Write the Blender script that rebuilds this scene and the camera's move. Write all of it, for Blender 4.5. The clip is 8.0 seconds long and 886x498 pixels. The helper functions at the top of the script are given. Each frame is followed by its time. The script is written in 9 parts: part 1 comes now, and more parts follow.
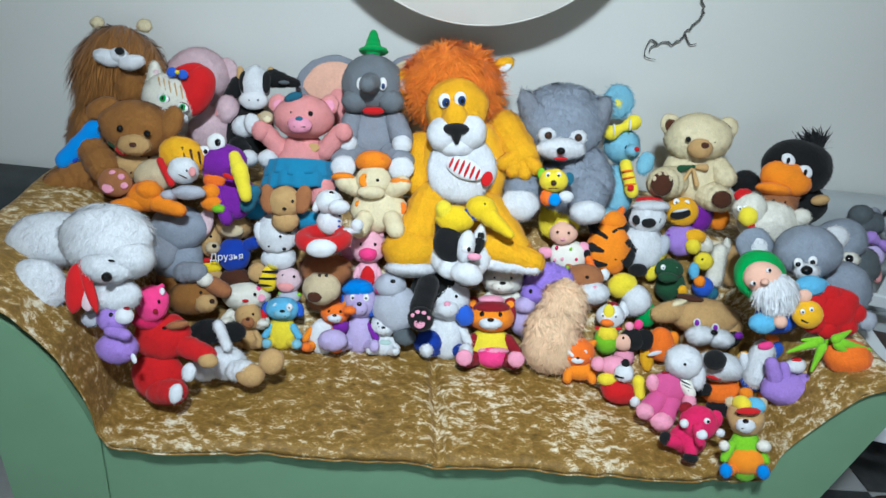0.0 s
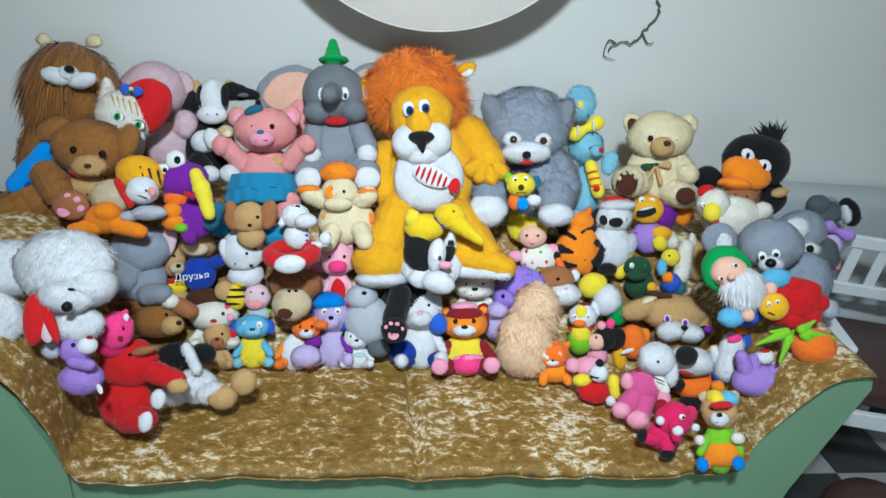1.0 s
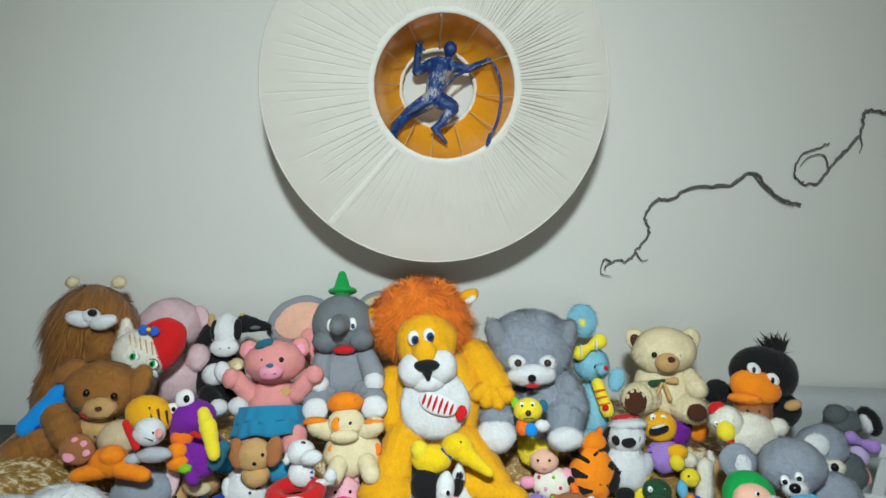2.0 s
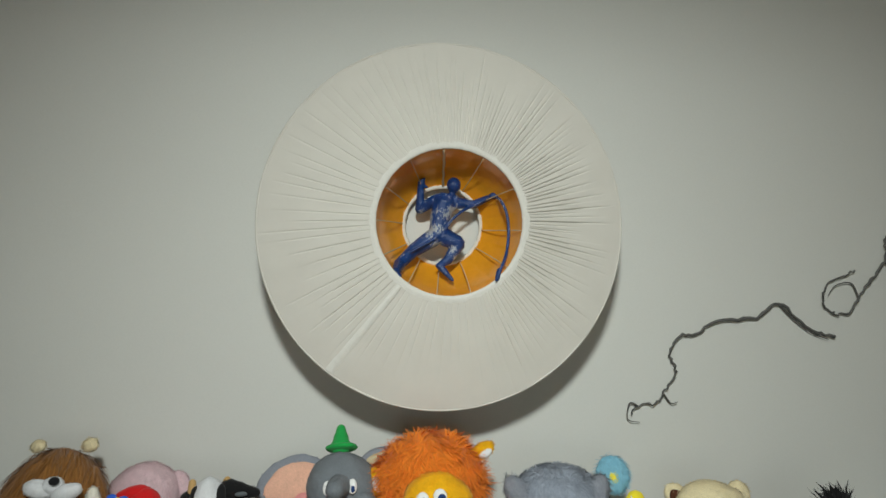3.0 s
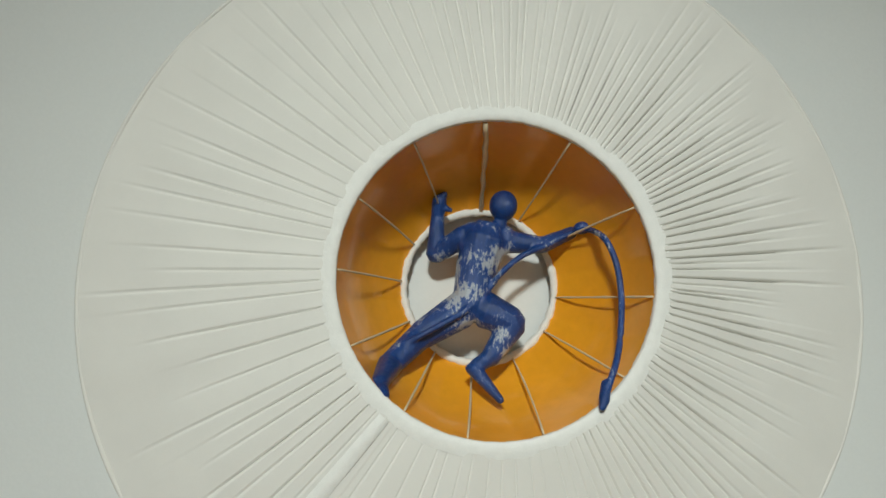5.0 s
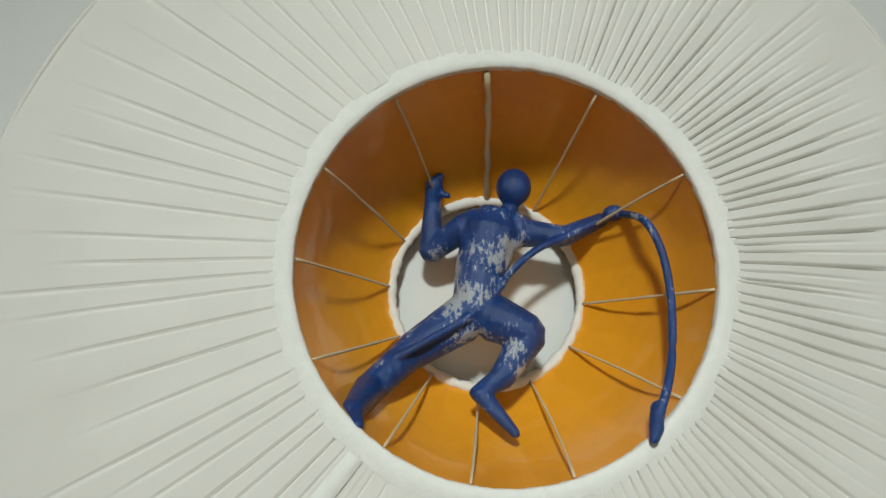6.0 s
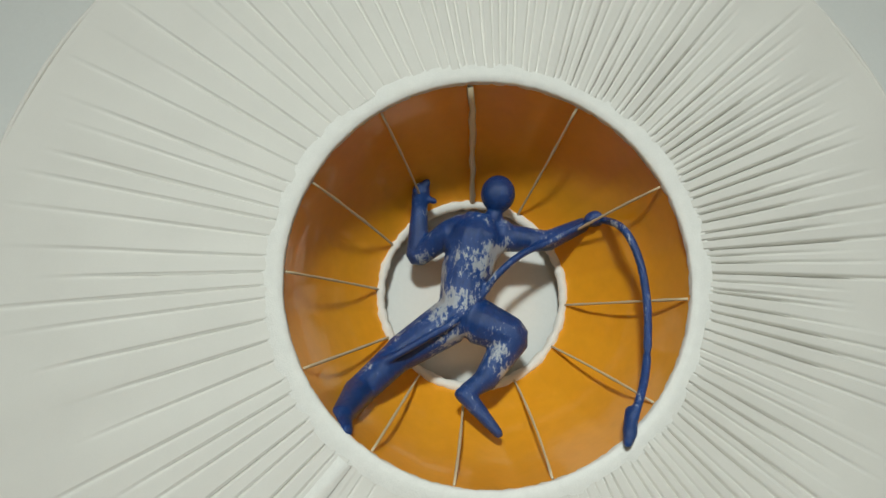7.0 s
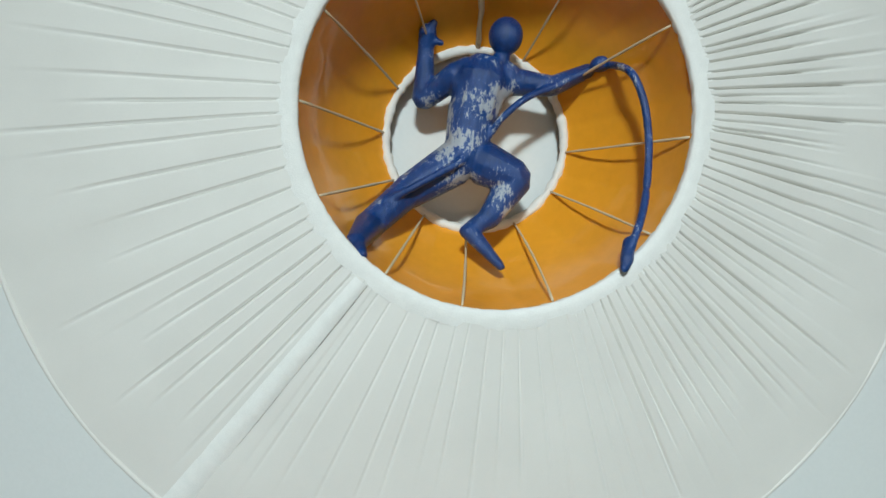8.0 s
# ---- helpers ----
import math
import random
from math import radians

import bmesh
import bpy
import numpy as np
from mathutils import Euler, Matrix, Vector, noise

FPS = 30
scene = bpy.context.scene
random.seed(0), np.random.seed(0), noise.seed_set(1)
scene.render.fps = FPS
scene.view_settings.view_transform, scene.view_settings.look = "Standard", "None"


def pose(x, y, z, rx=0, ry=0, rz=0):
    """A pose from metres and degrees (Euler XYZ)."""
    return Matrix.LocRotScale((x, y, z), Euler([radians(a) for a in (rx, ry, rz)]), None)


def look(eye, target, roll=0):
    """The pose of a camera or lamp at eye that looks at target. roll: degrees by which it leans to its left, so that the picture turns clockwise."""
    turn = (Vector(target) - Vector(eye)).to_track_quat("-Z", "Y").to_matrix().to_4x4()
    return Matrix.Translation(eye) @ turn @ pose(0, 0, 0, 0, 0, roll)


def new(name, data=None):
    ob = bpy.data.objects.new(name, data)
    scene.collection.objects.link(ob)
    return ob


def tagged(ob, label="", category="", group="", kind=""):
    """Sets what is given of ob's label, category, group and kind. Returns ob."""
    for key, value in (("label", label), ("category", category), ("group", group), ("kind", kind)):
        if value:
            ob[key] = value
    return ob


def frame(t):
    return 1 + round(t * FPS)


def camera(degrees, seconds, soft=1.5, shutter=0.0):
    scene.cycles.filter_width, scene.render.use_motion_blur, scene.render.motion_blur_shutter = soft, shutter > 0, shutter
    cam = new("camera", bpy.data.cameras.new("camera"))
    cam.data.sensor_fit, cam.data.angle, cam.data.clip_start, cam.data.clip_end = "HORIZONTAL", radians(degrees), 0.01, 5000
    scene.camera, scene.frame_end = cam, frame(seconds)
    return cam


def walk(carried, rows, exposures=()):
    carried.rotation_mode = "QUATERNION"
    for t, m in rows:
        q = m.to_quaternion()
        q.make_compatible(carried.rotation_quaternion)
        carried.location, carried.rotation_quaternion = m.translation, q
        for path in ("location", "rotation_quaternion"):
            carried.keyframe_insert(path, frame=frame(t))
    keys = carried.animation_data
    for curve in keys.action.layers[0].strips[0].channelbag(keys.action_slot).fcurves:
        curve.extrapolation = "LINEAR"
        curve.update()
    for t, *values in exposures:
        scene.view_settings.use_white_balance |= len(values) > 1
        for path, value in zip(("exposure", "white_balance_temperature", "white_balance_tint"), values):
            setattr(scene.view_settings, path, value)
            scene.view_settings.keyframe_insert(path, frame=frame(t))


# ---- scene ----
# ---- the camera and its walk ----
cam = camera(69.00, 8.0, soft=1.5, shutter=0.0)
ROWS = [
    (0, (-0.026, 0.337, 1.737), (0.193, 2.082, 0.784), 8.7),
    (0.5, (-0.021, 0.334, 1.724), (0.252, 2.051, 0.736), 7.2),
    (1, (-0.038, 0.364, 1.755), (0.284, 2.098, 0.812), 7.7),
    (1.5, (-0.022, 0.375, 1.819), (0.269, 2.223, 1.111), 6.5),
    (2, (-0.023, 0.378, 1.902), (0.227, 2.316, 1.473), 4.8),
    (2.2, (-0.014, 0.382, 1.924), (0.207, 2.344, 1.604), 4.0),
    (3.3, (-0.021, 0.649, 1.822), (0.192, 2.627, 2.028), 2.6),
    (3.5, (-0.017, 0.748, 1.843), (0.115, 2.722, 2.135), 1.6),
    (4, (0.032, 1.012, 1.858), (0.136, 2.997, 2.082), 1.7),
    (4.5, (0.059, 1.322, 1.883), (0.25, 3.29, 2.18), 4.0),
    (4.7, (0.065, 1.438, 1.883), (0.23, 3.416, 2.126), 4.1),
    (6, (0.125, 1.808, 1.838), (0.175, 3.766, 2.243), 3.2),
    (6.5, (0.113, 1.796, 1.91), (0.2, 3.757, 2.294), 2.2),
    (7, (0.133, 1.774, 1.876), (0.204, 3.747, 2.199), 2.9),
    (7.5, (0.113, 1.779, 1.843), (0.158, 3.771, 2.012), 3.1),
    (8, (0.099, 1.756, 1.81), (0.258, 3.749, 1.792), 3.7),
]
walk(cam, [(t, look(eye, target, roll)) for t, eye, target, roll in ROWS],
     exposures=[(0, -0.15, 5650, 3), (1.5, -0.2, 5750, 2), (2.2, -0.35, 6400, -1), (3.5, -0.66, 6700, 5), (4.5, -0.44, 6550, 3), (6, -0.42, 6500, 2), (7, -0.40, 6450, 2), (8, -0.24, 5850, 0)])

# ---- light: an added overhead key in a roof opening, and a tall window behind ----
world = bpy.data.worlds.new("sky")
scene.world = world
world.use_nodes = True
_wn = world.node_tree.nodes
_sky = _wn.new("ShaderNodeTexSky")
_sky.sky_type, _sky.sun_disc = "NISHITA", False
_sky.sun_elevation, _sky.sun_rotation = radians(50), radians(200)
_wn["Background"].inputs["Strength"].default_value = 0.1
world.node_tree.links.new(_sky.outputs["Color"], _wn["Background"].inputs["Color"])


def area_lamp(name, place, target, sx, sy, power, color, spread=180):
    data = bpy.data.lights.new(name, "AREA")
    data.shape, data.size, data.size_y, data.energy, data.color = "RECTANGLE", sx, sy, power, color
    data.spread = radians(spread)
    ob = new(name, data)
    ob.matrix_world = look(place, target)
    return ob


# key lamp added overhead, its spread narrowed so that the light fades outwards
area_lamp("roof_window_light", (-0.16, 0.10, 3.02), (0.60, 2.2, 0.52), 0.26, 0.20, 46, (0.95, 0.99, 1.0), 117)
area_lamp("window_light", (0.2, -2.55, 1.55), (0.2, 2.7, 2.2), 3.0, 1.7, 17, (0.92, 0.96, 1.0))


# ---- materials ----
def mat(name):
    m = bpy.data.materials.new(name)
    m.use_nodes = True
    return m, m.node_tree.nodes, m.node_tree.links, m.node_tree.nodes["Principled BSDF"]


def node(nodes, kind, **values):
    n = nodes.new(kind)
    for key, value in values.items():
        n.inputs[key].default_value = value
    return n


def tone(c, k):
    return (min(1, c[0] * k), min(1, c[1] * k), min(1, c[2] * k), 1)


def surface(name, color, rough=0.6, scale=30.0, spread=0.15, bump=0.2, depth=0.002, fine=400.0, sheen=0.0, metal=0.0, coat=0.0, strands=False):
    """Two scales of noise in colour and relief over one base colour."""
    m, nodes, links, bsdf = mat(name)
    geo = nodes.new("ShaderNodeTexCoord")
    big = node(nodes, "ShaderNodeTexNoise", Scale=scale, Detail=4.0, Roughness=0.6)
    small = node(nodes, "ShaderNodeTexNoise", Scale=fine, Detail=2.0, Roughness=0.6)
    links.new(geo.outputs["Object"], big.inputs["Vector"])
    links.new(geo.outputs["Object"], small.inputs["Vector"])
    ramp = nodes.new("ShaderNodeValToRGB")
    ramp.color_ramp.elements[0].position, ramp.color_ramp.elements[1].position = 0.25, 0.75
    ramp.color_ramp.elements[0].color, ramp.color_ramp.elements[1].color = tone(color, 1 - spread), tone(color, 1 + spread)
    mix = nodes.new("ShaderNodeMath")
    mix.operation = "MULTIPLY_ADD"
    mix.inputs[1].default_value = 0.45
    half = nodes.new("ShaderNodeMath")
    half.operation = "MULTIPLY"
    half.inputs[1].default_value = 0.55
    links.new(big.outputs["Fac"], half.inputs[0])
    links.new(small.outputs["Fac"], mix.inputs[0])
    links.new(half.outputs[0], mix.inputs[2])
    links.new(mix.outputs[0], ramp.inputs["Fac"])
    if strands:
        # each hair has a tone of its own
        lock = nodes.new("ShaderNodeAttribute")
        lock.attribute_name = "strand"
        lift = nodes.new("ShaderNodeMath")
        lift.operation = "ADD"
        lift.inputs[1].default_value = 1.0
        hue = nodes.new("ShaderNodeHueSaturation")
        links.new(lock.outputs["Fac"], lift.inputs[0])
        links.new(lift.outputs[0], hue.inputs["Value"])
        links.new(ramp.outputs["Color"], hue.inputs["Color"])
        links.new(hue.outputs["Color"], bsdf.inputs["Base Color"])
    else:
        links.new(ramp.outputs["Color"], bsdf.inputs["Base Color"])
    b = node(nodes, "ShaderNodeBump", Strength=bump, Distance=depth)
    links.new(mix.outputs[0], b.inputs["Height"])
    links.new(b.outputs["Normal"], bsdf.inputs["Normal"])
    bsdf.inputs["Roughness"].default_value = rough
    bsdf.inputs["Metallic"].default_value = metal
    bsdf.inputs["Sheen Weight"].default_value = sheen
    bsdf.inputs["Coat Weight"].default_value = coat
    return m


WALL = surface("painted_plaster", (0.72, 0.725, 0.69), 0.85, 1.3, 0.03, 0.12, 0.003, 160.0)
CEILING = surface("ceiling_paint", (0.80, 0.76, 0.69), 0.9, 3.0, 0.03)
SHADE_CLOTH = surface("cream_pleated_cloth", (0.66, 0.635, 0.58), 0.8, 14.0, 0.04, 0.25, 0.001, 900.0, sheen=0.2)
TAPE = surface("cream_binding_tape", (0.735, 0.72, 0.67), 0.8, 60.0, 0.08, 0.5, 0.002, 700.0)
GOLD = surface("amber_foil_lining", (0.84, 0.36, 0.016), 0.34, 9.0, 0.08, 0.05, 0.001, 60.0, metal=0.15, coat=0.35)
RIB_WIRE = surface("tan_rib_wire", (0.56, 0.46, 0.30), 0.5, 40.0, 0.15, 0.3, 0.001, 400.0)
GREEN_CLOTH = surface("sage_green_upholstery", (0.20, 0.355, 0.205), 0.85, 6.0, 0.08, 0.4, 0.002, 500.0, sheen=0.05)
TWIG = surface("dark_twig_bark", (0.11, 0.11, 0.105), 0.7, 60.0, 0.4, 0.6, 0.003, 300.0)
LEATHER = surface("brown_leather", (0.06, 0.030, 0.024), 0.4, 12.0, 0.25, 0.4, 0.003, 150.0)
GREY_CLOTH = surface("pale_grey_cloth", (0.42, 0.45, 0.46), 0.8, 8.0, 0.12, 0.3, 0.003, 300.0)
DARK_CLOTH = surface("dark_grey_cloth", (0.05, 0.055, 0.055), 0.85, 10.0, 0.3, 0.4, 0.003, 200.0)
# beige of the unseen walls is chosen to warm the bounced light
SIDE_WALL = surface("warm_bounce_paint", (0.48, 0.39, 0.28), 0.85, 1.5, 0.05, 0.12, 0.003, 160.0)
BOARD = surface("white_chair_paint", (0.70, 0.73, 0.74), 0.4, 12.0, 0.05, 0.1, 0.001, 200.0)


def velvet():
    """Crushed velvet: brown pile; broken pale patches put the pressed pile's sheen into colour."""
    m, nodes, links, bsdf = mat("gold_crushed_velvet")
    geo = nodes.new("ShaderNodeTexCoord")
    warp = node(nodes, "ShaderNodeTexNoise", Scale=9.0, Detail=3.0, Roughness=0.6)
    mixv = nodes.new("ShaderNodeVectorMath")
    mixv.operation = "MULTIPLY_ADD"
    mixv.inputs[1].default_value = (0.08, 0.05, 0.05)
    links.new(geo.outputs["Object"], warp.inputs["Vector"])
    links.new(warp.outputs["Color"], mixv.inputs[0])
    links.new(geo.outputs["Object"], mixv.inputs[2])
    patch = node(nodes, "ShaderNodeTexNoise", Scale=34.0, Detail=8.0, Roughness=0.78)
    stretch = nodes.new("ShaderNodeVectorMath")
    stretch.operation = "MULTIPLY"
    stretch.inputs[1].default_value = (0.75, 1.25, 1.25)
    links.new(mixv.outputs[0], stretch.inputs[0])
    links.new(stretch.outputs[0], patch.inputs["Vector"])
    broad = node(nodes, "ShaderNodeTexNoise", Scale=3.5, Detail=2.0)
    links.new(geo.outputs["Object"], broad.inputs["Vector"])
    add = nodes.new("ShaderNodeMath")
    add.operation = "MULTIPLY_ADD"
    add.inputs[1].default_value = 0.36
    links.new(broad.outputs["Fac"], add.inputs[0])
    links.new(patch.outputs["Fac"], add.inputs[2])
    ramp = nodes.new("ShaderNodeValToRGB")
    r = ramp.color_ramp
    r.elements[0].position, r.elements[0].color = 0.50, (0.13, 0.074, 0.010, 1)
    r.elements[1].position, r.elements[1].color = 0.84, (0.84, 0.76, 0.58, 1)
    for p, c in ((0.645, (0.25, 0.137, 0.020, 1)), (0.722, (0.36, 0.210, 0.044, 1)), (0.745, (0.60, 0.47, 0.27, 1))):
        e = r.elements.new(p)
        e.color = c
    links.new(add.outputs[0], ramp.inputs["Fac"])
    links.new(ramp.outputs["Color"], bsdf.inputs["Base Color"])
    b = node(nodes, "ShaderNodeBump", Strength=0.6, Distance=0.006)
    links.new(add.outputs[0], b.inputs["Height"])
    links.new(b.outputs["Normal"], bsdf.inputs["Normal"])
    bsdf.inputs["Roughness"].default_value = 0.55
    bsdf.inputs["Sheen Weight"].default_value = 0.06
    return m


VELVET = velvet()


def flaked_blue():
    """Blue paint rubbed off in flakes down to grey resin."""
    m, nodes, links, bsdf = mat("flaked_blue_paint")
    geo = nodes.new("ShaderNodeTexCoord")
    n = node(nodes, "ShaderNodeTexNoise", Scale=190.0, Detail=5.0, Roughness=0.8)
    n2 = node(nodes, "ShaderNodeTexNoise", Scale=22.0, Detail=3.0)
    run = nodes.new("ShaderNodeVectorMath")
    run.operation = "MULTIPLY"
    run.inputs[1].default_value = (1.0, 1.0, 0.45)
    links.new(geo.outputs["Object"], run.inputs[0])
    links.new(run.outputs["Vector"], n.inputs["Vector"])
    links.new(geo.outputs["Object"], n2.inputs["Vector"])
    add = nodes.new("ShaderNodeMath")
    add.operation = "MULTIPLY_ADD"
    add.inputs[1].default_value = 1.05
    links.new(n2.outputs["Fac"], add.inputs[0])
    links.new(n.outputs["Fac"], add.inputs[2])
    away = nodes.new("ShaderNodeVectorMath")
    away.operation = "DISTANCE"
    away.inputs[1].default_value = (0.19, 2.62, 1.94)
    links.new(geo.outputs["Object"], away.inputs[0])
    worn = node(nodes, "ShaderNodeMapRange")
    worn.inputs["From Min"].default_value, worn.inputs["From Max"].default_value = 0.05, 0.17
    worn.inputs["To Min"].default_value, worn.inputs["To Max"].default_value = -0.105, -0.26
    links.new(away.outputs["Value"], worn.inputs["Value"])
    more = nodes.new("ShaderNodeMath")
    more.operation = "ADD"
    links.new(add.outputs[0], more.inputs[0])
    links.new(worn.outputs["Result"], more.inputs[1])
    add = more
    ramp = nodes.new("ShaderNodeValToRGB")
    r = ramp.color_ramp
    r.elements[0].position, r.elements[0].color = 0.70, (0.005, 0.034, 0.145, 1)
    r.elements[1].position, r.elements[1].color = 1.0, (0.36, 0.39, 0.43, 1)
    e = r.elements.new(0.965)
    e.color = (0.008, 0.052, 0.22, 1)
    links.new(add.outputs[0], ramp.inputs["Fac"])
    links.new(ramp.outputs["Color"], bsdf.inputs["Base Color"])
    b = node(nodes, "ShaderNodeBump", Strength=0.8, Distance=0.0022)
    links.new(add.outputs[0], b.inputs["Height"])
    links.new(b.outputs["Normal"], bsdf.inputs["Normal"])
    bsdf.inputs["Roughness"].default_value = 0.32
    return m


BLUE_PAINT = flaked_blue()


def tiles():
    m, nodes, links, bsdf = mat("glazed_floor_tile")
    info = nodes.new("ShaderNodeObjectInfo")
    n = node(nodes, "ShaderNodeTexNoise", Scale=20.0, Detail=4.0)
    geo = nodes.new("ShaderNodeTexCoord")
    links.new(geo.outputs["Object"], n.inputs["Vector"])
    mix = nodes.new("ShaderNodeMix")
    mix.data_type = "RGBA"
    links.new(info.outputs["Color"], mix.inputs["A"])
    mix.inputs["B"].default_value = (0.25, 0.25, 0.25, 1)
    sc = nodes.new("ShaderNodeMath")
    sc.operation = "MULTIPLY"
    sc.inputs[1].default_value = 0.25
    links.new(n.outputs["Fac"], sc.inputs[0])
    links.new(sc.outputs[0], mix.inputs["Factor"])
    links.new(mix.outputs["Result"], bsdf.inputs["Base Color"])
    bsdf.inputs["Roughness"].default_value = 0.3
    return m


TILE = tiles()
GROUT = surface("floor_grout", (0.25, 0.25, 0.24), 0.9, 20.0, 0.1)


# ---- mesh helpers ----
def part(name, bm, material, parent=None, label="", smooth=True):
    """Link a bmesh as one mesh object, under a thing or a part."""
    me = bpy.data.meshes.new(name)
    bm.to_mesh(me)
    bm.free()
    if smooth:
        for p in me.polygons:
            p.use_smooth = True
    if "pile" in me.attributes:
        # hairs take the light of the body that they lie on
        soft = [tuple(d.vector) for d in me.attributes["pile"].data]
        me.normals_split_custom_set_from_vertices(soft)
    me.materials.append(material)
    ob = new(name, me)
    if parent is not None:
        ob.parent = parent
    return tagged(ob, label)


def box(bm, x0, y0, z0, x1, y1, z1, bevel=0.0):
    made = bmesh.ops.create_cube(bm, size=1, matrix=Matrix.LocRotScale(((x0 + x1) / 2, (y0 + y1) / 2, (z0 + z1) / 2), None, (x1 - x0, y1 - y0, z1 - z0)))
    if bevel:
        edges = list({e for v in made["verts"] for e in v.link_edges})
        bmesh.ops.bevel(bm, geom=edges, offset=bevel, segments=2, profile=0.5, affect="EDGES")
    return bm


def grid(bm, rows, closed=False):
    """Quads between rows of points; closed joins each row's end to its start."""
    vs = [[bm.verts.new(p) for p in row] for row in rows]
    n = len(vs[0])
    for a, b in zip(vs, vs[1:]):
        for i in range(n if closed else n - 1):
            bm.faces.new((a[i], a[(i + 1) % n], b[(i + 1) % n], b[i]))
    return vs


def tube(bm, points, radii, sides=8):
    """A round tube through points, capped at both ends."""
    pts = [Vector(p) for p in points]
    rows, up = [], Vector((0.13, 0.31, 0.94))
    for i, p in enumerate(pts):
        d = (pts[min(i + 1, len(pts) - 1)] - pts[max(i - 1, 0)]).normalized()
        u = d.cross(up)
        u = (u if u.length > 0.05 else d.cross(Vector((1, 0, 0)))).normalized()
        w = d.cross(u)
        rows.append([p + radii[i] * (math.cos(a) * u + math.sin(a) * w) for a in (2 * math.pi * k / sides for k in range(sides))])
    vs = grid(bm, rows, closed=True)
    bm.faces.new(vs[0][::-1])
    bm.faces.new(vs[-1])
    return bm


def smooth_path(points, steps=6):
    """Catmull-Rom through the points."""
    p = [Vector(points[0])] + [Vector(q) for q in points] + [Vector(points[-1])]
    out = []
    for a, b, c, d in zip(p, p[1:], p[2:], p[3:]):
        for k in range(steps):
            t = k / steps
            out.append(0.5 * (2 * b + (c - a) * t + (2 * a - 5 * b + 4 * c - d) * t * t + (3 * b - a - 3 * c + d) * t ** 3))
    return out + [Vector(points[-1])]


# ---- the room ----
WX0, WX1, WY0, WY1, TOP = -3.0, 3.4, -2.7, 2.723, 3.03


def structure(name, bm, material, label, category, smooth=False):
    return tagged(part(name, bm, material, None, "", smooth), label, category, kind="structure")


structure("wall_north", box(bmesh.new(), WX0 - 0.15, WY1, 0, WX1 + 0.15, WY1 + 0.15, TOP), WALL, "white painted plaster wall behind the sofa", "wall")
structure("wall_west", box(bmesh.new(), WX0 - 0.15, WY0, 0, WX0, WY1, TOP), SIDE_WALL, "unseen side wall, beige to warm the bounced light", "wall")
structure("wall_east", box(bmesh.new(), WX1, WY0, 0, WX1 + 0.15, WY1, TOP), SIDE_WALL, "unseen side wall, beige to warm the bounced light", "wall")
bm = bmesh.new()
for b in ((WX0 - 0.15, 0, -1.4, TOP), (1.8, 0, WX1 + 0.15, TOP), (-1.4, 0, 1.8, 0.65), (-1.4, 2.45, 1.8, TOP)):
    box(bm, b[0], WY0 - 0.15, b[1], b[2], WY0, b[3])
structure("wall_south", bm, SIDE_WALL, "unseen wall with a wide window opening, beige to warm the bounced light", "wall")
bm = bmesh.new()
# opening added in the unseen ceiling, round the overhead key
RX0, RX1, RY0, RY1 = -0.50, 0.18, -0.22, 0.42
for b in ((WX0 - 0.15, WY0 - 0.15, RX0, WY1 + 0.15), (RX1, WY0 - 0.15, WX1 + 0.15, WY1 + 0.15), (RX0, WY0 - 0.15, RX1, RY0), (RX0, RY1, RX1, WY1 + 0.15)):
    box(bm, b[0], b[1], TOP, b[2], b[3], TOP + 0.15)
structure("ceiling", bm, CEILING, "white painted ceiling with an added opening for the overhead key", "ceiling")
bm = bmesh.new()
profile = [(0.0, -0.075), (-0.012, -0.075), (-0.014, -0.06), (-0.022, -0.05), (-0.03, -0.03), (-0.048, -0.018), (-0.052, 0.0)]
grid(bm, [[(x, WY1 + p[0], TOP + p[1]) for p in profile] for x in (WX0, WX1)])
structure("trim", bm, CEILING, "white moulded cornice under the ceiling", "cornice")

floor = structure("floor", box(bmesh.new(), WX0 - 0.15, WY0 - 0.15, -0.1, WX1 + 0.15, WY1 + 0.15, -0.006), GROUT, "black and pale grey chequered tile floor", "floor")
bm = bmesh.new()
box(bm, -0.147, -0.147, -0.02, 0.147, 0.147, 0, 0.003)
tile_mesh = None
for i in range(9):
    for j in range(11):
        if tile_mesh is None:
            t = part("tile", bm, TILE, floor, "", False)
            tile_mesh = t.data
        else:
            t = new("tile", tile_mesh)
            t.parent = floor
        t.location = (0.86 + 0.3 * i, -0.62 + 0.3 * j, 0)
        t.color = (0.012, 0.013, 0.015, 1) if (i + j) % 2 else (0.38, 0.39, 0.39, 1)

# ---- the wall lamp: a huge pleated shade ----
CX, CZ = 0.211, 1.963


def ring_point(r, a, y):
    return (CX + r * math.cos(a), y, CZ + r * math.sin(a))


def cover_point(r, a, u, y):
    """On the cover, whose outer rim sits a little off the opening's centre."""
    return (CX - 0.014 * u + r * math.cos(a), y, CZ - 0.012 * u + r * math.sin(a))


lamp = tagged(new("wall_lamp"), "huge round cream pleated lampshade with amber lining on the wall", "lampshade")
N = 1440
rnd = random.Random(4)
groove = [None] * N
k = 0
while k < N:
    deg = k * 360 / N
    # wide folds on one flank and at the foot, close ones on the other flank and over the top
    gap = 4.4 if 105 < deg < 235 else 4.4 if 235 <= deg < 290 else 2.3
    groove[k] = (rnd.uniform(0.3, 1.0), rnd.uniform(0.5, 1.0), gap * 4)
    k += max(5, int(gap * 4 * rnd.uniform(0.7, 1.3)))
bm = bmesh.new()
rows = []
since, current = 0, (0.6, 0.8, 10)
order = [groove[i] for i in range(N)]
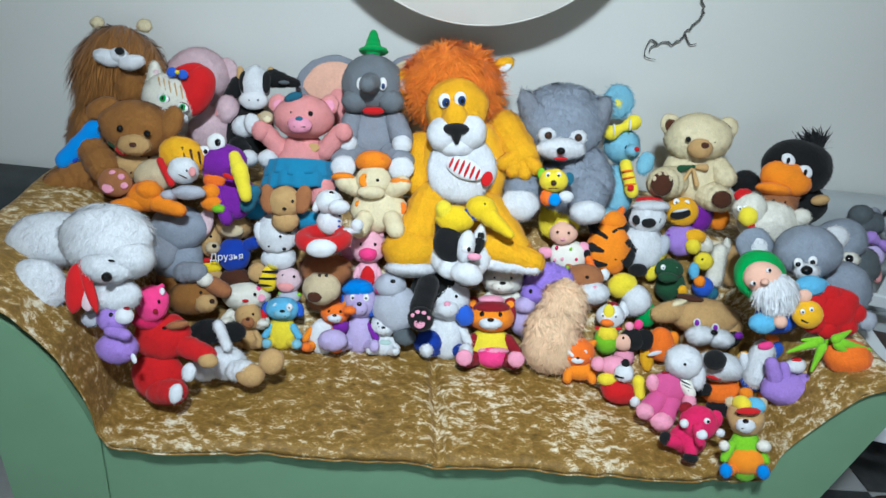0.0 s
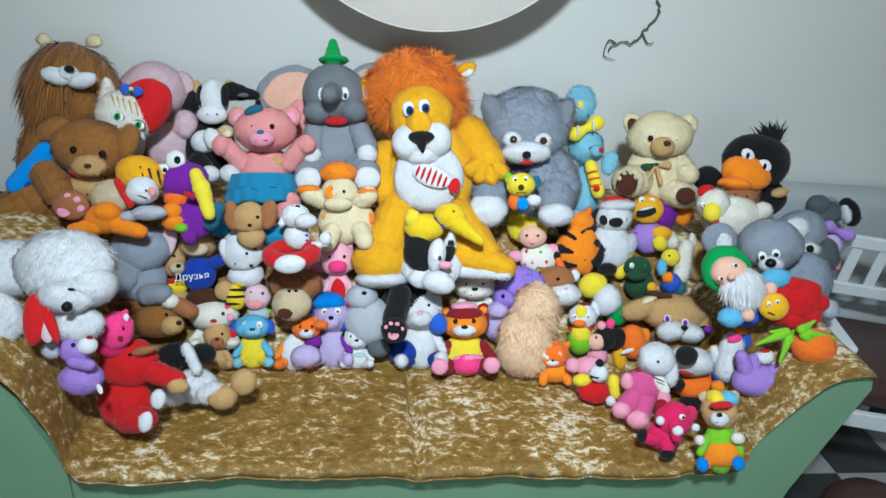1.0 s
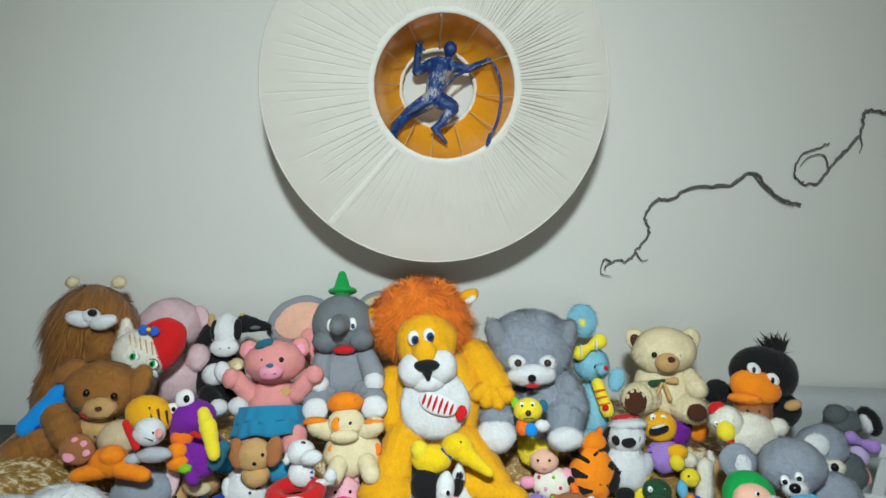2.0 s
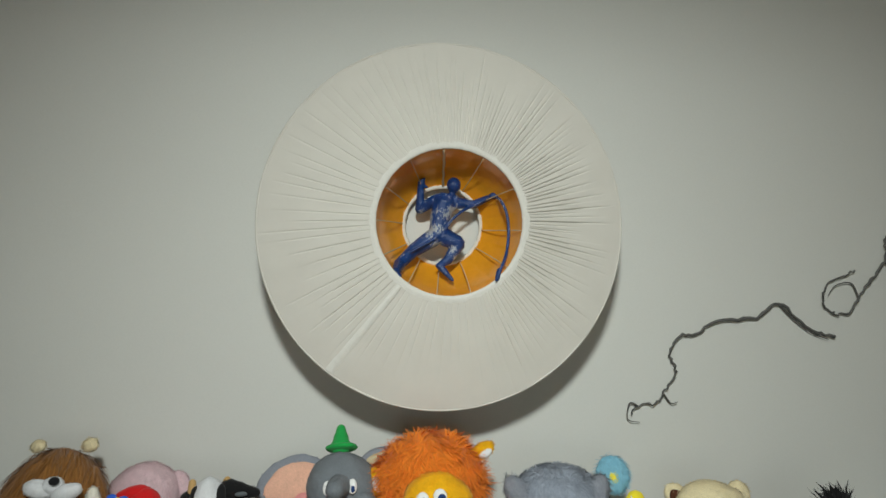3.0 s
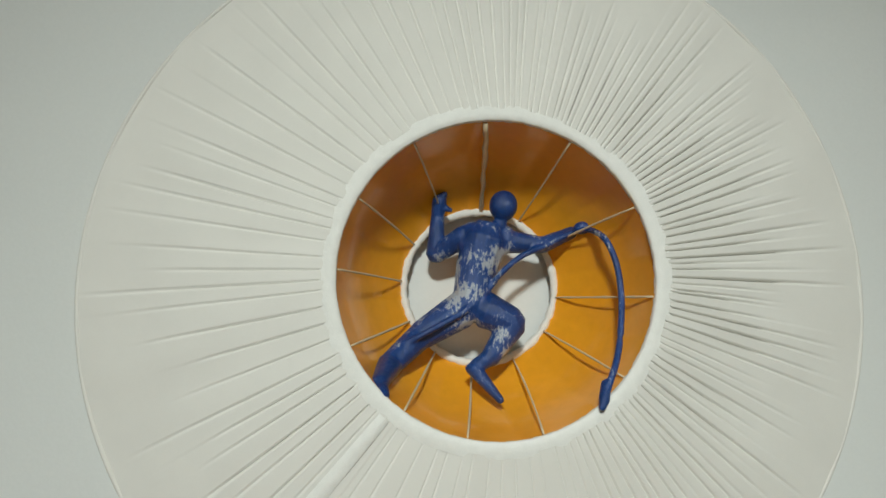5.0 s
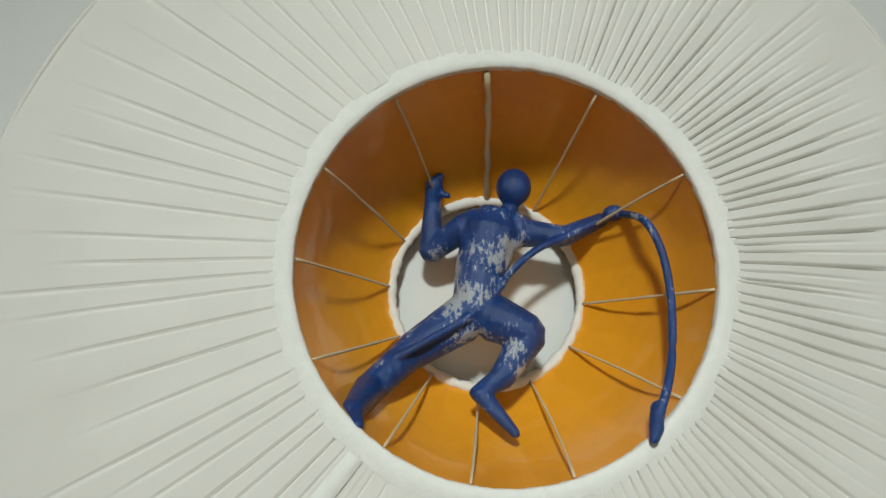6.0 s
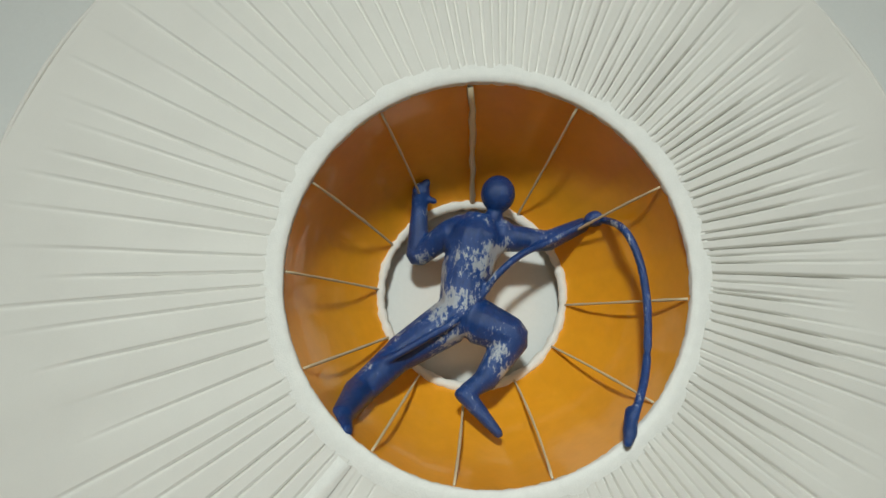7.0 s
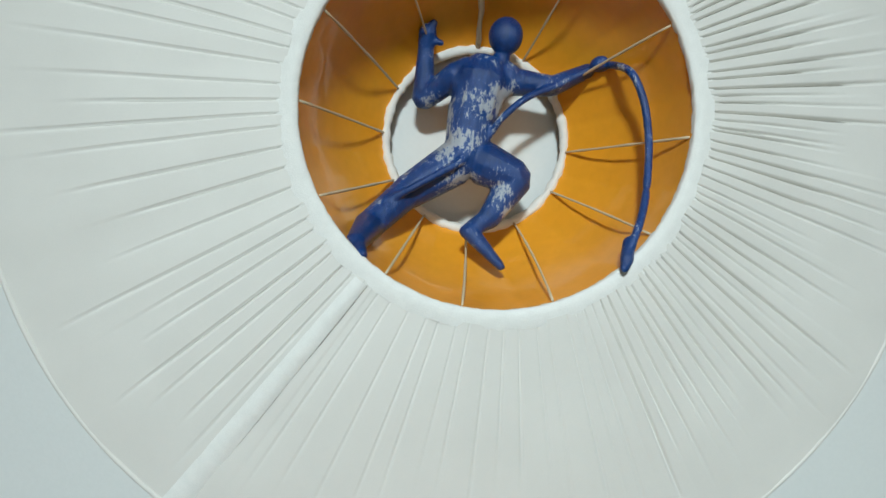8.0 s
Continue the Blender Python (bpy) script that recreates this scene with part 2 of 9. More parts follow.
phase = []
for i in range(N):
    if order[i]:
        since, current = 0, order[i]
    phase.append((since, current))
    since += 1
for s in range(23):
    u = s / 22
    r, y = 0.241 + (0.568 - 0.241) * u, 2.470 + 0.037 * u ** 1.2
    row = []
    for k in range(N):
        a = 2 * math.pi * k / N
        n, (deep, reach, gap) = phase[k]
        start = min(1.0, u / 0.05)
        fade = start * max(0.0, 1 - (u / reach) ** 2.2)
        # the foot of the shade is drawn smooth, the flanks and the top in folds
        foot = 0.25 if 238 < k * 360 / N < 300 else 1.0
        fold = 0.0016 * min(n / gap, 1.0) * fade
        seam = min(1.0, abs(k * 360 / N - 234.5) / 5)
        crease = (0.0130 if n == 0 else 0.0038 if n == 1 else 0.0) * deep * fade * foot * seam
        row.append(cover_point(r, a, u, y - fold * foot + crease + 0.003 * noise.noise((7 * math.cos(a), 7 * math.sin(a), 3 * u))))
    rows.append(row)
grid(bm, rows, closed=True)
part("pleated_cover", bm, SHADE_CLOTH, lamp, "cream cloth drawn into radial pleats")


def torus_part(name, material, R, r, y, label="", wobble=0.0, n=180, shift=0.0):
    bm = bmesh.new()
    g = random.Random(name)
    rows = []
    for k in range(n):
        a = 2 * math.pi * k / n
        rr = r * (1 + wobble * g.uniform(-1, 1))
        rows.append([cover_point(R + rr * math.cos(b), a, shift, y + rr * math.sin(b)) for b in (2 * math.pi * j / 10 for j in range(10))])
    rows.append(rows[0])
    grid(bm, rows, closed=True)
    bmesh.ops.remove_doubles(bm, verts=bm.verts[:], dist=1e-5)
    return part(name, bm, material, lamp, label)


torus_part("outer_rim", SHADE_CLOTH, 0.5670, 0.0035, 2.509, shift=1.0)
bm = bmesh.new()
grid(bm, [[cover_point(r, 2 * math.pi * k / 180, u, y) for k in range(180)] for r, u, y in ((0.567, 1.0, 2.514), (0.45, 0.7, 2.610), (0.30, 0.3, 2.695), (0.148, 0.0, 2.7215))], closed=True)
part("back_cover", bm, SHADE_CLOTH, lamp)
# rolled binding round the opening
bm = bmesh.new()
lip = [(0.2245, 2.479), (0.2240, 2.4725), (0.2255, 2.4693), (0.2330, 2.4686), (0.2390, 2.4689), (0.2475, 2.4708)]
g = random.Random(9)
grid(bm, [[ring_point(r + g.uniform(-0.0006, 0.0006), 2 * math.pi * k / 240, y + g.uniform(-0.0005, 0.0005)) for k in range(240)] for r, y in lip], closed=True)
part("opening_binding", bm, TAPE, lamp, "white binding round the opening")
bm = bmesh.new()
liner = [(0.2278, 2.4745), (0.2240, 2.51), (0.218, 2.55), (0.207, 2.585), (0.190, 2.62), (0.166, 2.657), (0.132, 2.692)]
grid(bm, [[ring_point(r - 0.003 * abs(math.sin(6 * (2 * math.pi * k / 240 - 1.78))), 2 * math.pi * k / 240, y) for k in range(240)] for r, y in liner], closed=True)
part("lining", bm, GOLD, lamp, "glossy amber foil lining")
torus_part("inner_ring", TAPE, 0.1305, 0.0065, 2.690, "small ring wrapped in cream tape", 0.25, 120)
RIBS = ((97.6, 92.9), (65.0, 62.9), (30.8, 35.0), (-3.1, -3.7), (-34.6, -30.6), (-70.3, -61.5), (-97.3, -92.8), (-121.4, -120.8), (-150.8, -149.8), (-178.4, -179.8), (154.7, 151.2), (125.8, 121.6))
for deg, end in RIBS:
    g = random.Random(int(deg * 10))
    wide = 0.0040 if 97 < deg < 98 else 0.0017
    bm = bmesh.new()
    pts = [ring_point(0.2235 - 0.0920 * q / 12, radians(deg + (end - deg) * q / 12) + 0.008 * g.uniform(-1, 1) * (wide > 0.003), 2.480 + 0.209 * q / 12) for q in range(13)]
    tube(bm, pts, [wide * (1 + 0.25 * g.uniform(-1, 1)) for _ in pts], 6)
    part("rib", bm, RIB_WIRE, lamp)
# the stitched seam, a flat doubled strip that runs down to the rim
bm = bmesh.new()
rows = []
for k in range(31):
    u = k / 30
    wide = 0.0085 + 0.006 * u
    row = []
    for j in range(7):
        q = (j - 3) / 3
        r = 0.246 + 0.318 * u
        row.append(cover_point(r, radians(-125.5) + q * wide / r, u, 2.4685 + 0.037 * u ** 1.2 - 0.0030 * (1 - q * q) + 0.0007 * noise.noise((u * 22, q * 2, 1.3))))
    rows.append(row)
grid(bm, rows)
part("seam", bm, TAPE, lamp, "pale doubled seam strip")

# ---- the climbing figure in the shade ----
def figure():
    bm = bmesh.new()

    def bone(a, b, ra, rb, n=7):
        a, b = Vector(a), Vector(b)
        d = (b - a)
        ts = [k / n for k in range(n + 1)]
        pts = [a - d.normalized() * ra * 0.7] + [a + d * t for t in ts] + [b + d.normalized() * rb * 0.7]
        rad = [ra * 0.55] + [ra + (rb - ra) * t for t in ts] + [rb * 0.55]
        tube(bm, pts, rad, 12)

    def lump(c, sx, sy, sz, turn=0):
        bmesh.ops.create_uvsphere(bm, u_segments=16, v_segments=12, radius=1, matrix=Matrix.LocRotScale(c, Euler((0, radians(turn), 0)), (sx, sy, sz)))

    lump((0.2220, 2.6230, 2.0870), 0.0226, 0.0226, 0.0246, 0)
    bone((0.2210, 2.6250, 2.0600), (0.2110, 2.6350, 2.0440), 0.0117, 0.0139)
    bone((0.2000, 2.6320, 2.0340), (0.1920, 2.6350, 1.9830), 0.0360, 0.0334)
    bone((0.1730, 2.6350, 2.0370), (0.2360, 2.6350, 2.0370), 0.0208, 0.0208)
    bone((0.1900, 2.6350, 1.9900), (0.1880, 2.6300, 1.9300), 0.0320, 0.0290)
    bone((0.1800, 2.6300, 1.9220), (0.2110, 2.6270, 1.9220), 0.0228, 0.0227)
    lump((0.1990, 2.6290, 2.0230), 0.0428, 0.0221, 0.0303, -8)
    lump((0.1840, 2.6230, 1.9240), 0.0260, 0.0233, 0.0260, 0)
    lump((0.2130, 2.6210, 1.9210), 0.0246, 0.0232, 0.0246, 0)
    bone((0.1670, 2.6350, 2.0340), (0.1260, 2.6650, 2.0020), 0.0181, 0.0151)
    bone((0.1260, 2.6650, 2.0020), (0.1220, 2.6550, 2.0690), 0.0158, 0.0107)
    bone((0.1220, 2.6550, 2.0690), (0.1220, 2.6470, 2.0890), 0.0114, 0.0121)
    bone((0.1220, 2.6490, 2.0870), (0.1290, 2.6430, 2.0990), 0.0078, 0.0056)
    bone((0.1260, 2.6500, 2.0790), (0.1420, 2.6450, 2.0740), 0.0057, 0.0042)
    bone((0.2380, 2.6350, 2.0330), (0.2920, 2.6350, 2.0340), 0.0188, 0.0139)
    bone((0.2920, 2.6350, 2.0340), (0.3400, 2.6380, 2.0620), 0.0139, 0.0098)
    lump((0.3500, 2.6200, 2.0670), 0.0154, 0.0126, 0.0105, -15)
    bone((0.1740, 2.6310, 1.9170), (0.1160, 2.6230, 1.8710), 0.0297, 0.0226)
    bone((0.1160, 2.6230, 1.8710), (0.0750, 2.5850, 1.8240), 0.0212, 0.0183)
    bone((0.0750, 2.5850, 1.8240), (0.0650, 2.5120, 1.8020), 0.0190, 0.0121)
    bone((0.0660, 2.5170, 1.8020), (0.0740, 2.4850, 1.7900), 0.0100, 0.0074)
    bone((0.2110, 2.6250, 1.9210), (0.2550, 2.6230, 1.9070), 0.0295, 0.0233)
    bone((0.2550, 2.6230, 1.9050), (0.2230, 2.6150, 1.8480), 0.0226, 0.0149)
    bone((0.2230, 2.6150, 1.8500), (0.2030, 2.6130, 1.8340), 0.0136, 0.0115)
    bone((0.2000, 2.6110, 1.8320), (0.2420, 2.5850, 1.7910), 0.0121, 0.0059)
    lump((0.1990, 2.6110, 1.8310), 0.0115, 0.0101, 0.0094, 0)
    rope = smooth_path([(0.0730, 2.6000, 1.8420), (0.1120, 2.5900, 1.8690), (0.1550, 2.5950, 1.8990), (0.1800, 2.6010, 1.9180), (0.2130, 2.6150, 1.9560), (0.2260, 2.6050, 1.9780), (0.2560, 2.6100, 2.0090), (0.2930, 2.6230, 2.0310), (0.3350, 2.6270, 2.0580), (0.3570, 2.6170, 2.0640), (0.3820, 2.5950, 2.0430), (0.4000, 2.5850, 2.0060), (0.4090, 2.5780, 1.9560), (0.4060, 2.5620, 1.9030), (0.3970, 2.5440, 1.8660), (0.3800, 2.5200, 1.8300)], 5)
    rope = [p + min(1.0, max(0.0, (p.x - 0.355) / 0.03)) * Vector((-0.018, -0.045, 0)) for p in rope]
    tube(bm, rope, [0.0052] * len(rope), 8)
    bone((0.3640, 2.4900, 1.8370), (0.3590, 2.4760, 1.8150), 0.0068, 0.0078)
    bone((0.3590, 2.4760, 1.8150), (0.3550, 2.4700, 1.8050), 0.0072, 0.0048)
    me = bpy.data.meshes.new("climber_figurine")
    middle = Matrix.Translation((CX, 2.60, CZ))
    bm.transform(Matrix.Translation((0.006, -0.004, 0.002)) @ middle @ pose(0, 0, 0, 0, 2.5, 0) @ Matrix.Scale(1.045, 4) @ middle.inverted())
    bm.to_mesh(me)
    bm.free()
    me.materials.append(BLUE_PAINT)
    ob = new("climber_figurine", me)
    re = ob.modifiers.new("fuse", "REMESH")
    re.mode, re.voxel_size, re.use_smooth_shade = "VOXEL", 0.0022, True
    sm = ob.modifiers.new("soften", "SMOOTH")
    sm.factor, sm.iterations = 0.5, 7
    return tagged(ob, "dark blue flaking climber figurine on a rope inside the lampshade", "figurine")


figure()

# ---- twigs on the wall ----
def twig(label, points, r0, r1, side=()):
    ob = tagged(new("twig_decoration"), label, "branch")
    pts = [p + Vector((0.005, 0, -0.019)) for p in smooth_path(points, 7)]
    g = random.Random(len(points))
    n = len(pts) - 1
    pts = [p + Vector((g.uniform(-0.005, 0.005), g.uniform(-0.003, 0.003), g.uniform(-0.005, 0.005))) for p in pts]
    bm = bmesh.new()
    tube(bm, pts, [(r0 + (r1 - r0) * i / n) * g.uniform(0.8, 1.25) for i in range(n + 1)], 7)
    part("stem", bm, TWIG, ob)
    for s in side:
        bm = bmesh.new()
        q = [p + Vector((0.005, 0, -0.019)) for p in smooth_path(s, 6)]
        tube(bm, q, [0.0035 * (1 - 0.7 * i / len(q)) for i in range(len(q))], 6)
        part("side_shoot", bm, TWIG, ob)


TWY = 2.708
twig("crooked bare dark twig fixed flat on the wall", [(x, TWY, z) for x, z in ((1.666, 1.664), (1.559, 1.687), (1.442, 1.772), (1.353, 1.72), (1.196, 1.697), (1.135, 1.652), (1.069, 1.64), (1.04, 1.573), (1.066, 1.509), (1.025, 1.451), (1.002, 1.405), (0.93, 1.392), (0.905, 1.36))], 0.0058, 0.0025,
     [[(x, TWY, z) for x, z in ((1.442, 1.772), (1.50, 1.72), (1.57, 1.675), (1.64, 1.652))], [(x, TWY, z) for x, z in ((1.02, 1.44), (1.05, 1.405), (1.075, 1.41))], [(x, TWY, z) for x, z in ((0.93, 1.392), (0.90, 1.40), (0.895, 1.345), (0.94, 1.335))]])
twig("curled bare dark twig fixed high on the wall", [(x, TWY, z) for x, z in ((2.10, 2.10), (1.945, 2.044), (1.855, 2.037), (1.851, 1.95), (1.777, 1.846), (1.713, 1.754), (1.645, 1.752), (1.61, 1.80), (1.635, 1.86), (1.69, 1.885), (1.728, 1.908))], 0.0058, 0.0025,
     [[(x, TWY, z) for x, z in ((1.75, 1.81), (1.72, 1.86), (1.66, 1.85), (1.63, 1.81))], [(x, TWY, z) for x, z in ((1.85, 1.95), (1.87, 1.91), (1.865, 1.88))]])

# ---- the sofa ----
sofa = tagged(new("sofa"), "sage green sofa with flared arms under a gold velvet throw", "sofa")


def extrude_profile(bm, profile, y0, y1, steps=2):
    """A closed x-z outline pushed from y0 to y1, with caps."""
    rows = [[(x, y0 + (y1 - y0) * s / steps, z) for x, z in profile] for s in range(steps + 1)]
    vs = grid(bm, rows, closed=True)
    bm.faces.new(vs[0])
    bm.faces.new(vs[-1][::-1])
    return bm


bm = bmesh.new()
box(bm, -0.675, 1.597, 0.03, 1.155, 2.68, 0.40, 0.006)
part("base", bm, GREEN_CLOTH, sofa, "green upholstered front and base", False)
bm = bmesh.new()
extrude_profile(bm, [(-0.675, 0.03), (-0.675, 0.40), (-0.705, 0.50), (-0.752, 0.63), (-0.825, 0.735), (-0.89, 0.79), (-1.0, 0.81), (-1.06, 0.76), (-1.02, 0.62), (-0.93, 0.35), (-0.92, 0.03)], 1.594, 2.66)
part("arm", bm, GREEN_CLOTH, sofa, "flared green arm", False)
bm = bmesh.new()
extrude_profile(bm, [(1.15, 0.03), (1.15, 0.40), (1.18, 0.52), (1.235, 0.63), (1.30, 0.71), (1.39, 0.745), (1.44, 0.74), (1.455, 0.70), (1.42, 0.56), (1.36, 0.30), (1.34, 0.03)][::-1], 1.596, 2.66)
part("arm", bm, GREEN_CLOTH, sofa, "flared green arm", False)
bm = bmesh.new()
extrude_profile(bm, [(-0.95, 0.05), (-0.95, 0.74), (1.40, 0.74), (1.40, 0.05)], 2.34, 2.70)
part("backrest", bm, GREEN_CLOTH, sofa, "green upholstered back", False)
for cx in (-0.24, 0.73):
    bm = bmesh.new()
    box(bm, cx - 0.43, 1.60, 0.36, cx + 0.43, 2.02, 0.415, 0.02)
    part("seat_cushion", bm, GREEN_CLOTH, sofa, "", False)

# the throw: over the left arm, the seat, up the back, and over the right arm
SECTION = [(-1.02, 0.845), (-0.90, 0.838), (-0.815, 0.795), (-0.735, 0.695), (-0.690, 0.575), (-0.664, 0.46), (-0.62, 0.432), (0.0, 0.436), (0.180, 0.438), (0.204, 0.412), (0.226, 0.439), (0.6, 0.437),
           (1.11, 0.432), (1.145, 0.45), (1.175, 0.54), (1.235, 0.655), (1.30, 0.735), (1.385, 0.765), (1.43, 0.765)]
section = []
for a, b in zip(SECTION, SECTION[1:]):
    n = max(1, int(math.dist(a, b) / 0.014))
    section += [(a[0] + (b[0] - a[0]) * k / n, a[1] + (b[1] - a[1]) * k / n) for k in range(n)]
section.append(SECTION[-1])
BACK = [(1.556, -0.022), (1.559, -0.012), (1.568, -0.003), (1.60, 0.0), (1.98, 0.0), (2.05, 0.045), (2.30, 0.335), (2.38, 0.37), (2.69, 0.37)]
deep = []
for a, b in zip(BACK, BACK[1:]):
    n = max(1, int(math.dist(a, b) / 0.014))
    deep += [(a[0] + (b[0] - a[0]) * k / n, a[1] + (b[1] - a[1]) * k / n) for k in range(n)]
deep.append(BACK[-1])
bm = bmesh.new()
rows = []
for y, rise in deep:
    row = []
    for x, z in section:
        lift = max(0.0, z - 0.44)
        zz = max(z, 0.432 + rise) if rise > 0 else z + rise * (1 if lift < 0.02 else 0.15)
        hem = 0.013 * noise.noise((x * 5, 0.3, 0)) + 0.008 * noise.noise((x * 19, 4.3, 0))
        yy = y + (hem if y < 1.60 else hem * max(0, (1.75 - y) / 0.15))
        wr = 0.008 * noise.noise((x * 6, y * 6, 1.7)) + 0.005 * noise.noise((x * 17, y * 13, 5.1))
        if rise <= 0 and lift < 0.03:
            wr += 0.004 * noise.noise((x * 24, 1.0, z)) * (1 if y < 1.6 else 0.3)
        row.append((x, yy + 0.022 * min(1, lift / 0.06), zz + wr + 0.004))
    rows.append(row)
grid(bm, rows)
throw = part("sofa_throw", bm, VELVET)
so = throw.modifiers.new("thickness", "SOLIDIFY")
so.thickness, so.offset = 0.006, -1
tagged(throw, "gold-brown crushed velvet throw spread over the sofa", "throw")
# piping along the throw's front hem
bm = bmesh.new()
tube(bm, [(x, rows[0][i][1] - 0.002, rows[0][i][2] - 0.003) for i, (x, z) in enumerate(section)][::2], [0.0028] * len(section[::2]), 6)
part("hem", bm, VELVET, throw, "rolled hem of the throw")


# ---- things beyond the two ends of the sofa ----
def white_chair(x, y, rz):
    """A painted wooden armchair with a leather cushion."""
    c = tagged(new("armchair"), "white painted wooden armchair with a brown leather cushion", "chair")
    c.matrix_basis = pose(x, y, 0, 0, 0, rz)
    for px, py, h in ((-0.26, -0.25, 0.66), (0.26, -0.25, 0.66), (-0.26, 0.25, 0.88), (0.26, 0.25, 0.88)):
        part("leg", box(bmesh.new(), px - 0.022, py - 0.022, 0, px + 0.022, py + 0.022, h, 0.006), BOARD, c, "", False)
    for px in (-0.26, 0.26):
        part("armrest", box(bmesh.new(), px - 0.03, -0.29, 0.66, px + 0.03, 0.24, 0.685, 0.008), BOARD, c, "", False)
        part("side_rail", box(bmesh.new(), px - 0.012, -0.228, 0.36, px + 0.012, 0.228, 0.42, 0.004), BOARD, c, "", False)
    for py in (-0.25, 0.25):
        part("seat_rail", box(bmesh.new(), -0.238, py - 0.012, 0.36, 0.238, py + 0.012, 0.42, 0.004), BOARD, c, "", False)
    for z in (0.60, 0.80):
        part("back_rail", box(bmesh.new(), -0.238, 0.238, z, 0.238, 0.262, z + 0.05, 0.006), BOARD, c, "", False)
    for k in range(4):
        part("back_slat", box(bmesh.new(), -0.17 + 0.1 * k, 0.244, 0.64, -0.13 + 0.1 * k, 0.256, 0.81, 0.003), BOARD, c, "", False)
    bm = box(bmesh.new(), -0.235, -0.235, 0.42, 0.235, 0.235, 0.52, 0.035)
    part("cushion", bm, LEATHER, c, "brown leather seat cushion")
    return c


white_chair(1.88, 2.03, -14)
bench = tagged(new("bench"), "low bench with a pale grey cloth cover along the wall", "bench")
part("backrest", box(bmesh.new(), 1.52, 2.52, 0.05, 3.3, 2.70, 0.91, 0.05), GREY_CLOTH, bench)
part("seat", box(bmesh.new(), 1.56, 2.36, 0.05, 3.3, 2.515, 0.46, 0.04), GREY_CLOTH, bench)
stool = tagged(new("pouffe"), "round dark brown leather pouffe on the tiles", "pouffe")
bm = bmesh.new()
rows = [[(1.66 + r * math.cos(a), 1.50 + r * math.sin(a), z) for a in (2 * math.pi * k / 32 for k in range(32))] for r, z in ((0.17, 0.0), (0.185, 0.03), (0.19, 0.13), (0.185, 0.24), (0.165, 0.275), (0.10, 0.29), (0.012, 0.28))]
vs = grid(bm, rows, closed=True)
bm.faces.new(vs[0][::-1])
bm.faces.new(vs[-1])
part("cover", bm, LEATHER, stool)
bm = bmesh.new()
bmesh.ops.create_uvsphere(bm, u_segments=12, v_segments=8, radius=0.014, matrix=Matrix.Translation((1.66, 1.50, 0.284)))
part("button", bm, LEATHER, stool)
seat = tagged(new("armchair"), "dark grey upholstered armchair beside the sofa", "armchair")
part("seat", box(bmesh.new(), -1.85, 2.0, 0.05, -1.22, 2.55, 0.44, 0.04), DARK_CLOTH, seat)
part("backrest", box(bmesh.new(), -1.85, 2.555, 0.05, -1.12, 2.70, 0.66, 0.05), DARK_CLOTH, seat)
part("arm", box(bmesh.new(), -1.215, 2.0, 0.05, -1.10, 2.55, 0.645, 0.04), DARK_CLOTH, seat)

# ---- the soft toys ----
FUR = {}
for _name, _rgb in (("beige", (0.61, 0.497, 0.314)),
                    ("black", (0.004, 0.004, 0.005)),
                    ("blue", (0.012, 0.058, 0.479)),
                    ("brown", (0.32, 0.135, 0.028)),
                    ("cream", (0.791, 0.694, 0.456)),
                    ("curl", (0.332, 0.209, 0.687)),
                    ("dbrown", (0.068, 0.018, 0.005)),
                    ("dgreen", (0.012, 0.068, 0.025)),
                    ("dgrey", (0.109, 0.127, 0.138)),
                    ("dorange", (0.88, 0.185, 0.010)),
                    ("dpink", (0.60, 0.085, 0.26)),
                    ("dred", (0.254, 0.003, 0.012)),
                    ("egrey", (0.175, 0.195, 0.216)),
                    ("gold", (0.84, 0.445, 0.003)),
                    ("green", (0.013, 0.342, 0.065)),
                    ("grey", (0.275, 0.292, 0.337)),
                    ("hotpink", (0.85, 0.05, 0.25)),
                    ("koala", (0.30, 0.335, 0.40)),
                    ("lblue", (0.262, 0.552, 0.687)),
                    ("lgrey", (0.485, 0.503, 0.565)),
                    ("lilac", (0.376, 0.223, 0.631)),
                    ("lime", (0.238, 0.578, 0.012)),
                    ("llilac", (0.527, 0.434, 0.687)),
                    ("lyellow", (0.84, 0.687, 0.03)),
                    ("magenta", (0.687, 0.01, 0.112)),
                    ("mane", (0.88, 0.235, 0.018)),
                    ("mblue", (0.025, 0.107, 0.578)),
                    ("mint", (0.479, 0.631, 0.578)),
                    ("offw", (0.80, 0.77, 0.68)),
                    ("orange", (0.90, 0.27, 0.004)),
                    ("peach", (0.84, 0.59, 0.37)),
                    ("pigpink", (0.84, 0.456, 0.552)),
                    ("pink", (0.776, 0.323, 0.314)),
                    ("ppink", (0.716, 0.527, 0.565)),
                    ("purple", (0.19, 0.012, 0.34)),
                    ("rblue", (0.005, 0.04, 0.352)),
                    ("rbrown", (0.37, 0.145, 0.052)),
                    ("red", (0.578, 0.004, 0.007)),
                    ("rose", (0.84, 0.352, 0.479)),
                    ("satin", (0.012, 0.254, 0.745)),
                    ("skin", (0.807, 0.479, 0.352)),
                    ("skirt", (0.023, 0.223, 0.402)),
                    ("sky", (0.15, 0.479, 0.716)),
                    ("tan", (0.56, 0.35, 0.14)),
                    ("teal", (0.023, 0.144, 0.231)),
                    ("white", (0.74, 0.75, 0.77)),
                    ("yellow", (0.84, 0.604, 0.005))):
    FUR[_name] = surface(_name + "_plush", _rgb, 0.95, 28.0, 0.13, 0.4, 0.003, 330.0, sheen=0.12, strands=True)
BLACK_PLASTIC = surface("black_plastic", (0.006, 0.006, 0.007), 0.12, 30.0, 0.05, 0.0)
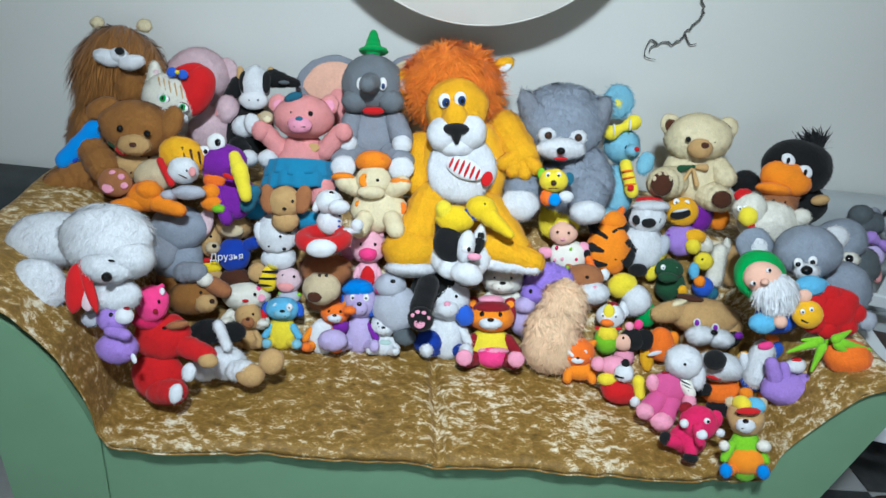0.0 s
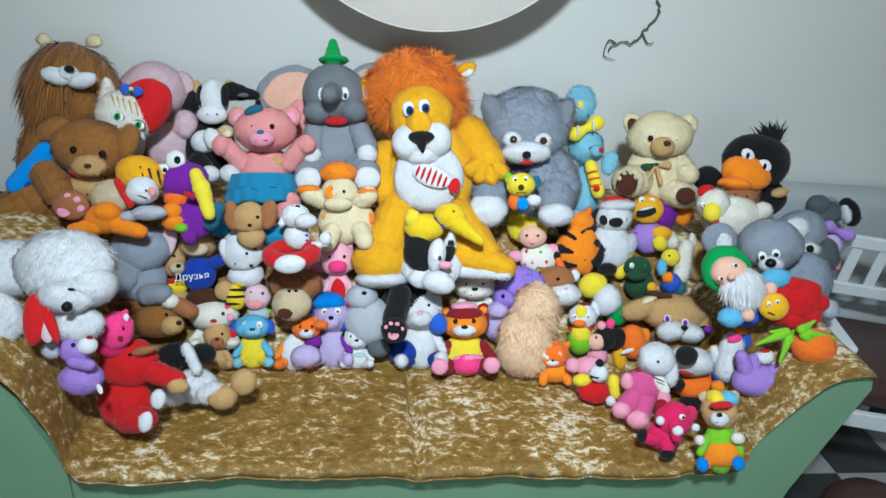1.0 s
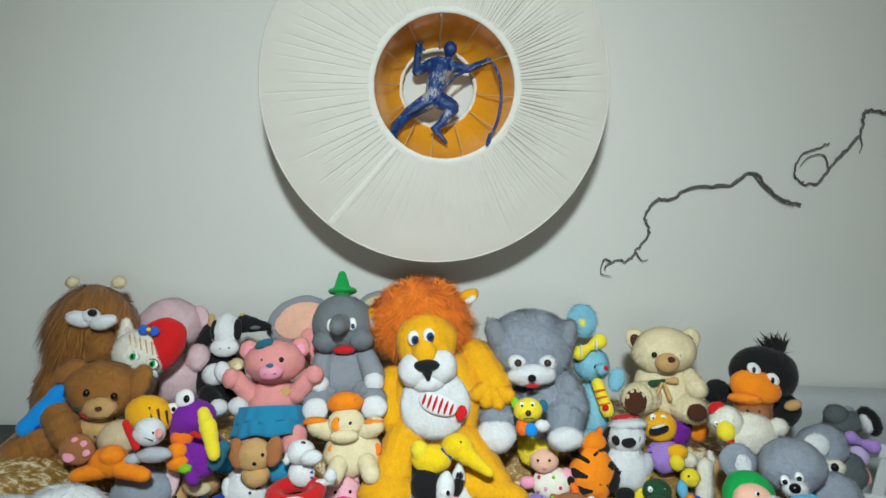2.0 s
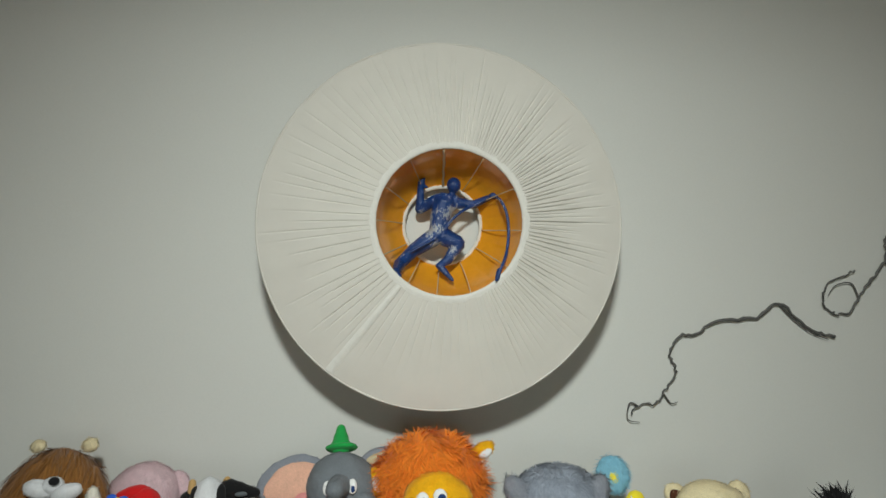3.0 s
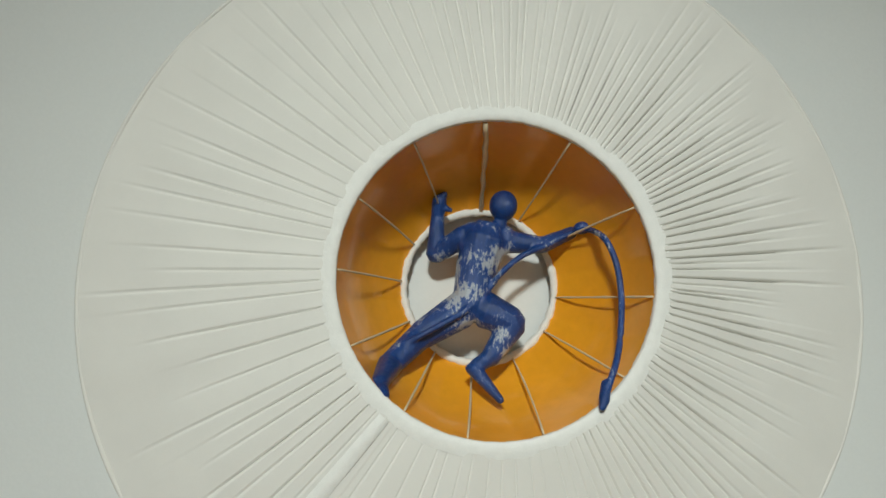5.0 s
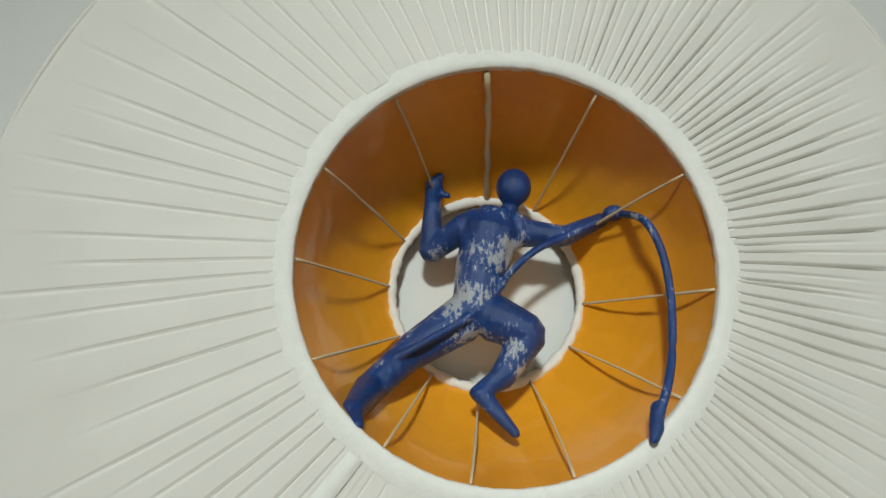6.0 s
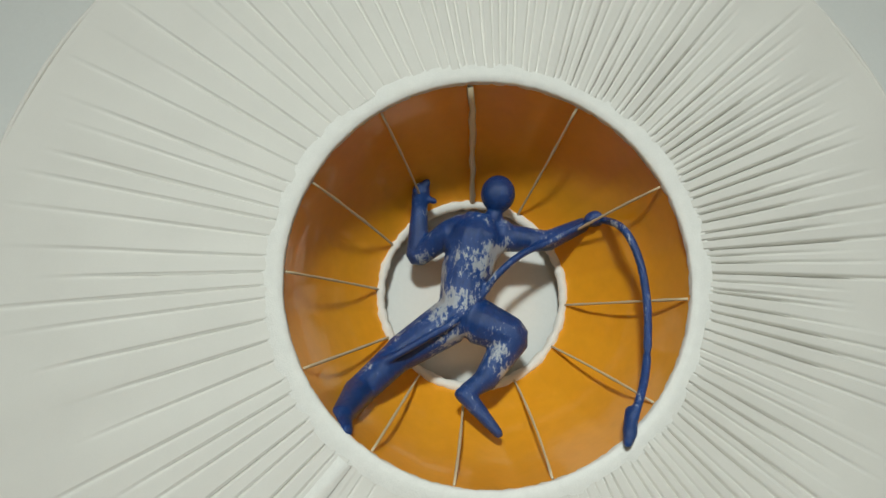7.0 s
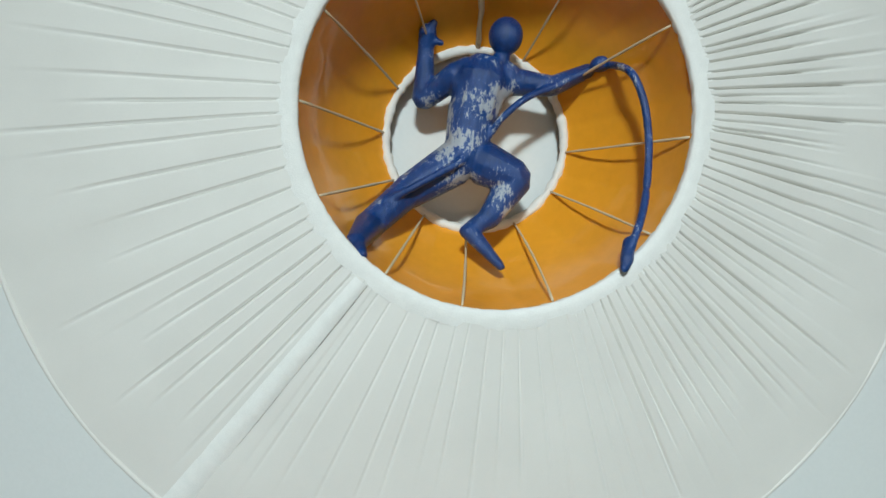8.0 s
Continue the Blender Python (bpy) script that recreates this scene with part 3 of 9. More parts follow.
WHITE_PLASTIC = surface("white_plastic", (0.80, 0.80, 0.80), 0.15, 30.0, 0.03, 0.0)
BROWN_PLASTIC = surface("brown_plastic", (0.05, 0.022, 0.012), 0.15, 30.0, 0.1, 0.0)
BLUE_PLASTIC = surface("blue_plastic", (0.02, 0.05, 0.16), 0.15, 30.0, 0.1, 0.0)


def toy(name, place, label, category, one=False):
    """A soft toy's base; it leans back on the heap. one: all its pieces go into one mesh."""
    lean = pose(*place, 61.5, -7.3, -5.5)
    if one:
        ob = new(name, bpy.data.meshes.new(name))
        ob["single"] = 1
    else:
        ob = new(name)
    ob.matrix_basis = lean
    return tagged(ob, label, category)


def fur_blades(bm, length, seed):
    """Short pile: thin blades on every face, so that the outline is soft."""
    g = random.Random(seed)
    lie = bm.verts.layers.float_vector.new("pile")
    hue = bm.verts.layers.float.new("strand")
    bm.normal_update()
    for v in bm.verts:
        v[lie] = v.normal
    faces = bm.faces[:]
    total = sum(f.calc_area() for f in faces)
    want = min(7000, total / (0.0033 * 0.0033) * (1.0 if length > 0.005 else 0.8))
    length = length * 1.25
    down = Vector((0.1, -1.0, 0.1))
    for f in faces:
        k = want * f.calc_area() / max(total, 1e-9)
        nrm = f.normal.copy()
        comb = down - nrm * down.dot(nrm)
        for _ in range(int(k) + (g.random() < k % 1)):
            a, b = g.random(), g.random()
            c = [v.co for v in f.verts]
            q = (c[0] * (1 - a) + c[1] * a) * (1 - b) + (c[-1] * (1 - a) + c[2] * a) * b
            lay = comb + Vector((g.uniform(-0.9, 0.9), g.uniform(-0.9, 0.9), g.uniform(-0.9, 0.9)))
            lay = (lay - nrm * lay.dot(nrm)).normalized()
            way = (lay + nrm * g.uniform(0.05, 0.55)).normalized()
            side = way.cross(nrm).normalized() * g.uniform(0.0007, 0.0013) * (1 + 30 * length)
            tip = q + way * length * g.uniform(0.6, 1.3)
            q = q + nrm * 0.0004
            v = [bm.verts.new(q - side), bm.verts.new(q + side), bm.verts.new(tip)]
            soft = sum((w.normal for w in f.verts), Vector()).normalized()
            soft = (soft + Vector((g.uniform(-0.16, 0.16), g.uniform(-0.16, 0.16), g.uniform(-0.16, 0.16)))).normalized()
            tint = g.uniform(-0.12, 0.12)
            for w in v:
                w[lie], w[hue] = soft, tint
            bm.faces.new(v)


def place_part(t, name, bm, material, at, turn, on, label):
    if "single" in t:
        me = t.data
        m = Matrix.Translation(at) @ Euler((0, 0, radians(turn))).to_matrix().to_4x4()
        bm.transform(m)
        tmp = bmesh.new()
        tmp.from_mesh(me)
        if material.name not in [s.name for s in me.materials]:
            me.materials.append(material)
        i = [s.name for s in me.materials].index(material.name)
        for f in bm.faces:
            f.material_index, f.smooth = i, True
        piece = bpy.data.meshes.new("piece")
        bm.to_mesh(piece)
        tmp.from_mesh(piece)
        tmp.to_mesh(me)
        tmp.free()
        bm.free()
        bpy.data.meshes.remove(piece)
        return t
    ob = part(name, bm, material, None, label)
    m = Matrix.Translation(at) @ Euler((0, 0, radians(turn))).to_matrix().to_4x4()
    host = t
    if on:
        for c in reversed(t.children):
            if c.name.split(".")[0] == on:
                host = c
                m = c.matrix_basis.inverted() @ m
                break
    ob.parent = host
    ob.matrix_basis = m
    return ob


SEEDS = [0]


def ball(t, name, material, x, y, z, w, h, d, turn=0, pile=0, on="", label=""):
    """A stuffed, slightly uneven round piece: width, height, depth."""
    SEEDS[0] += 1
    big = max(w, h)
    u = 12 if big < 0.03 else 20 if big < 0.09 else 28
    bm = bmesh.new()
    bmesh.ops.create_uvsphere(bm, u_segments=u, v_segments=u * 2 // 3, radius=0.5)
    off = SEEDS[0] * 3.7
    amount = 0.0 if big < 0.02 else 0.07
    for v in bm.verts:
        k = 1 + amount * noise.noise(v.co * 3.2 + Vector((off, 0, 0))) + 0.5 * amount * noise.noise(v.co * 8 + Vector((0, off, 0)))
        v.co = Vector((v.co.x * w * k, v.co.y * h * k, v.co.z * d * k))
    bm.normal_update()
    if pile:
        fur_blades(bm, pile, SEEDS[0])
    return place_part(t, name, bm, material, (x, y, z), turn, on, label)


def limb(t, name, material, a, b, ra, rb, pile=0, on="", label=""):
    """A stuffed arm, leg, ear or band from a to b, round at both ends."""
    SEEDS[0] += 1
    a, b = Vector(a), Vector(b)
    d = b - a
    n = 7
    pts, rad = [], []
    for c, r, s in ((a, ra, -1), (b, rb, 1)):
        ends = [(c + d.normalized() * s * r * math.sin(q), r * max(0.08, math.cos(q))) for q in (0.0, 0.6, 1.1, 1.45)]
        if s < 0:
            ends = ends[::-1]
            pts += [p for p, _ in ends]
            rad += [q for _, q in ends]
            pts += [a + d * k / n for k in range(1, n)]
            rad += [(ra + (rb - ra) * k / n) * (1 + 0.05 * math.sin(2.1 * k + SEEDS[0])) for k in range(1, n)]
        else:
            pts += [p for p, _ in ends]
            rad += [q for _, q in ends]
    bm = bmesh.new()
    mid = (a + b) / 2
    tube(bm, [p - mid for p in pts], rad, 10 if max(ra, rb) < 0.012 else 16)
    bm.normal_update()
    if pile:
        fur_blades(bm, pile, SEEDS[0])
    return place_part(t, name, bm, material, mid, 0, on, label)


def tufts(t, name, material, x, y, z, w, h, d, count, length, width, seed, fall, label=""):
    """Long locks standing out from a rounded base; fall pulls them downwards."""
    g = random.Random(seed)
    bm = bmesh.new()
    bmesh.ops.create_uvsphere(bm, u_segments=20, v_segments=14, radius=0.5)
    for v in bm.verts:
        v.co = Vector((v.co.x * w, v.co.y * h, v.co.z * d))
    lie = bm.verts.layers.float_vector.new("pile")
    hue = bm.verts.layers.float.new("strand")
    bm.normal_update()
    for v in bm.verts:
        v[lie] = v.normal
    for _ in range(count):
        q = Vector((g.gauss(0, 1), g.gauss(0, 1), g.gauss(0, 1) + 0.4)).normalized()
        p = Vector((q.x * w / 2, q.y * h / 2, q.z * d / 2))
        out = Vector((q.x / w, q.y / h, q.z / d)).normalized()
        clump = noise.noise_vector(p * 22 + Vector((seed, 0, 0))) * 2.2
        lay = clump + Vector((g.uniform(-0.5, 0.5), g.uniform(-0.5, 0.5) - 1.6 * fall, g.uniform(-0.5, 0.5)))
        lay = (lay - out * lay.dot(out)).normalized()
        way = (out * g.uniform(0.15, 0.5) + lay * 0.85).normalized()
        ln, wd = length * g.uniform(0.5, 1.15), width * g.uniform(0.6, 1.2)
        bend = (Vector((g.uniform(-0.3, 0.3), -0.15 - fall * 0.3, 0)) - out * 0.1) * ln
        side = (way.cross(out) + Vector((g.uniform(-0.2, 0.2), g.uniform(-0.2, 0.2), g.uniform(-0.2, 0.2)))).normalized() * wd * 0.5
        m1, tip = p + way * ln * 0.55 + bend * 0.25, p + way * ln + bend * 0.8
        v = [bm.verts.new(c) for c in (p - way * wd - side, p - way * wd + side, m1 + side * 0.7, m1 - side * 0.7, tip)]
        soft = (out + Vector((g.uniform(-0.3, 0.3), g.uniform(-0.3, 0.3), g.uniform(-0.3, 0.3)))).normalized()
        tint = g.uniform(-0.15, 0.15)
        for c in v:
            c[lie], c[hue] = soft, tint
        bm.faces.new(v[:4])
        bm.faces.new((v[3], v[2], v[4]))
    return place_part(t, name, bm, material, (x, y, z), 0, "", label)


def band(t, name, material, x, y, z, R, r, flat=1.0, tilt=0, on="", label=""):
    """A ring: a swimming ring, a collar or a hat's brim."""
    SEEDS[0] += 1
    bm = bmesh.new()
    rows = []
    for k in range(36):
        a = 2 * math.pi * k / 36
        rows.append([((R + r * math.cos(q)) * math.cos(a), r * flat * math.sin(q), (R + r * math.cos(q)) * math.sin(a)) for q in (2 * math.pi * j / 10 for j in range(10))])
    rows.append(rows[0])
    grid(bm, rows, closed=True)
    bmesh.ops.remove_doubles(bm, verts=bm.verts[:], dist=1e-6)
    bm.transform(Euler((radians(tilt), 0, 0)).to_matrix().to_4x4())
    bmesh.ops.recalc_face_normals(bm, faces=bm.faces[:])
    return place_part(t, name, bm, material, (x, y, z), 0, on, label)



def frill(t, name, material, x, y, z, w, d, top, drop, waves, on="", label=""):
    """A gathered strip of cloth round a body: it hangs from top by drop and flares in folds."""
    bm = bmesh.new()
    n = waves * 6
    rows = []
    for s in range(6):
        q = s / 5
        row = []
        for k in range(n):
            a = 2 * math.pi * k / n
            f = 1 + q * 0.10 + 0.035 * (0.4 + q) * math.sin(waves * a + 0.7 * math.sin(3 * a))
            row.append((w / 2 * f * math.cos(a), top - drop * q + 0.004 * q * math.sin(waves * a * 0.5 + 1), d / 2 * f * math.sin(a)))
        rows.append(row)
    rows += [[(p[0] * 0.97, p[1], p[2] * 0.97) for p in row] for row in reversed(rows)]
    grid(bm, rows, closed=True)
    bmesh.ops.recalc_face_normals(bm, faces=bm.faces[:])
    return place_part(t, name, bm, material, (x, y, z), 0, on, label)


def lettering(t, words, x, y, z, size):
    """White printed words on a shirt."""
    cu = bpy.data.curves.new("lettering", "FONT")
    cu.body, cu.size, cu.extrude, cu.align_x, cu.align_y = words, size, 0.0006, "CENTER", "CENTER"
    tmp = new("lettering", cu)
    me = bpy.data.meshes.new_from_object(tmp)
    bpy.data.objects.remove(tmp)
    me.materials.append(WHITE_PLASTIC)
    ob = new("lettering", me)
    ob.parent = t
    ob.matrix_basis = pose(x, y, z, 0, 0, 4)
    return ob


t = toy("plush_dog", (-0.891, 2.470, 1.054), "long-haired brown plush dog with a white moustache against the wall", "plush toy")
ball(t, "body", FUR["brown"], -0.0364, -0.1666, -0.0179, 0.2342, 0.3423, 0.2144, 0, 0.017)
tufts(t, "hair", FUR["brown"], 0.0089, 0.05, 0, 0.2465, 0.2948, 0.2144, 6500, 0.0720, 0.0052, 3, 2.2, label="long brown hair")
tufts(t, "side_hair", FUR["brown"], -0.0682, -0.1357, 0.0089, 0.0715, 0.3037, 0.1072, 2000, 0.0643, 0.0052, 4, 2.2)
tufts(t, "side_hair", FUR["brown"], 0.1114, 0.0333, 0.0089, 0.0715, 0.2144, 0.0893, 700, 0.0715, 0.0089, 5, 3)
ball(t, "moustache", FUR["white"], 0.045, 0.0576, 0.1399, 0.0877, 0.0500, 0.0464, -14, 0.005)
ball(t, "moustache", FUR["white"], 0.1209, 0.0441, 0.1399, 0.0800, 0.0440, 0.0464, 14, 0.005)
ball(t, "muzzle", FUR["white"], 0.0823, 0.0633, 0.1435, 0.0572, 0.0464, 0.0464, 0, 0.005)
ball(t, "nose", FUR["black"], 0.1000, 0.0688, 0.1716, 0.0281, 0.0225, 0.0246)
ball(t, "chest", FUR["brown"], 0.0807, -0.0182, 0.0715, 0.107, 0.1208, 0.0893, 0, 0.017)
ball(t, "ear_tip", FUR["cream"], 0.0805, 0.2062, -0.0071, 0.0466, 0.0394, 0.0286, 0, 0.009)
ball(t, "ear_tip", FUR["cream"], -0.0755, 0.2133, -0.0071, 0.043, 0.0359, 0.0286, 0, 0.009)

t = toy("plush_elephant", (-0.629, 2.520, 1.049), "large pale pink plush elephant behind other toys", "plush toy")
ball(t, "head", FUR["ppink"], -0.0186, 0.0594, 0, 0.2136, 0.195, 0.1672, 0, 0.009)
ball(t, "body", FUR["ppink"], 0.0256, -0.1243, 0.0186, 0.175, 0.1658, 0.1486, 0, 0.009)
ball(t, "ear", FUR["ppink"], 0.0799, 0.0836, 0, 0.0594, 0.0836, 0.0297, 20, 0.009)
ball(t, "trunk", FUR["ppink"], 0.0995, -0.059, 0.0557, 0.076, 0.0905, 0.0669, 0, 0.009)
ball(t, "cheek", FUR["pink"], 0.0778, -0.0688, 0.0754, 0.0251, 0.0359, 0.0093, 0, 0, on="trunk")

t = toy("plush_cat", (-0.688, 2.340, 1.083), "cream tabby plush cat in a red beret", "plush toy")
ball(t, "body", FUR["offw"], -0.0157, -0.0835, -0.0085, 0.1369, 0.1198, 0.1022, 0, 0.009)
ball(t, "head", FUR["offw"], 0.0105, -0.0056, 0.0102, 0.1740, 0.1400, 0.1124, -24, 0.009, label="pale tabby head with green eyes")
for k in range(5):
    a = 0.0 + 0.017 * k
    limb(t, "stripe", FUR["tan"], (a - 0.008, 0.049 - 0.006 * k, 0.0560 - 0.002 * abs(k - 2)), (a + 0.004, 0.018 - 0.008 * k, 0.0665 - 0.002 * abs(k - 2)), 0.0028, 0.0018, 0, on="head")
limb(t, "ear", FUR["offw"], (-0.0409, 0.0511, 0), (-0.0463, 0.1003, 0), 0.0286, 0.0123, 0.009)
ball(t, "inner_ear", FUR["ppink"], -0.0339, 0.069, 0.0152, 0.0203, 0.0271, 0.017, 0, 0, on="head")
ball(t, "lid", FUR["dbrown"], 0.0150, -0.0150, 0.0640, 0.041, 0.030, 0.0109, -20, 0, on="head")
ball(t, "eye", WHITE_PLASTIC, 0.0154, -0.0173, 0.0665, 0.036, 0.0262, 0.0119, -20, 0, on="head")
ball(t, "iris", FUR["green"], 0.0161, -0.0177, 0.068, 0.0231, 0.0231, 0.0136, 0, 0, on="head")
ball(t, "pupil", BLACK_PLASTIC, 0.0166, -0.018, 0.0695, 0.0099, 0.0165, 0.0153, 0, 0, on="head")
ball(t, "lid", FUR["dbrown"], 0.0693, -0.0393, 0.0535, 0.041, 0.030, 0.0109, -20, 0, on="head")
ball(t, "eye", WHITE_PLASTIC, 0.0703, -0.0413, 0.0559, 0.036, 0.0262, 0.0119, -20, 0, on="head")
ball(t, "iris", FUR["green"], 0.0709, -0.0416, 0.0574, 0.0231, 0.0231, 0.0136, 0, 0, on="head")
ball(t, "pupil", BLACK_PLASTIC, 0.0714, -0.0419, 0.0590, 0.0099, 0.0165, 0.0153, 0, 0, on="head")
ball(t, "nose", FUR["rose"], 0.0544, -0.0573, 0.0515, 0.0149, 0.01, 0.0102, 0, 0, on="head")
ball(t, "muzzle", FUR["white"], 0.0535, -0.0643, 0.0378, 0.0502, 0.0301, 0.0239, -20, 0.009, on="head")
ball(t, "beret", FUR["red"], 0.0879, 0.0204, 0.0068, 0.1053, 0.1664, 0.0886, -24, 0, label="red velvet beret")
ball(t, "beret_top", FUR["red"], 0.0661, 0.0791, 0.0034, 0.1021, 0.051, 0.075, 12, 0)
ball(t, "bow", FUR["mblue"], 0.0356, 0.0637, 0.0579, 0.0331, 0.0298, 0.017, 20, 0)
ball(t, "bow", FUR["mblue"], 0.0687, 0.0571, 0.0579, 0.0331, 0.0298, 0.017, -20, 0)
ball(t, "bow_knot", FUR["lyellow"], 0.0565, 0.0608, 0.0682, 0.0132, 0.0132, 0.017)

t = toy("plush_cow", (-0.458, 2.470, 1.052), "black and white plush cow with tan horns", "plush toy")
ball(t, "body", FUR["black"], -0.0158, -0.0903, -0.0092, 0.1663, 0.1848, 0.1288, 0, 0.005)
ball(t, "head", FUR["white"], 0.0163, 0.0537, 0.0405, 0.0939, 0.1264, 0.092, 0, 0.005)
ball(t, "muzzle", FUR["white"], 0.0197, -0.0008, 0.0571, 0.0968, 0.0609, 0.0626, 0, 0, on="head")
ball(t, "nostril", FUR["dgrey"], 0.0145, -0.006, 0.0859, 0.0071, 0.0071, 0.0055, 0, 0, on="muzzle")
ball(t, "nostril", FUR["dgrey"], 0.0428, -0.006, 0.0859, 0.0071, 0.0071, 0.0055, 0, 0, on="muzzle")
limb(t, "horn", FUR["tan"], (-0.0368, 0.0805, 0.0221), (-0.0429, 0.1099, 0.0147), 0.0146, 0.011)
limb(t, "horn", FUR["tan"], (0.0579, 0.0805, 0.0221), (0.0594, 0.1099, 0.0147), 0.0146, 0.011)
limb(t, "ear", FUR["black"], (-0.046, 0.0615, 0.011), (-0.0727, 0.0231, 0.0184), 0.0293, 0.0201, 0.005)
limb(t, "ear", FUR["black"], (0.0675, 0.0835, 0.011), (0.1417, 0.0718, 0), 0.0311, 0.0129, 0.005)
ball(t, "ear_patch", FUR["dgrey"], 0.1129, 0.0619, 0.0438, 0.0361, 0.0144, 0.0184, 0, 0, on="head")
ball(t, "eye_patch", FUR["black"], -0.0092, 0.0556, 0.0673, 0.0357, 0.0713, 0.0221, 0, 0, on="head")
ball(t, "eye_patch", FUR["black"], 0.0608, 0.0568, 0.0629, 0.0286, 0.0715, 0.0221, 0, 0, on="head")
ball(t, "belly", FUR["white"], -0.0096, -0.0847, 0.0552, 0.0825, 0.0717, 0.0552, 0, 0.005)
limb(t, "leg", FUR["black"], (-0.0306, -0.1459, 0.046), (0.0106, -0.1897, 0.0736), 0.0306, 0.0267, 0.005)
ball(t, "hoof", FUR["white"], 0.0188, -0.1919, 0.0883, 0.06, 0.053, 0.0515, 0, 0.005)
ball(t, "arm", FUR["white"], 0.0764, -0.1897, 0.0736, 0.064, 0.0569, 0.0515, 0, 0.005)

t = toy("plush_monkey", (-0.400, 2.360, 1.044), "small beige plush monkey beside the cow", "plush toy")
ball(t, "head", FUR["beige"], 0.0035, 0.0035, 0, 0.046, 0.0425, 0.0354, 0, 0.005)
ball(t, "face", FUR["cream"], 0.0113, -0.0048, 0.0144, 0.0281, 0.0228, 0.0142, 0, 0, on="head")
ball(t, "eye", BLACK_PLASTIC, 0.005, 0.0016, 0.017, 0.0053, 0.0055, 0.0042, 0, 0, on="head")
ball(t, "eye", BLACK_PLASTIC, 0.0185, 0.002, 0.0152, 0.0053, 0.0055, 0.0042, 0, 0, on="head")
ball(t, "ear", FUR["tan"], -0.0195, 0.0071, 0, 0.0142, 0.0177, 0.0088, 0, 0.005)
ball(t, "body", FUR["beige"], -0.0035, -0.0319, 0, 0.0389, 0.0389, 0.0319, 0, 0.005)
ball(t, "arm", FUR["white"], -0.0407, -0.0177, 0, 0.0531, 0.0708, 0.0389, 20, 0.005)

t = toy("plush_bear", (-0.276, 2.360, 0.982), "pink plush bear in a shiny blue skirt with raised arms", "plush toy")
ball(t, "body", FUR["pink"], -0.0036, -0.0507, 0, 0.1665, 0.152, 0.1267, 0, 0.005)
ball(t, "leg", FUR["pink"], -0.0561, -0.1649, 0.0543, 0.0776, 0.0988, 0.0724, 20, 0.005)
ball(t, "leg", FUR["pink"], 0.0762, -0.172, 0.0543, 0.0776, 0.1058, 0.0724, -20, 0.005)
ball(t, "foot", FUR["skirt"], -0.1167, -0.2196, 0.076, 0.1082, 0.0803, 0.0796, 20, 0, label="blue shiny slipper")
ball(t, "foot", FUR["skirt"], 0.0511, -0.2633, 0.1086, 0.0962, 0.0653, 0.0796, -6, 0, label="blue shiny slipper")
ball(t, "skirt", FUR["skirt"], -0.0057, -0.1114, 0.0217, 0.2114, 0.0967, 0.1701, 0, 0, label="shiny blue skirt")
frill(t, "frill", FUR["skirt"], -0.0057, -0.1114, 0.0217, 0.205, 0.166, 0.042, 0.05, 13, on="skirt", label="gathered blue frill")
frill(t, "frill", FUR["skirt"], -0.0057, -0.1114, 0.0217, 0.222, 0.182, 0.002, 0.05, 15, on="skirt", label="gathered blue frill")
limb(t, "arm", FUR["pink"], (-0.0694, -0.0319, 0.0181), (-0.1158, 0.0241, 0.0434), 0.0323, 0.0284, 0.005)
ball(t, "paw", FUR["pink"], -0.1249, 0.022, 0.0543, 0.06, 0.0635, 0.0507, 0, 0.005)
limb(t, "arm", FUR["pink"], (0.0724, -0.0355, 0.0181), (0.1254, 0.0206, 0.0434), 0.0323, 0.0284, 0.005)
ball(t, "paw", FUR["pink"], 0.1379, 0.022, 0.0543, 0.06, 0.06, 0.0507, 0, 0.005)
ball(t, "head", FUR["pink"], 0.0127, 0.0679, 0.0543, 0.187, 0.1376, 0.1375, 0, 0.005)
ball(t, "ear", FUR["pink"], -0.076, 0.1119, 0.0398, 0.0604, 0.0639, 0.029, 0, 0.005)
ball(t, "inner_ear", FUR["rose"], -0.0725, 0.1054, 0.0523, 0.0353, 0.0388, 0.0109, 0, 0, on="ear")
ball(t, "ear", FUR["pink"], 0.0892, 0.1119, 0.0398, 0.0604, 0.0639, 0.029, 0, 0.005)
ball(t, "inner_ear", FUR["rose"], 0.0916, 0.1054, 0.0523, 0.0353, 0.0388, 0.0109, 0, 0, on="ear")
ball(t, "muzzle", FUR["rose"], 0.0137, 0.0335, 0.1103, 0.0755, 0.0549, 0.0471, 0, 0.005, on="head")
ball(t, "nose", FUR["teal"], 0.0162, 0.0469, 0.1278, 0.0255, 0.017, 0.0163, 0, 0, on="muzzle")
ball(t, "eye", BLACK_PLASTIC, -0.0112, 0.0687, 0.1138, 0.0171, 0.018, 0.0145, 0, 0, on="head")
ball(t, "eye", BLACK_PLASTIC, 0.0482, 0.0659, 0.1187, 0.0171, 0.0179, 0.0145, 0, 0, on="head")
ball(t, "hair_tuft", FUR["teal"], -0.0099, 0.1189, 0.105, 0.0585, 0.0275, 0.0326, 18, 0.005)
limb(t, "smile", FUR["dbrown"], (0.0013, 0.0227, 0.1295), (0.0353, 0.0227, 0.1295), 0.0017, 0.0017, 0, on="muzzle")
ball(t, "tummy_flower", FUR["purple"], 0.0071, -0.0759, 0.0605, 0.0193, 0.0141, 0.0072, 0, 0, on="body")
ball(t, "tummy_stain", FUR["tan"], 0.0433, -0.0265, 0.0492, 0.0389, 0.0283, 0.0054, 0, 0, on="body")

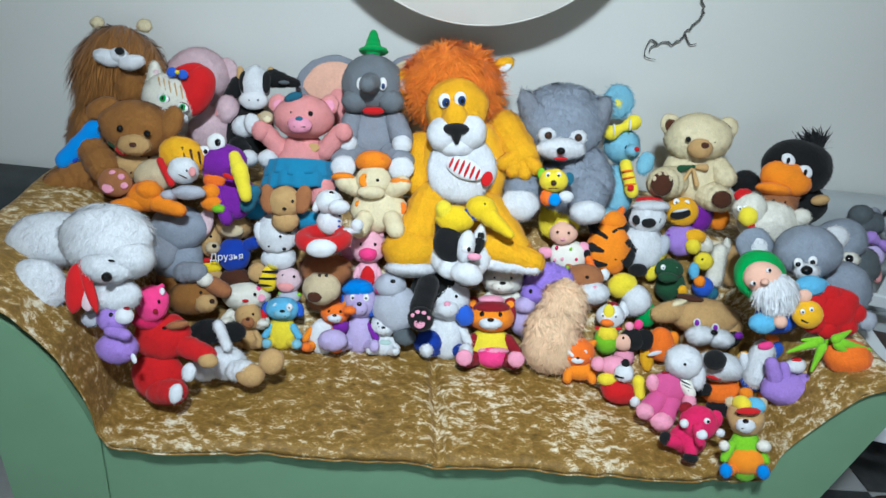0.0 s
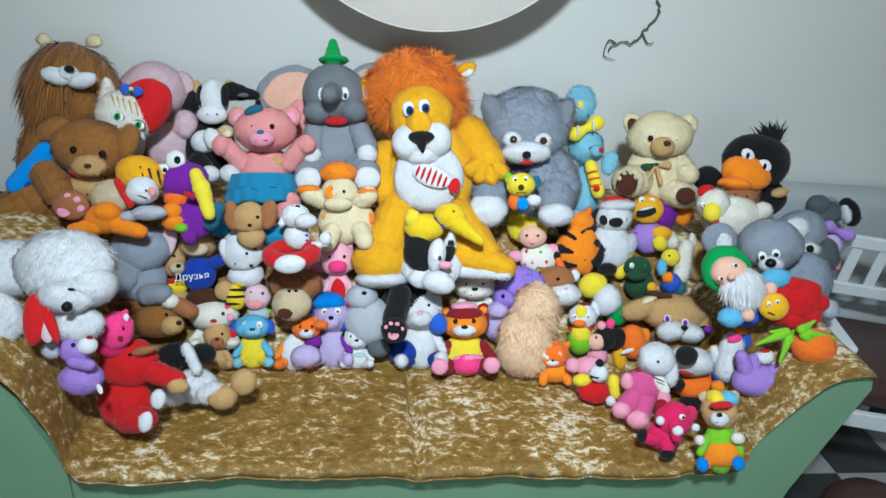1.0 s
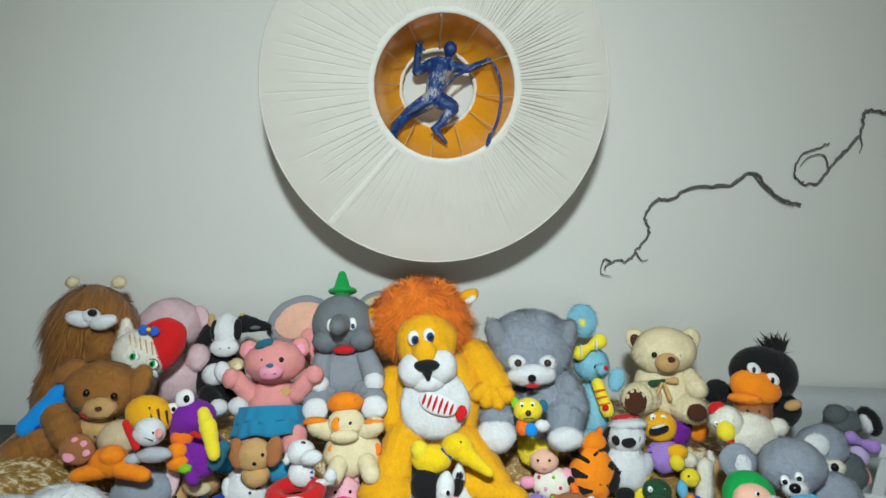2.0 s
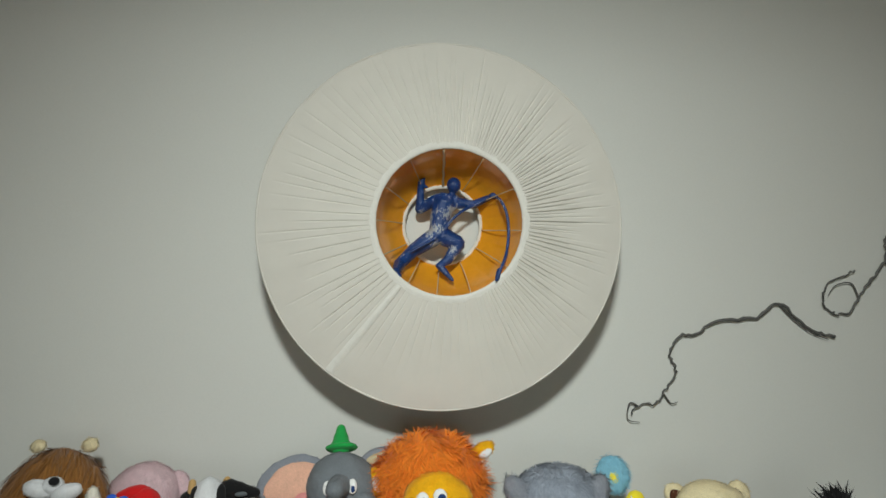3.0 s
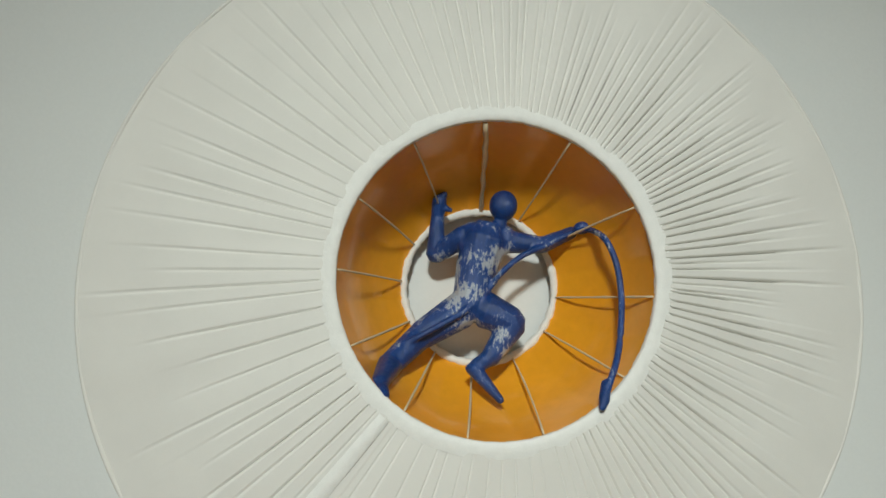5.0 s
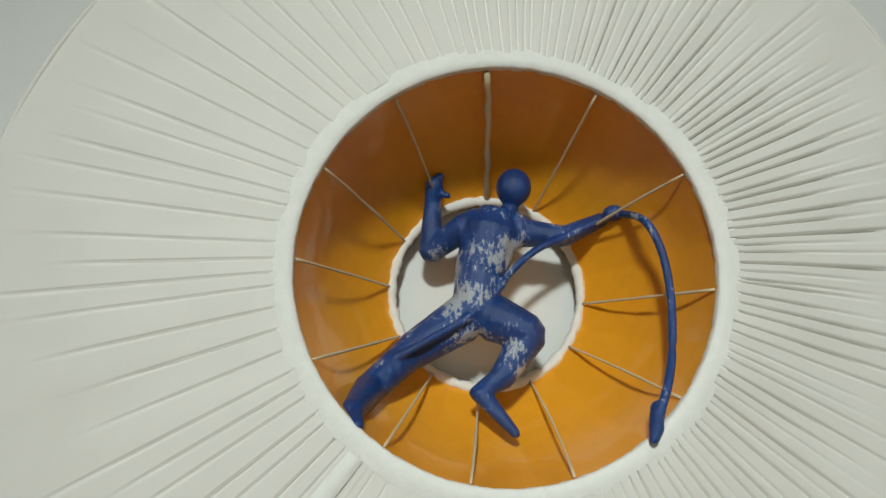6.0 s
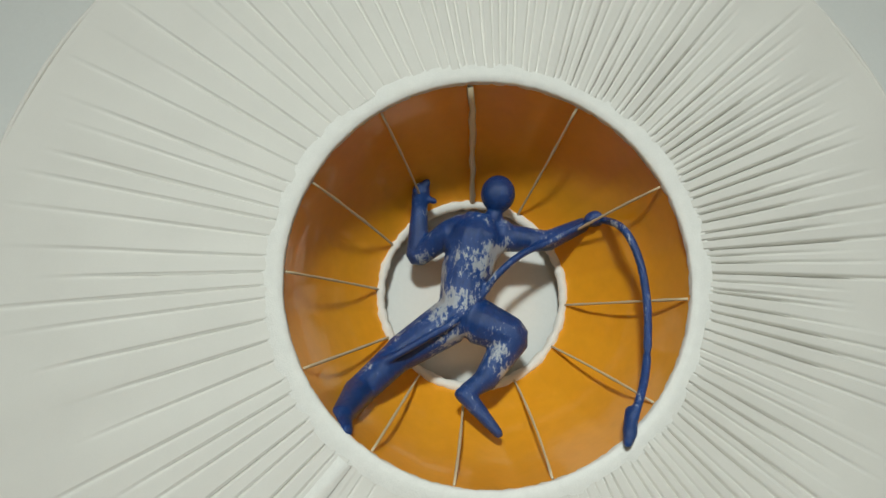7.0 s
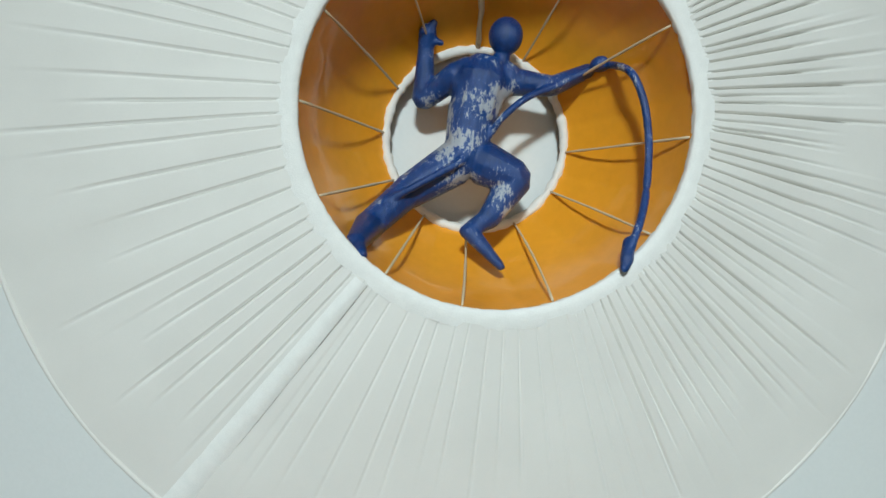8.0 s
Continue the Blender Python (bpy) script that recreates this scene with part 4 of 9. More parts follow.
t = toy("plush_elephant", (-0.063, 2.460, 1.085), "grey plush elephant with huge ears and a green hat", "plush toy")
ball(t, "body", FUR["grey"], 0.0037, -0.0972, 0, 0.1943, 0.2055, 0.1495, 0, 0.005)
ball(t, "ear", FUR["grey"], -0.1682, 0.1036, -0.0374, 0.2242, 0.1634, 0.0336, 22, 0.005, label="huge grey ear")
ball(t, "inner_ear", FUR["skin"], -0.1578, 0.0997, -0.0232, 0.1775, 0.1208, 0.0149, 22, 0.005, on="ear")
ball(t, "ear_flap", FUR["pink"], -0.1142, 0.0089, -0.0224, 0.0755, 0.1434, 0.0262, 14, 0.005)
ball(t, "ear", FUR["grey"], 0.1051, 0.1655, -0.0411, 0.1142, 0.0533, 0.0299, 12, 0.005)
ball(t, "inner_ear", FUR["beige"], 0.1098, 0.1581, -0.029, 0.0871, 0.0341, 0.0149, 12, 0, on="ear")
ball(t, "head", FUR["egrey"], 0.0021, 0.0702, 0.0448, 0.205, 0.1904, 0.1644, 0, 0.005)
ball(t, "cheek", FUR["egrey"], -0.0481, 0.0081, 0.0747, 0.0903, 0.0758, 0.0822, 0, 0.005)
ball(t, "cheek", FUR["egrey"], 0.0674, 0.0081, 0.0747, 0.083, 0.0758, 0.0822, 0, 0.005)
limb(t, "trunk", FUR["egrey"], (0.0079, 0.0554, 0.1158), (0.0040, 0.0380, 0.1680), 0.0340, 0.0260, 0.005)
ball(t, "eye", WHITE_PLASTIC, 0.0457, 0.0533, 0.1214, 0.0265, 0.0424, 0.0149, 0, 0, on="head")
ball(t, "pupil", BLUE_PLASTIC, 0.0476, 0.0458, 0.1232, 0.0141, 0.0229, 0.0168, 0, 0, on="head")
ball(t, "eye", WHITE_PLASTIC, -0.0251, 0.0536, 0.1202, 0.0265, 0.0424, 0.0149, 0, 0, on="head")
ball(t, "pupil", BLUE_PLASTIC, -0.0229, 0.0458, 0.1232, 0.0141, 0.0229, 0.0168, 0, 0, on="head")
ball(t, "mouth", FUR["red"], 0.0121, -0.0237, 0.0797, 0.072, 0.027, 0.0262, 0, 0, on="head", label="red open mouth")
ball(t, "hat_brim", FUR["green"], 0.0016, 0.1812, 0.0411, 0.099, 0.0275, 0.0822, 0, 0, label="green hat brim")
limb(t, "hat", FUR["green"], (-0.0002, 0.1849, 0.0411), (-0.0017, 0.2401, 0.0299), 0.0312, 0.0147, 0, label="green felt hat crown")
limb(t, "arm", FUR["grey"], (-0.0613, -0.049, 0.0374), (-0.0717, -0.109, 0.0635), 0.0367, 0.0363, 0.005)
ball(t, "paw", FUR["white"], -0.0685, -0.1304, 0.0822, 0.0648, 0.0648, 0.0561, 0, 0.005)
limb(t, "arm", FUR["grey"], (0.0783, -0.049, 0.0374), (0.1062, -0.109, 0.0635), 0.0367, 0.0363, 0.005)
ball(t, "paw", FUR["white"], 0.1077, -0.1304, 0.0822, 0.0648, 0.0648, 0.0561, 0, 0.005)
limb(t, "leg", FUR["grey"], (-0.0466, -0.1592, 0.0374), (-0.0793, -0.188, 0.0822), 0.0422, 0.0432, 0.005)
ball(t, "sole", FUR["white"], -0.0723, -0.2118, 0.1233, 0.0811, 0.0741, 0.0411, 0, 0.005, label="white round sole")
limb(t, "leg", FUR["grey"], (0.0636, -0.1592, 0.0374), (0.1077, -0.188, 0.0822), 0.0422, 0.0432, 0.005)
ball(t, "sole", FUR["white"], 0.1111, -0.2118, 0.1233, 0.0811, 0.0741, 0.0411, 0, 0.005, label="white round sole")

t = toy("plush_lion", (0.236, 2.330, 0.984), "big yellow plush lion with a shaggy orange mane", "plush toy")
ball(t, "body", FUR["gold"], 0.013, -0.0185, 0, 0.3109, 0.3516, 0.222, 0, 0.009)
ball(t, "belly", FUR["white"], 0.0048, -0.0362, 0.0979, 0.2156, 0.2191, 0.074, 0, 0.009, on="body", label="white belly with a printed fish")
ball(t, "printed_fish", FUR["white"], 0.0165, -0.0429, 0.1443, 0.121, 0.0657, 0.0222, -22, 0, label="red and white striped fish print")
ball(t, "stripe", FUR["red"], -0.0249, -0.0271, 0.1543, 0.0086, 0.0361, 0.013, -22, 0, on="printed_fish")
ball(t, "stripe", FUR["red"], -0.0085, -0.0344, 0.1568, 0.0086, 0.0429, 0.013, -22, 0, on="printed_fish")
ball(t, "stripe", FUR["red"], 0.0078, -0.0414, 0.1579, 0.0086, 0.0498, 0.013, -22, 0, on="printed_fish")
ball(t, "stripe", FUR["red"], 0.0241, -0.0483, 0.1579, 0.0086, 0.0498, 0.013, -22, 0, on="printed_fish")
ball(t, "stripe", FUR["red"], 0.0404, -0.055, 0.1569, 0.0086, 0.0429, 0.013, -22, 0, on="printed_fish")
ball(t, "stripe", FUR["red"], 0.0568, -0.0615, 0.1545, 0.0086, 0.0361, 0.013, -22, 0, on="printed_fish")
ball(t, "fish_tail", FUR["red"], 0.086, -0.073, 0.1369, 0.0347, 0.0486, 0.0148, -22, 0)
tufts(t, "mane", FUR["mane"], -0.0332, 0.2513, 0.0148, 0.2950, 0.2300, 0.1600, 13000, 0.0700, 0.0042, 11, 0.25, label="shaggy orange mane")
ball(t, "head", FUR["gold"], -0.0147, 0.1505, 0.0851, 0.1992, 0.2098, 0.148, 0, 0.009)
ball(t, "muzzle", FUR["white"], -0.0529, 0.0637, 0.1295, 0.1009, 0.1079, 0.0814, 14, 0.005, label="white muzzle")
ball(t, "muzzle", FUR["white"], 0.0307, 0.0706, 0.1295, 0.1009, 0.1079, 0.0814, -14, 0.005)
ball(t, "chin", FUR["white"], -0.0111, 0.0232, 0.1221, 0.1083, 0.0629, 0.074, 0, 0.005)
ball(t, "snout", FUR["gold"], -0.018, 0.1169, 0.1406, 0.0796, 0.1039, 0.074, 0, 0.005)
ball(t, "nose", FUR["black"], -0.0128, 0.0721, 0.1739, 0.0783, 0.0375, 0.0444, 0, 0, label="black cloth nose")
limb(t, "nose_tip", FUR["black"], (-0.0128, 0.066, 0.1702), (-0.0094, 0.0325, 0.1665), 0.0222, 0.0068)
ball(t, "eye", WHITE_PLASTIC, -0.0505, 0.1599, 0.1628, 0.0377, 0.0462, 0.0185)
ball(t, "iris", BLUE_PLASTIC, -0.0452, 0.1527, 0.1715, 0.0239, 0.029, 0.013, 0, 0, on="eye")
ball(t, "pupil", BLACK_PLASTIC, -0.0435, 0.1507, 0.1729, 0.0136, 0.017, 0.0148, 0, 0, on="eye")
ball(t, "eye", WHITE_PLASTIC, -0.0025, 0.1668, 0.1628, 0.0377, 0.0462, 0.0185)
ball(t, "iris", BLUE_PLASTIC, 0.0025, 0.1595, 0.1715, 0.0239, 0.029, 0.013, 0, 0, on="eye")
ball(t, "pupil", BLACK_PLASTIC, 0.0042, 0.1575, 0.1729, 0.0136, 0.017, 0.0148, 0, 0, on="eye")
ball(t, "ear", FUR["gold"], -0.1821, 0.2453, 0.037, 0.0582, 0.0837, 0.0333, 12, 0.009)
ball(t, "inner_ear", FUR["white"], -0.1846, 0.2344, 0.0506, 0.0289, 0.0506, 0.0148, 12, 0, on="ear")
ball(t, "ear", FUR["gold"], 0.1271, 0.3072, 0.037, 0.0837, 0.0437, 0.0333, 25, 0.009)
ball(t, "inner_ear", FUR["white"], 0.1373, 0.2965, 0.0484, 0.0434, 0.0253, 0.0148, 25, 0, on="ear")
limb(t, "arm", FUR["gold"], (0.1456, 0.1148, -0.0185), (0.1999, 0.0125, 0.037), 0.0597, 0.0564, 0.009)
limb(t, "finger", FUR["gold"], (0.1891, 0.0185, 0.0555), (0.1391, -0.0149, 0.074), 0.0252, 0.0232, 0.009)
limb(t, "finger", FUR["gold"], (0.1891, 0.0185, 0.0555), (0.1694, -0.0364, 0.074), 0.0252, 0.0232, 0.009)
limb(t, "finger", FUR["gold"], (0.1891, 0.0185, 0.0555), (0.2052, -0.0435, 0.074), 0.0252, 0.0232, 0.009)
limb(t, "finger", FUR["gold"], (0.1891, 0.0185, 0.0555), (0.2392, -0.0257, 0.074), 0.0252, 0.0232, 0.009)
limb(t, "arm", FUR["gold"], (-0.13, 0.0479, -0.0093), (-0.1348, -0.0784, 0.037), 0.0483, 0.0455, 0.009)
limb(t, "leg", FUR["gold"], (-0.082, -0.133, 0.037), (-0.1334, -0.2623, 0.0925), 0.0728, 0.0673, 0.009)
limb(t, "leg", FUR["gold"], (0.0817, -0.1694, 0.037), (0.1767, -0.2977, 0.0925), 0.0764, 0.062, 0.009)
ball(t, "foot", FUR["gold"], -0.1443, -0.2981, 0.1147, 0.1823, 0.1367, 0.1295, 0, 0.009)
ball(t, "sole", FUR["white"], -0.1439, -0.3541, 0.1221, 0.1607, 0.0524, 0.1073, 0, 0.009, label="white sole")
limb(t, "foot", FUR["gold"], (0.1048, -0.2805, 0.111), (0.2352, -0.3244, 0.1221), 0.0527, 0.0367, 0.009)
limb(t, "sole", FUR["white"], (0.1036, -0.3332, 0.1332), (0.2416, -0.3488, 0.1406), 0.0191, 0.0121, 0.009)

t = toy("plush_dog", (0.582, 2.380, 1.038), "big grey fluffy plush dog with white muzzle", "plush toy")
ball(t, "body", FUR["koala"], 0.0302, -0.1134, -0.0095, 0.2491, 0.2491, 0.1717, 0, 0.017)
ball(t, "head", FUR["koala"], -0.0098, 0.0873, 0.0382, 0.2851, 0.2401, 0.2061, 0, 0.017)
tufts(t, "head_hair", FUR["koala"], -0.0092, 0.1107, 0.0343, 0.2672, 0.2137, 0.1908, 7000, 0.0380, 0.0040, 21, 0.6)
tufts(t, "body_hair", FUR["koala"], 0.0502, -0.1034, 0.0095, 0.2291, 0.2391, 0.1517, 4500, 0.036, 0.0040, 22, 0.8)
ball(t, "ear", FUR["grey"], -0.1153, 0.1223, 0.0863, 0.0700, 0.1275, 0.0496, 28, 0.017)
ball(t, "ear", FUR["grey"], 0.1023, 0.1076, 0.0763, 0.0700, 0.1385, 0.0496, -28, 0.017)
ball(t, "muzzle", FUR["white"], -0.0223, -0.0093, 0.1183, 0.1591, 0.0723, 0.084, 0, 0.009)
ball(t, "eye_patch", FUR["white"], -0.0667, 0.0326, 0.1259, 0.0576, 0.0468, 0.0267, 0, 0.009)
ball(t, "eye", BROWN_PLASTIC, -0.0652, 0.0278, 0.1412, 0.025, 0.025, 0.0229)
ball(t, "eye_patch", FUR["white"], 0.0288, 0.0272, 0.1259, 0.0576, 0.0468, 0.0267, 0, 0.009)
ball(t, "eye", BROWN_PLASTIC, 0.0296, 0.0224, 0.1412, 0.025, 0.025, 0.0229)
ball(t, "nose", BLACK_PLASTIC, -0.0277, -0.0244, 0.1641, 0.0283, 0.0248, 0.0267)
ball(t, "mouth", FUR["red"], -0.0259, -0.0474, 0.1527, 0.0427, 0.0125, 0.0191)
limb(t, "leg", FUR["koala"], (-0.0811, -0.1191, 0.0382), (-0.143, -0.1369, 0.0954), 0.06, 0.0566, 0.017)
ball(t, "foot", FUR["white"], -0.1496, -0.1908, 0.1259, 0.1225, 0.1045, 0.0763, 0, 0.009)
limb(t, "leg", FUR["koala"], (0.0916, -0.0979, 0.0191), (0.0709, -0.1697, 0.0763), 0.0757, 0.0608, 0.017)
ball(t, "foot", FUR["white"], 0.0681, -0.21, 0.1183, 0.1121, 0.0759, 0.0763, 0, 0.009)
limb(t, "arm", FUR["koala"], (0.0897, -0.0331, 0.0286), (0.1211, -0.112, 0.0572), 0.0471, 0.0409, 0.017)

t = toy("plush_mouse", (0.804, 2.420, 1.045), "light blue plush mouse with a yellow striped bow", "plush toy")
ball(t, "body", FUR["lblue"], -0.0216, -0.1374, 0, 0.1217, 0.1805, 0.0981, 0, 0.009)
ball(t, "foot", FUR["lblue"], -0.0579, -0.2227, 0.0392, 0.0849, 0.054, 0.0589, 0, 0.009)
ball(t, "head", FUR["lblue"], -0.0068, 0.0186, 0.0275, 0.1202, 0.1202, 0.102, 0, 0.009)
ball(t, "ear", FUR["lblue"], -0.0177, 0.1805, 0, 0.0981, 0.1099, 0.0314, 0, 0.017, label="round blue ear")
ball(t, "ear_flower", FUR["lyellow"], -0.0187, 0.1657, 0.0126, 0.0351, 0.039, 0.0157, 0, 0, on="ear")
ball(t, "ear", FUR["lblue"], 0.0805, -0.0353, 0, 0.0549, 0.0824, 0.0275, -20, 0.009)
limb(t, "bow", FUR["lyellow"], (-0.0213, 0.07, 0.0785), (-0.0554, 0.053, 0.0785), 0.0133, 0.0265)
limb(t, "bow", FUR["lyellow"], (-0.0213, 0.07, 0.0785), (0.0167, 0.089, 0.0785), 0.0133, 0.0265)
ball(t, "bow_stripe", FUR["white"], -0.0533, 0.0595, 0.102, 0.0075, 0.0413, 0.0196)
ball(t, "bow_stripe", FUR["white"], -0.0008, 0.0764, 0.102, 0.0075, 0.0413, 0.0196)
ball(t, "snout", FUR["lblue"], 0.0149, -0.0044, 0.0706, 0.0495, 0.0419, 0.051, 0, 0.009)
ball(t, "nose", FUR["red"], 0.0246, -0.0036, 0.0981, 0.0169, 0.0169, 0.0177)
ball(t, "eye", BLACK_PLASTIC, -0.0056, 0.0041, 0.0763, 0.0133, 0.0171, 0.0118, 0, 0, on="head")
limb(t, "scarf", FUR["lyellow"], (-0.0021, -0.0527, 0.0628), (0.0187, -0.1414, 0.0706), 0.021, 0.0228)
ball(t, "scarf_stripe", FUR["dorange"], -0.0024, -0.0752, 0.0863, 0.0416, 0.0076, 0.0235, 8, 0)
ball(t, "scarf_stripe", FUR["dorange"], 0.0033, -0.0978, 0.0863, 0.0416, 0.0076, 0.0235, 8, 0)
ball(t, "scarf_stripe", FUR["dorange"], 0.0089, -0.1205, 0.0863, 0.0416, 0.0076, 0.0235, 8, 0)
ball(t, "scarf_badge", FUR["red"], 0.0088, -0.1328, 0.0942, 0.0226, 0.0226, 0.0196)

t = toy("plush_bear", (1.079, 2.420, 1.039), "cream plush bear with brown muzzle and ribbon bow", "plush toy")
ball(t, "body", FUR["cream"], -0.012, -0.046, 0, 0.2198, 0.2078, 0.1559, 0, 0.009)
ball(t, "head", FUR["cream"], -0.0152, 0.0766, 0.048, 0.2193, 0.1644, 0.1639, 0, 0.009)
tufts(t, "head_coat", FUR["cream"], -0.0152, 0.0766, 0.044, 0.2093, 0.1604, 0.1500, 2600, 0.022, 0.0045, 23, 0.3)
ball(t, "ear", FUR["cream"], -0.1028, 0.1279, 0.028, 0.0671, 0.0711, 0.032, 0, 0.009)
ball(t, "inner_ear", FUR["dbrown"], -0.1042, 0.1161, 0.0434, 0.0414, 0.0562, 0.014, 18, 0, on="ear")
ball(t, "ear", FUR["cream"], 0.0947, 0.12, 0.028, 0.0671, 0.0711, 0.032, 0, 0.009)
ball(t, "inner_ear", FUR["dbrown"], 0.0834, 0.1113, 0.0414, 0.0314, 0.0432, 0.012, 0, 0, on="ear")
ball(t, "muzzle", FUR["tan"], -0.0288, 0.0317, 0.1127, 0.0837, 0.0685, 0.056, 0, 0.005, on="head")
ball(t, "nose", FUR["dbrown"], -0.0228, 0.0366, 0.1376, 0.0282, 0.0226, 0.024, 0, 0, on="muzzle")
ball(t, "eye", BLACK_PLASTIC, -0.0729, 0.0579, 0.1248, 0.0189, 0.0199, 0.016, 0, 0, on="head")
ball(t, "eye", BLACK_PLASTIC, 0.0136, 0.0519, 0.1163, 0.019, 0.0199, 0.016, 0, 0, on="head")
limb(t, "bow", FUR["dgreen"], (-0.0463, -0.0279, 0.0949), (-0.0845, -0.0363, 0.0919), 0.0050, 0.0135)
limb(t, "bow_tail", FUR["tan"], (-0.0475, -0.0300, 0.0969), (-0.0720, -0.0720, 0.0929), 0.0048, 0.0070)
limb(t, "bow", FUR["tan"], (-0.0463, -0.0279, 0.0949), (-0.0042, -0.0300, 0.0919), 0.0050, 0.0135)
limb(t, "bow_tail", FUR["tan"], (-0.0457, -0.0324, 0.0959), (-0.0297, -0.0892, 0.0929), 0.0056, 0.0085)
ball(t, "bow_knot", FUR["dgreen"], -0.0463, -0.0285, 0.0999, 0.0160, 0.0140, 0.0120)
limb(t, "leg", FUR["cream"], (-0.0928, -0.0751, 0.04), (-0.1424, -0.084, 0.0799), 0.055, 0.0521, 0.009)
ball(t, "foot_pad", FUR["dbrown"], -0.1596, -0.093, 0.1359, 0.0716, 0.0791, 0.032, 0, 0.005, label="brown paw pad")
ball(t, "toe_pad", FUR["beige"], -0.1864, -0.0771, 0.1436, 0.015, 0.0188, 0.01, 0, 0, on="foot_pad")
ball(t, "toe_pad", FUR["beige"], -0.1693, -0.062, 0.1429, 0.015, 0.0188, 0.01, 0, 0, on="foot_pad")
ball(t, "toe_pad", FUR["beige"], -0.1502, -0.0618, 0.1421, 0.015, 0.0188, 0.01, 0, 0, on="foot_pad")
ball(t, "toe_pad", FUR["beige"], -0.1354, -0.0769, 0.1425, 0.015, 0.0188, 0.01, 0, 0, on="foot_pad")
limb(t, "arm", FUR["cream"], (0.0584, -0.0185, 0.03), (0.0739, -0.0595, 0.0699), 0.0395, 0.0349, 0.009)
limb(t, "leg", FUR["cream"], (0.025, -0.1144, 0.04), (0.0506, -0.1342, 0.0799), 0.0491, 0.0444, 0.009)
ball(t, "foot_pad", FUR["dbrown"], 0.0429, -0.1388, 0.1239, 0.0644, 0.0568, 0.028, 0, 0.005)

t = toy("plush_duck", (1.410, 2.360, 1.065), "black plush duck with a wide orange beak and crest", "plush toy")
ball(t, "body", FUR["black"], 0.0209, -0.1121, -0.0099, 0.1794, 0.1395, 0.1191, 0, 0.005)
ball(t, "head", FUR["black"], -0.018, 0.0137, 0.0397, 0.2263, 0.1795, 0.1667, -12, 0.009)
tufts(t, "crest", FUR["black"], 0.0451, 0.0955, 0.0198, 0.0794, 0.0516, 0.0595, 120, 0.0516, 0.0079, 31, -0.9, label="black feathered crest")
ball(t, "beak", FUR["orange"], -0.09, -0.0395, 0.1151, 0.1661, 0.1094, 0.0992, -18, 0.005, label="wide orange beak")
ball(t, "beak_tip", FUR["orange"], -0.1352, -0.0754, 0.131, 0.1124, 0.0412, 0.0794, -10, 0.005)
ball(t, "eye", FUR["white"], -0.0961, 0.02, 0.1429, 0.0484, 0.0373, 0.0198, -40, 0)
ball(t, "pupil", BLACK_PLASTIC, -0.1039, 0.0156, 0.1588, 0.0111, 0.0203, 0.0119, -10, 0)
ball(t, "eye", FUR["white"], -0.0402, -0.0172, 0.1429, 0.0484, 0.0373, 0.0198, -40, 0)
ball(t, "pupil", BLACK_PLASTIC, -0.0484, -0.0214, 0.1588, 0.0111, 0.0203, 0.0119, -10, 0)
ball(t, "wing", FUR["black"], -0.1812, -0.0423, 0.0198, 0.0945, 0.0787, 0.0714, 0, 0.009)
limb(t, "leg", FUR["black"], (0.0254, -0.1249, 0.0198), (0.0444, -0.1034, 0.0397), 0.0216, 0.0176, 0.005)
ball(t, "foot", FUR["tan"], 0.0532, -0.1016, 0.0595, 0.0619, 0.0348, 0.0357, 10, 0.005)

t = toy("plush_bear", (-0.805, 2.220, 0.919), "brown plush bear with a blue satin ribbon lying aslant", "plush toy")
ball(t, "body", FUR["brown"], -0.0596, -0.0289, -0.0333, 0.2373, 0.178, 0.1333, 0, 0.009)
ball(t, "head", FUR["brown"], 0.0696, 0.0838, 0.04, 0.2155, 0.1633, 0.14, -8, 0.009)
ball(t, "ear", FUR["brown"], -0.0229, 0.1365, 0.062, 0.0990, 0.0600, 0.036, 24, 0.009)
ball(t, "ear", FUR["brown"], 0.183, 0.0991, 0.058, 0.0620, 0.0990, 0.036, -20, 0.009)
tufts(t, "head_coat", FUR["brown"], 0.0696, 0.0838, 0.036, 0.2055, 0.1583, 0.128, 2400, 0.022, 0.0042, 24, 0.4)
ball(t, "muzzle", FUR["tan"], 0.0906, 0.0296, 0.0892, 0.0955, 0.0636, 0.05, 0, 0.009, on="head")
ball(t, "eye", BLACK_PLASTIC, 0.0592, 0.0683, 0.1102, 0.0198, 0.0206, 0.0153, 0, 0, on="head")
ball(t, "eye", BLACK_PLASTIC, 0.1377, 0.0558, 0.1093, 0.0198, 0.0206, 0.0153, 0, 0, on="head")
ball(t, "nose", FUR["dbrown"], 0.099, 0.0225, 0.1127, 0.022, 0.0157, 0.0133, 0, 0, on="muzzle")
limb(t, "arm", FUR["brown"], (-0.0658, 0.0223, 0.0167), (-0.0148, -0.0399, 0.05), 0.0496, 0.0455, 0.009)
limb(t, "leg", FUR["brown"], (-0.1083, -0.0583, 0), (-0.1649, -0.0901, 0.0167), 0.0583, 0.0512, 0.009)
ball(t, "foot_pad", FUR["rbrown"], 0.0437, -0.0829, 0.1, 0.0981, 0.0823, 0.04, -10, 0.005, label="dark sole with pink pads")
ball(t, "toe_pad", FUR["rose"], 0.0328, -0.1003, 0.1151, 0.0377, 0.032, 0.0083, 0, 0, on="foot_pad")
ball(t, "toe_pad", FUR["rose"], 0.0433, -0.0594, 0.1142, 0.022, 0.0187, 0.0083, 0, 0, on="foot_pad")
ball(t, "toe_pad", FUR["rose"], 0.069, -0.069, 0.1154, 0.022, 0.0187, 0.0083, 0, 0, on="foot_pad")
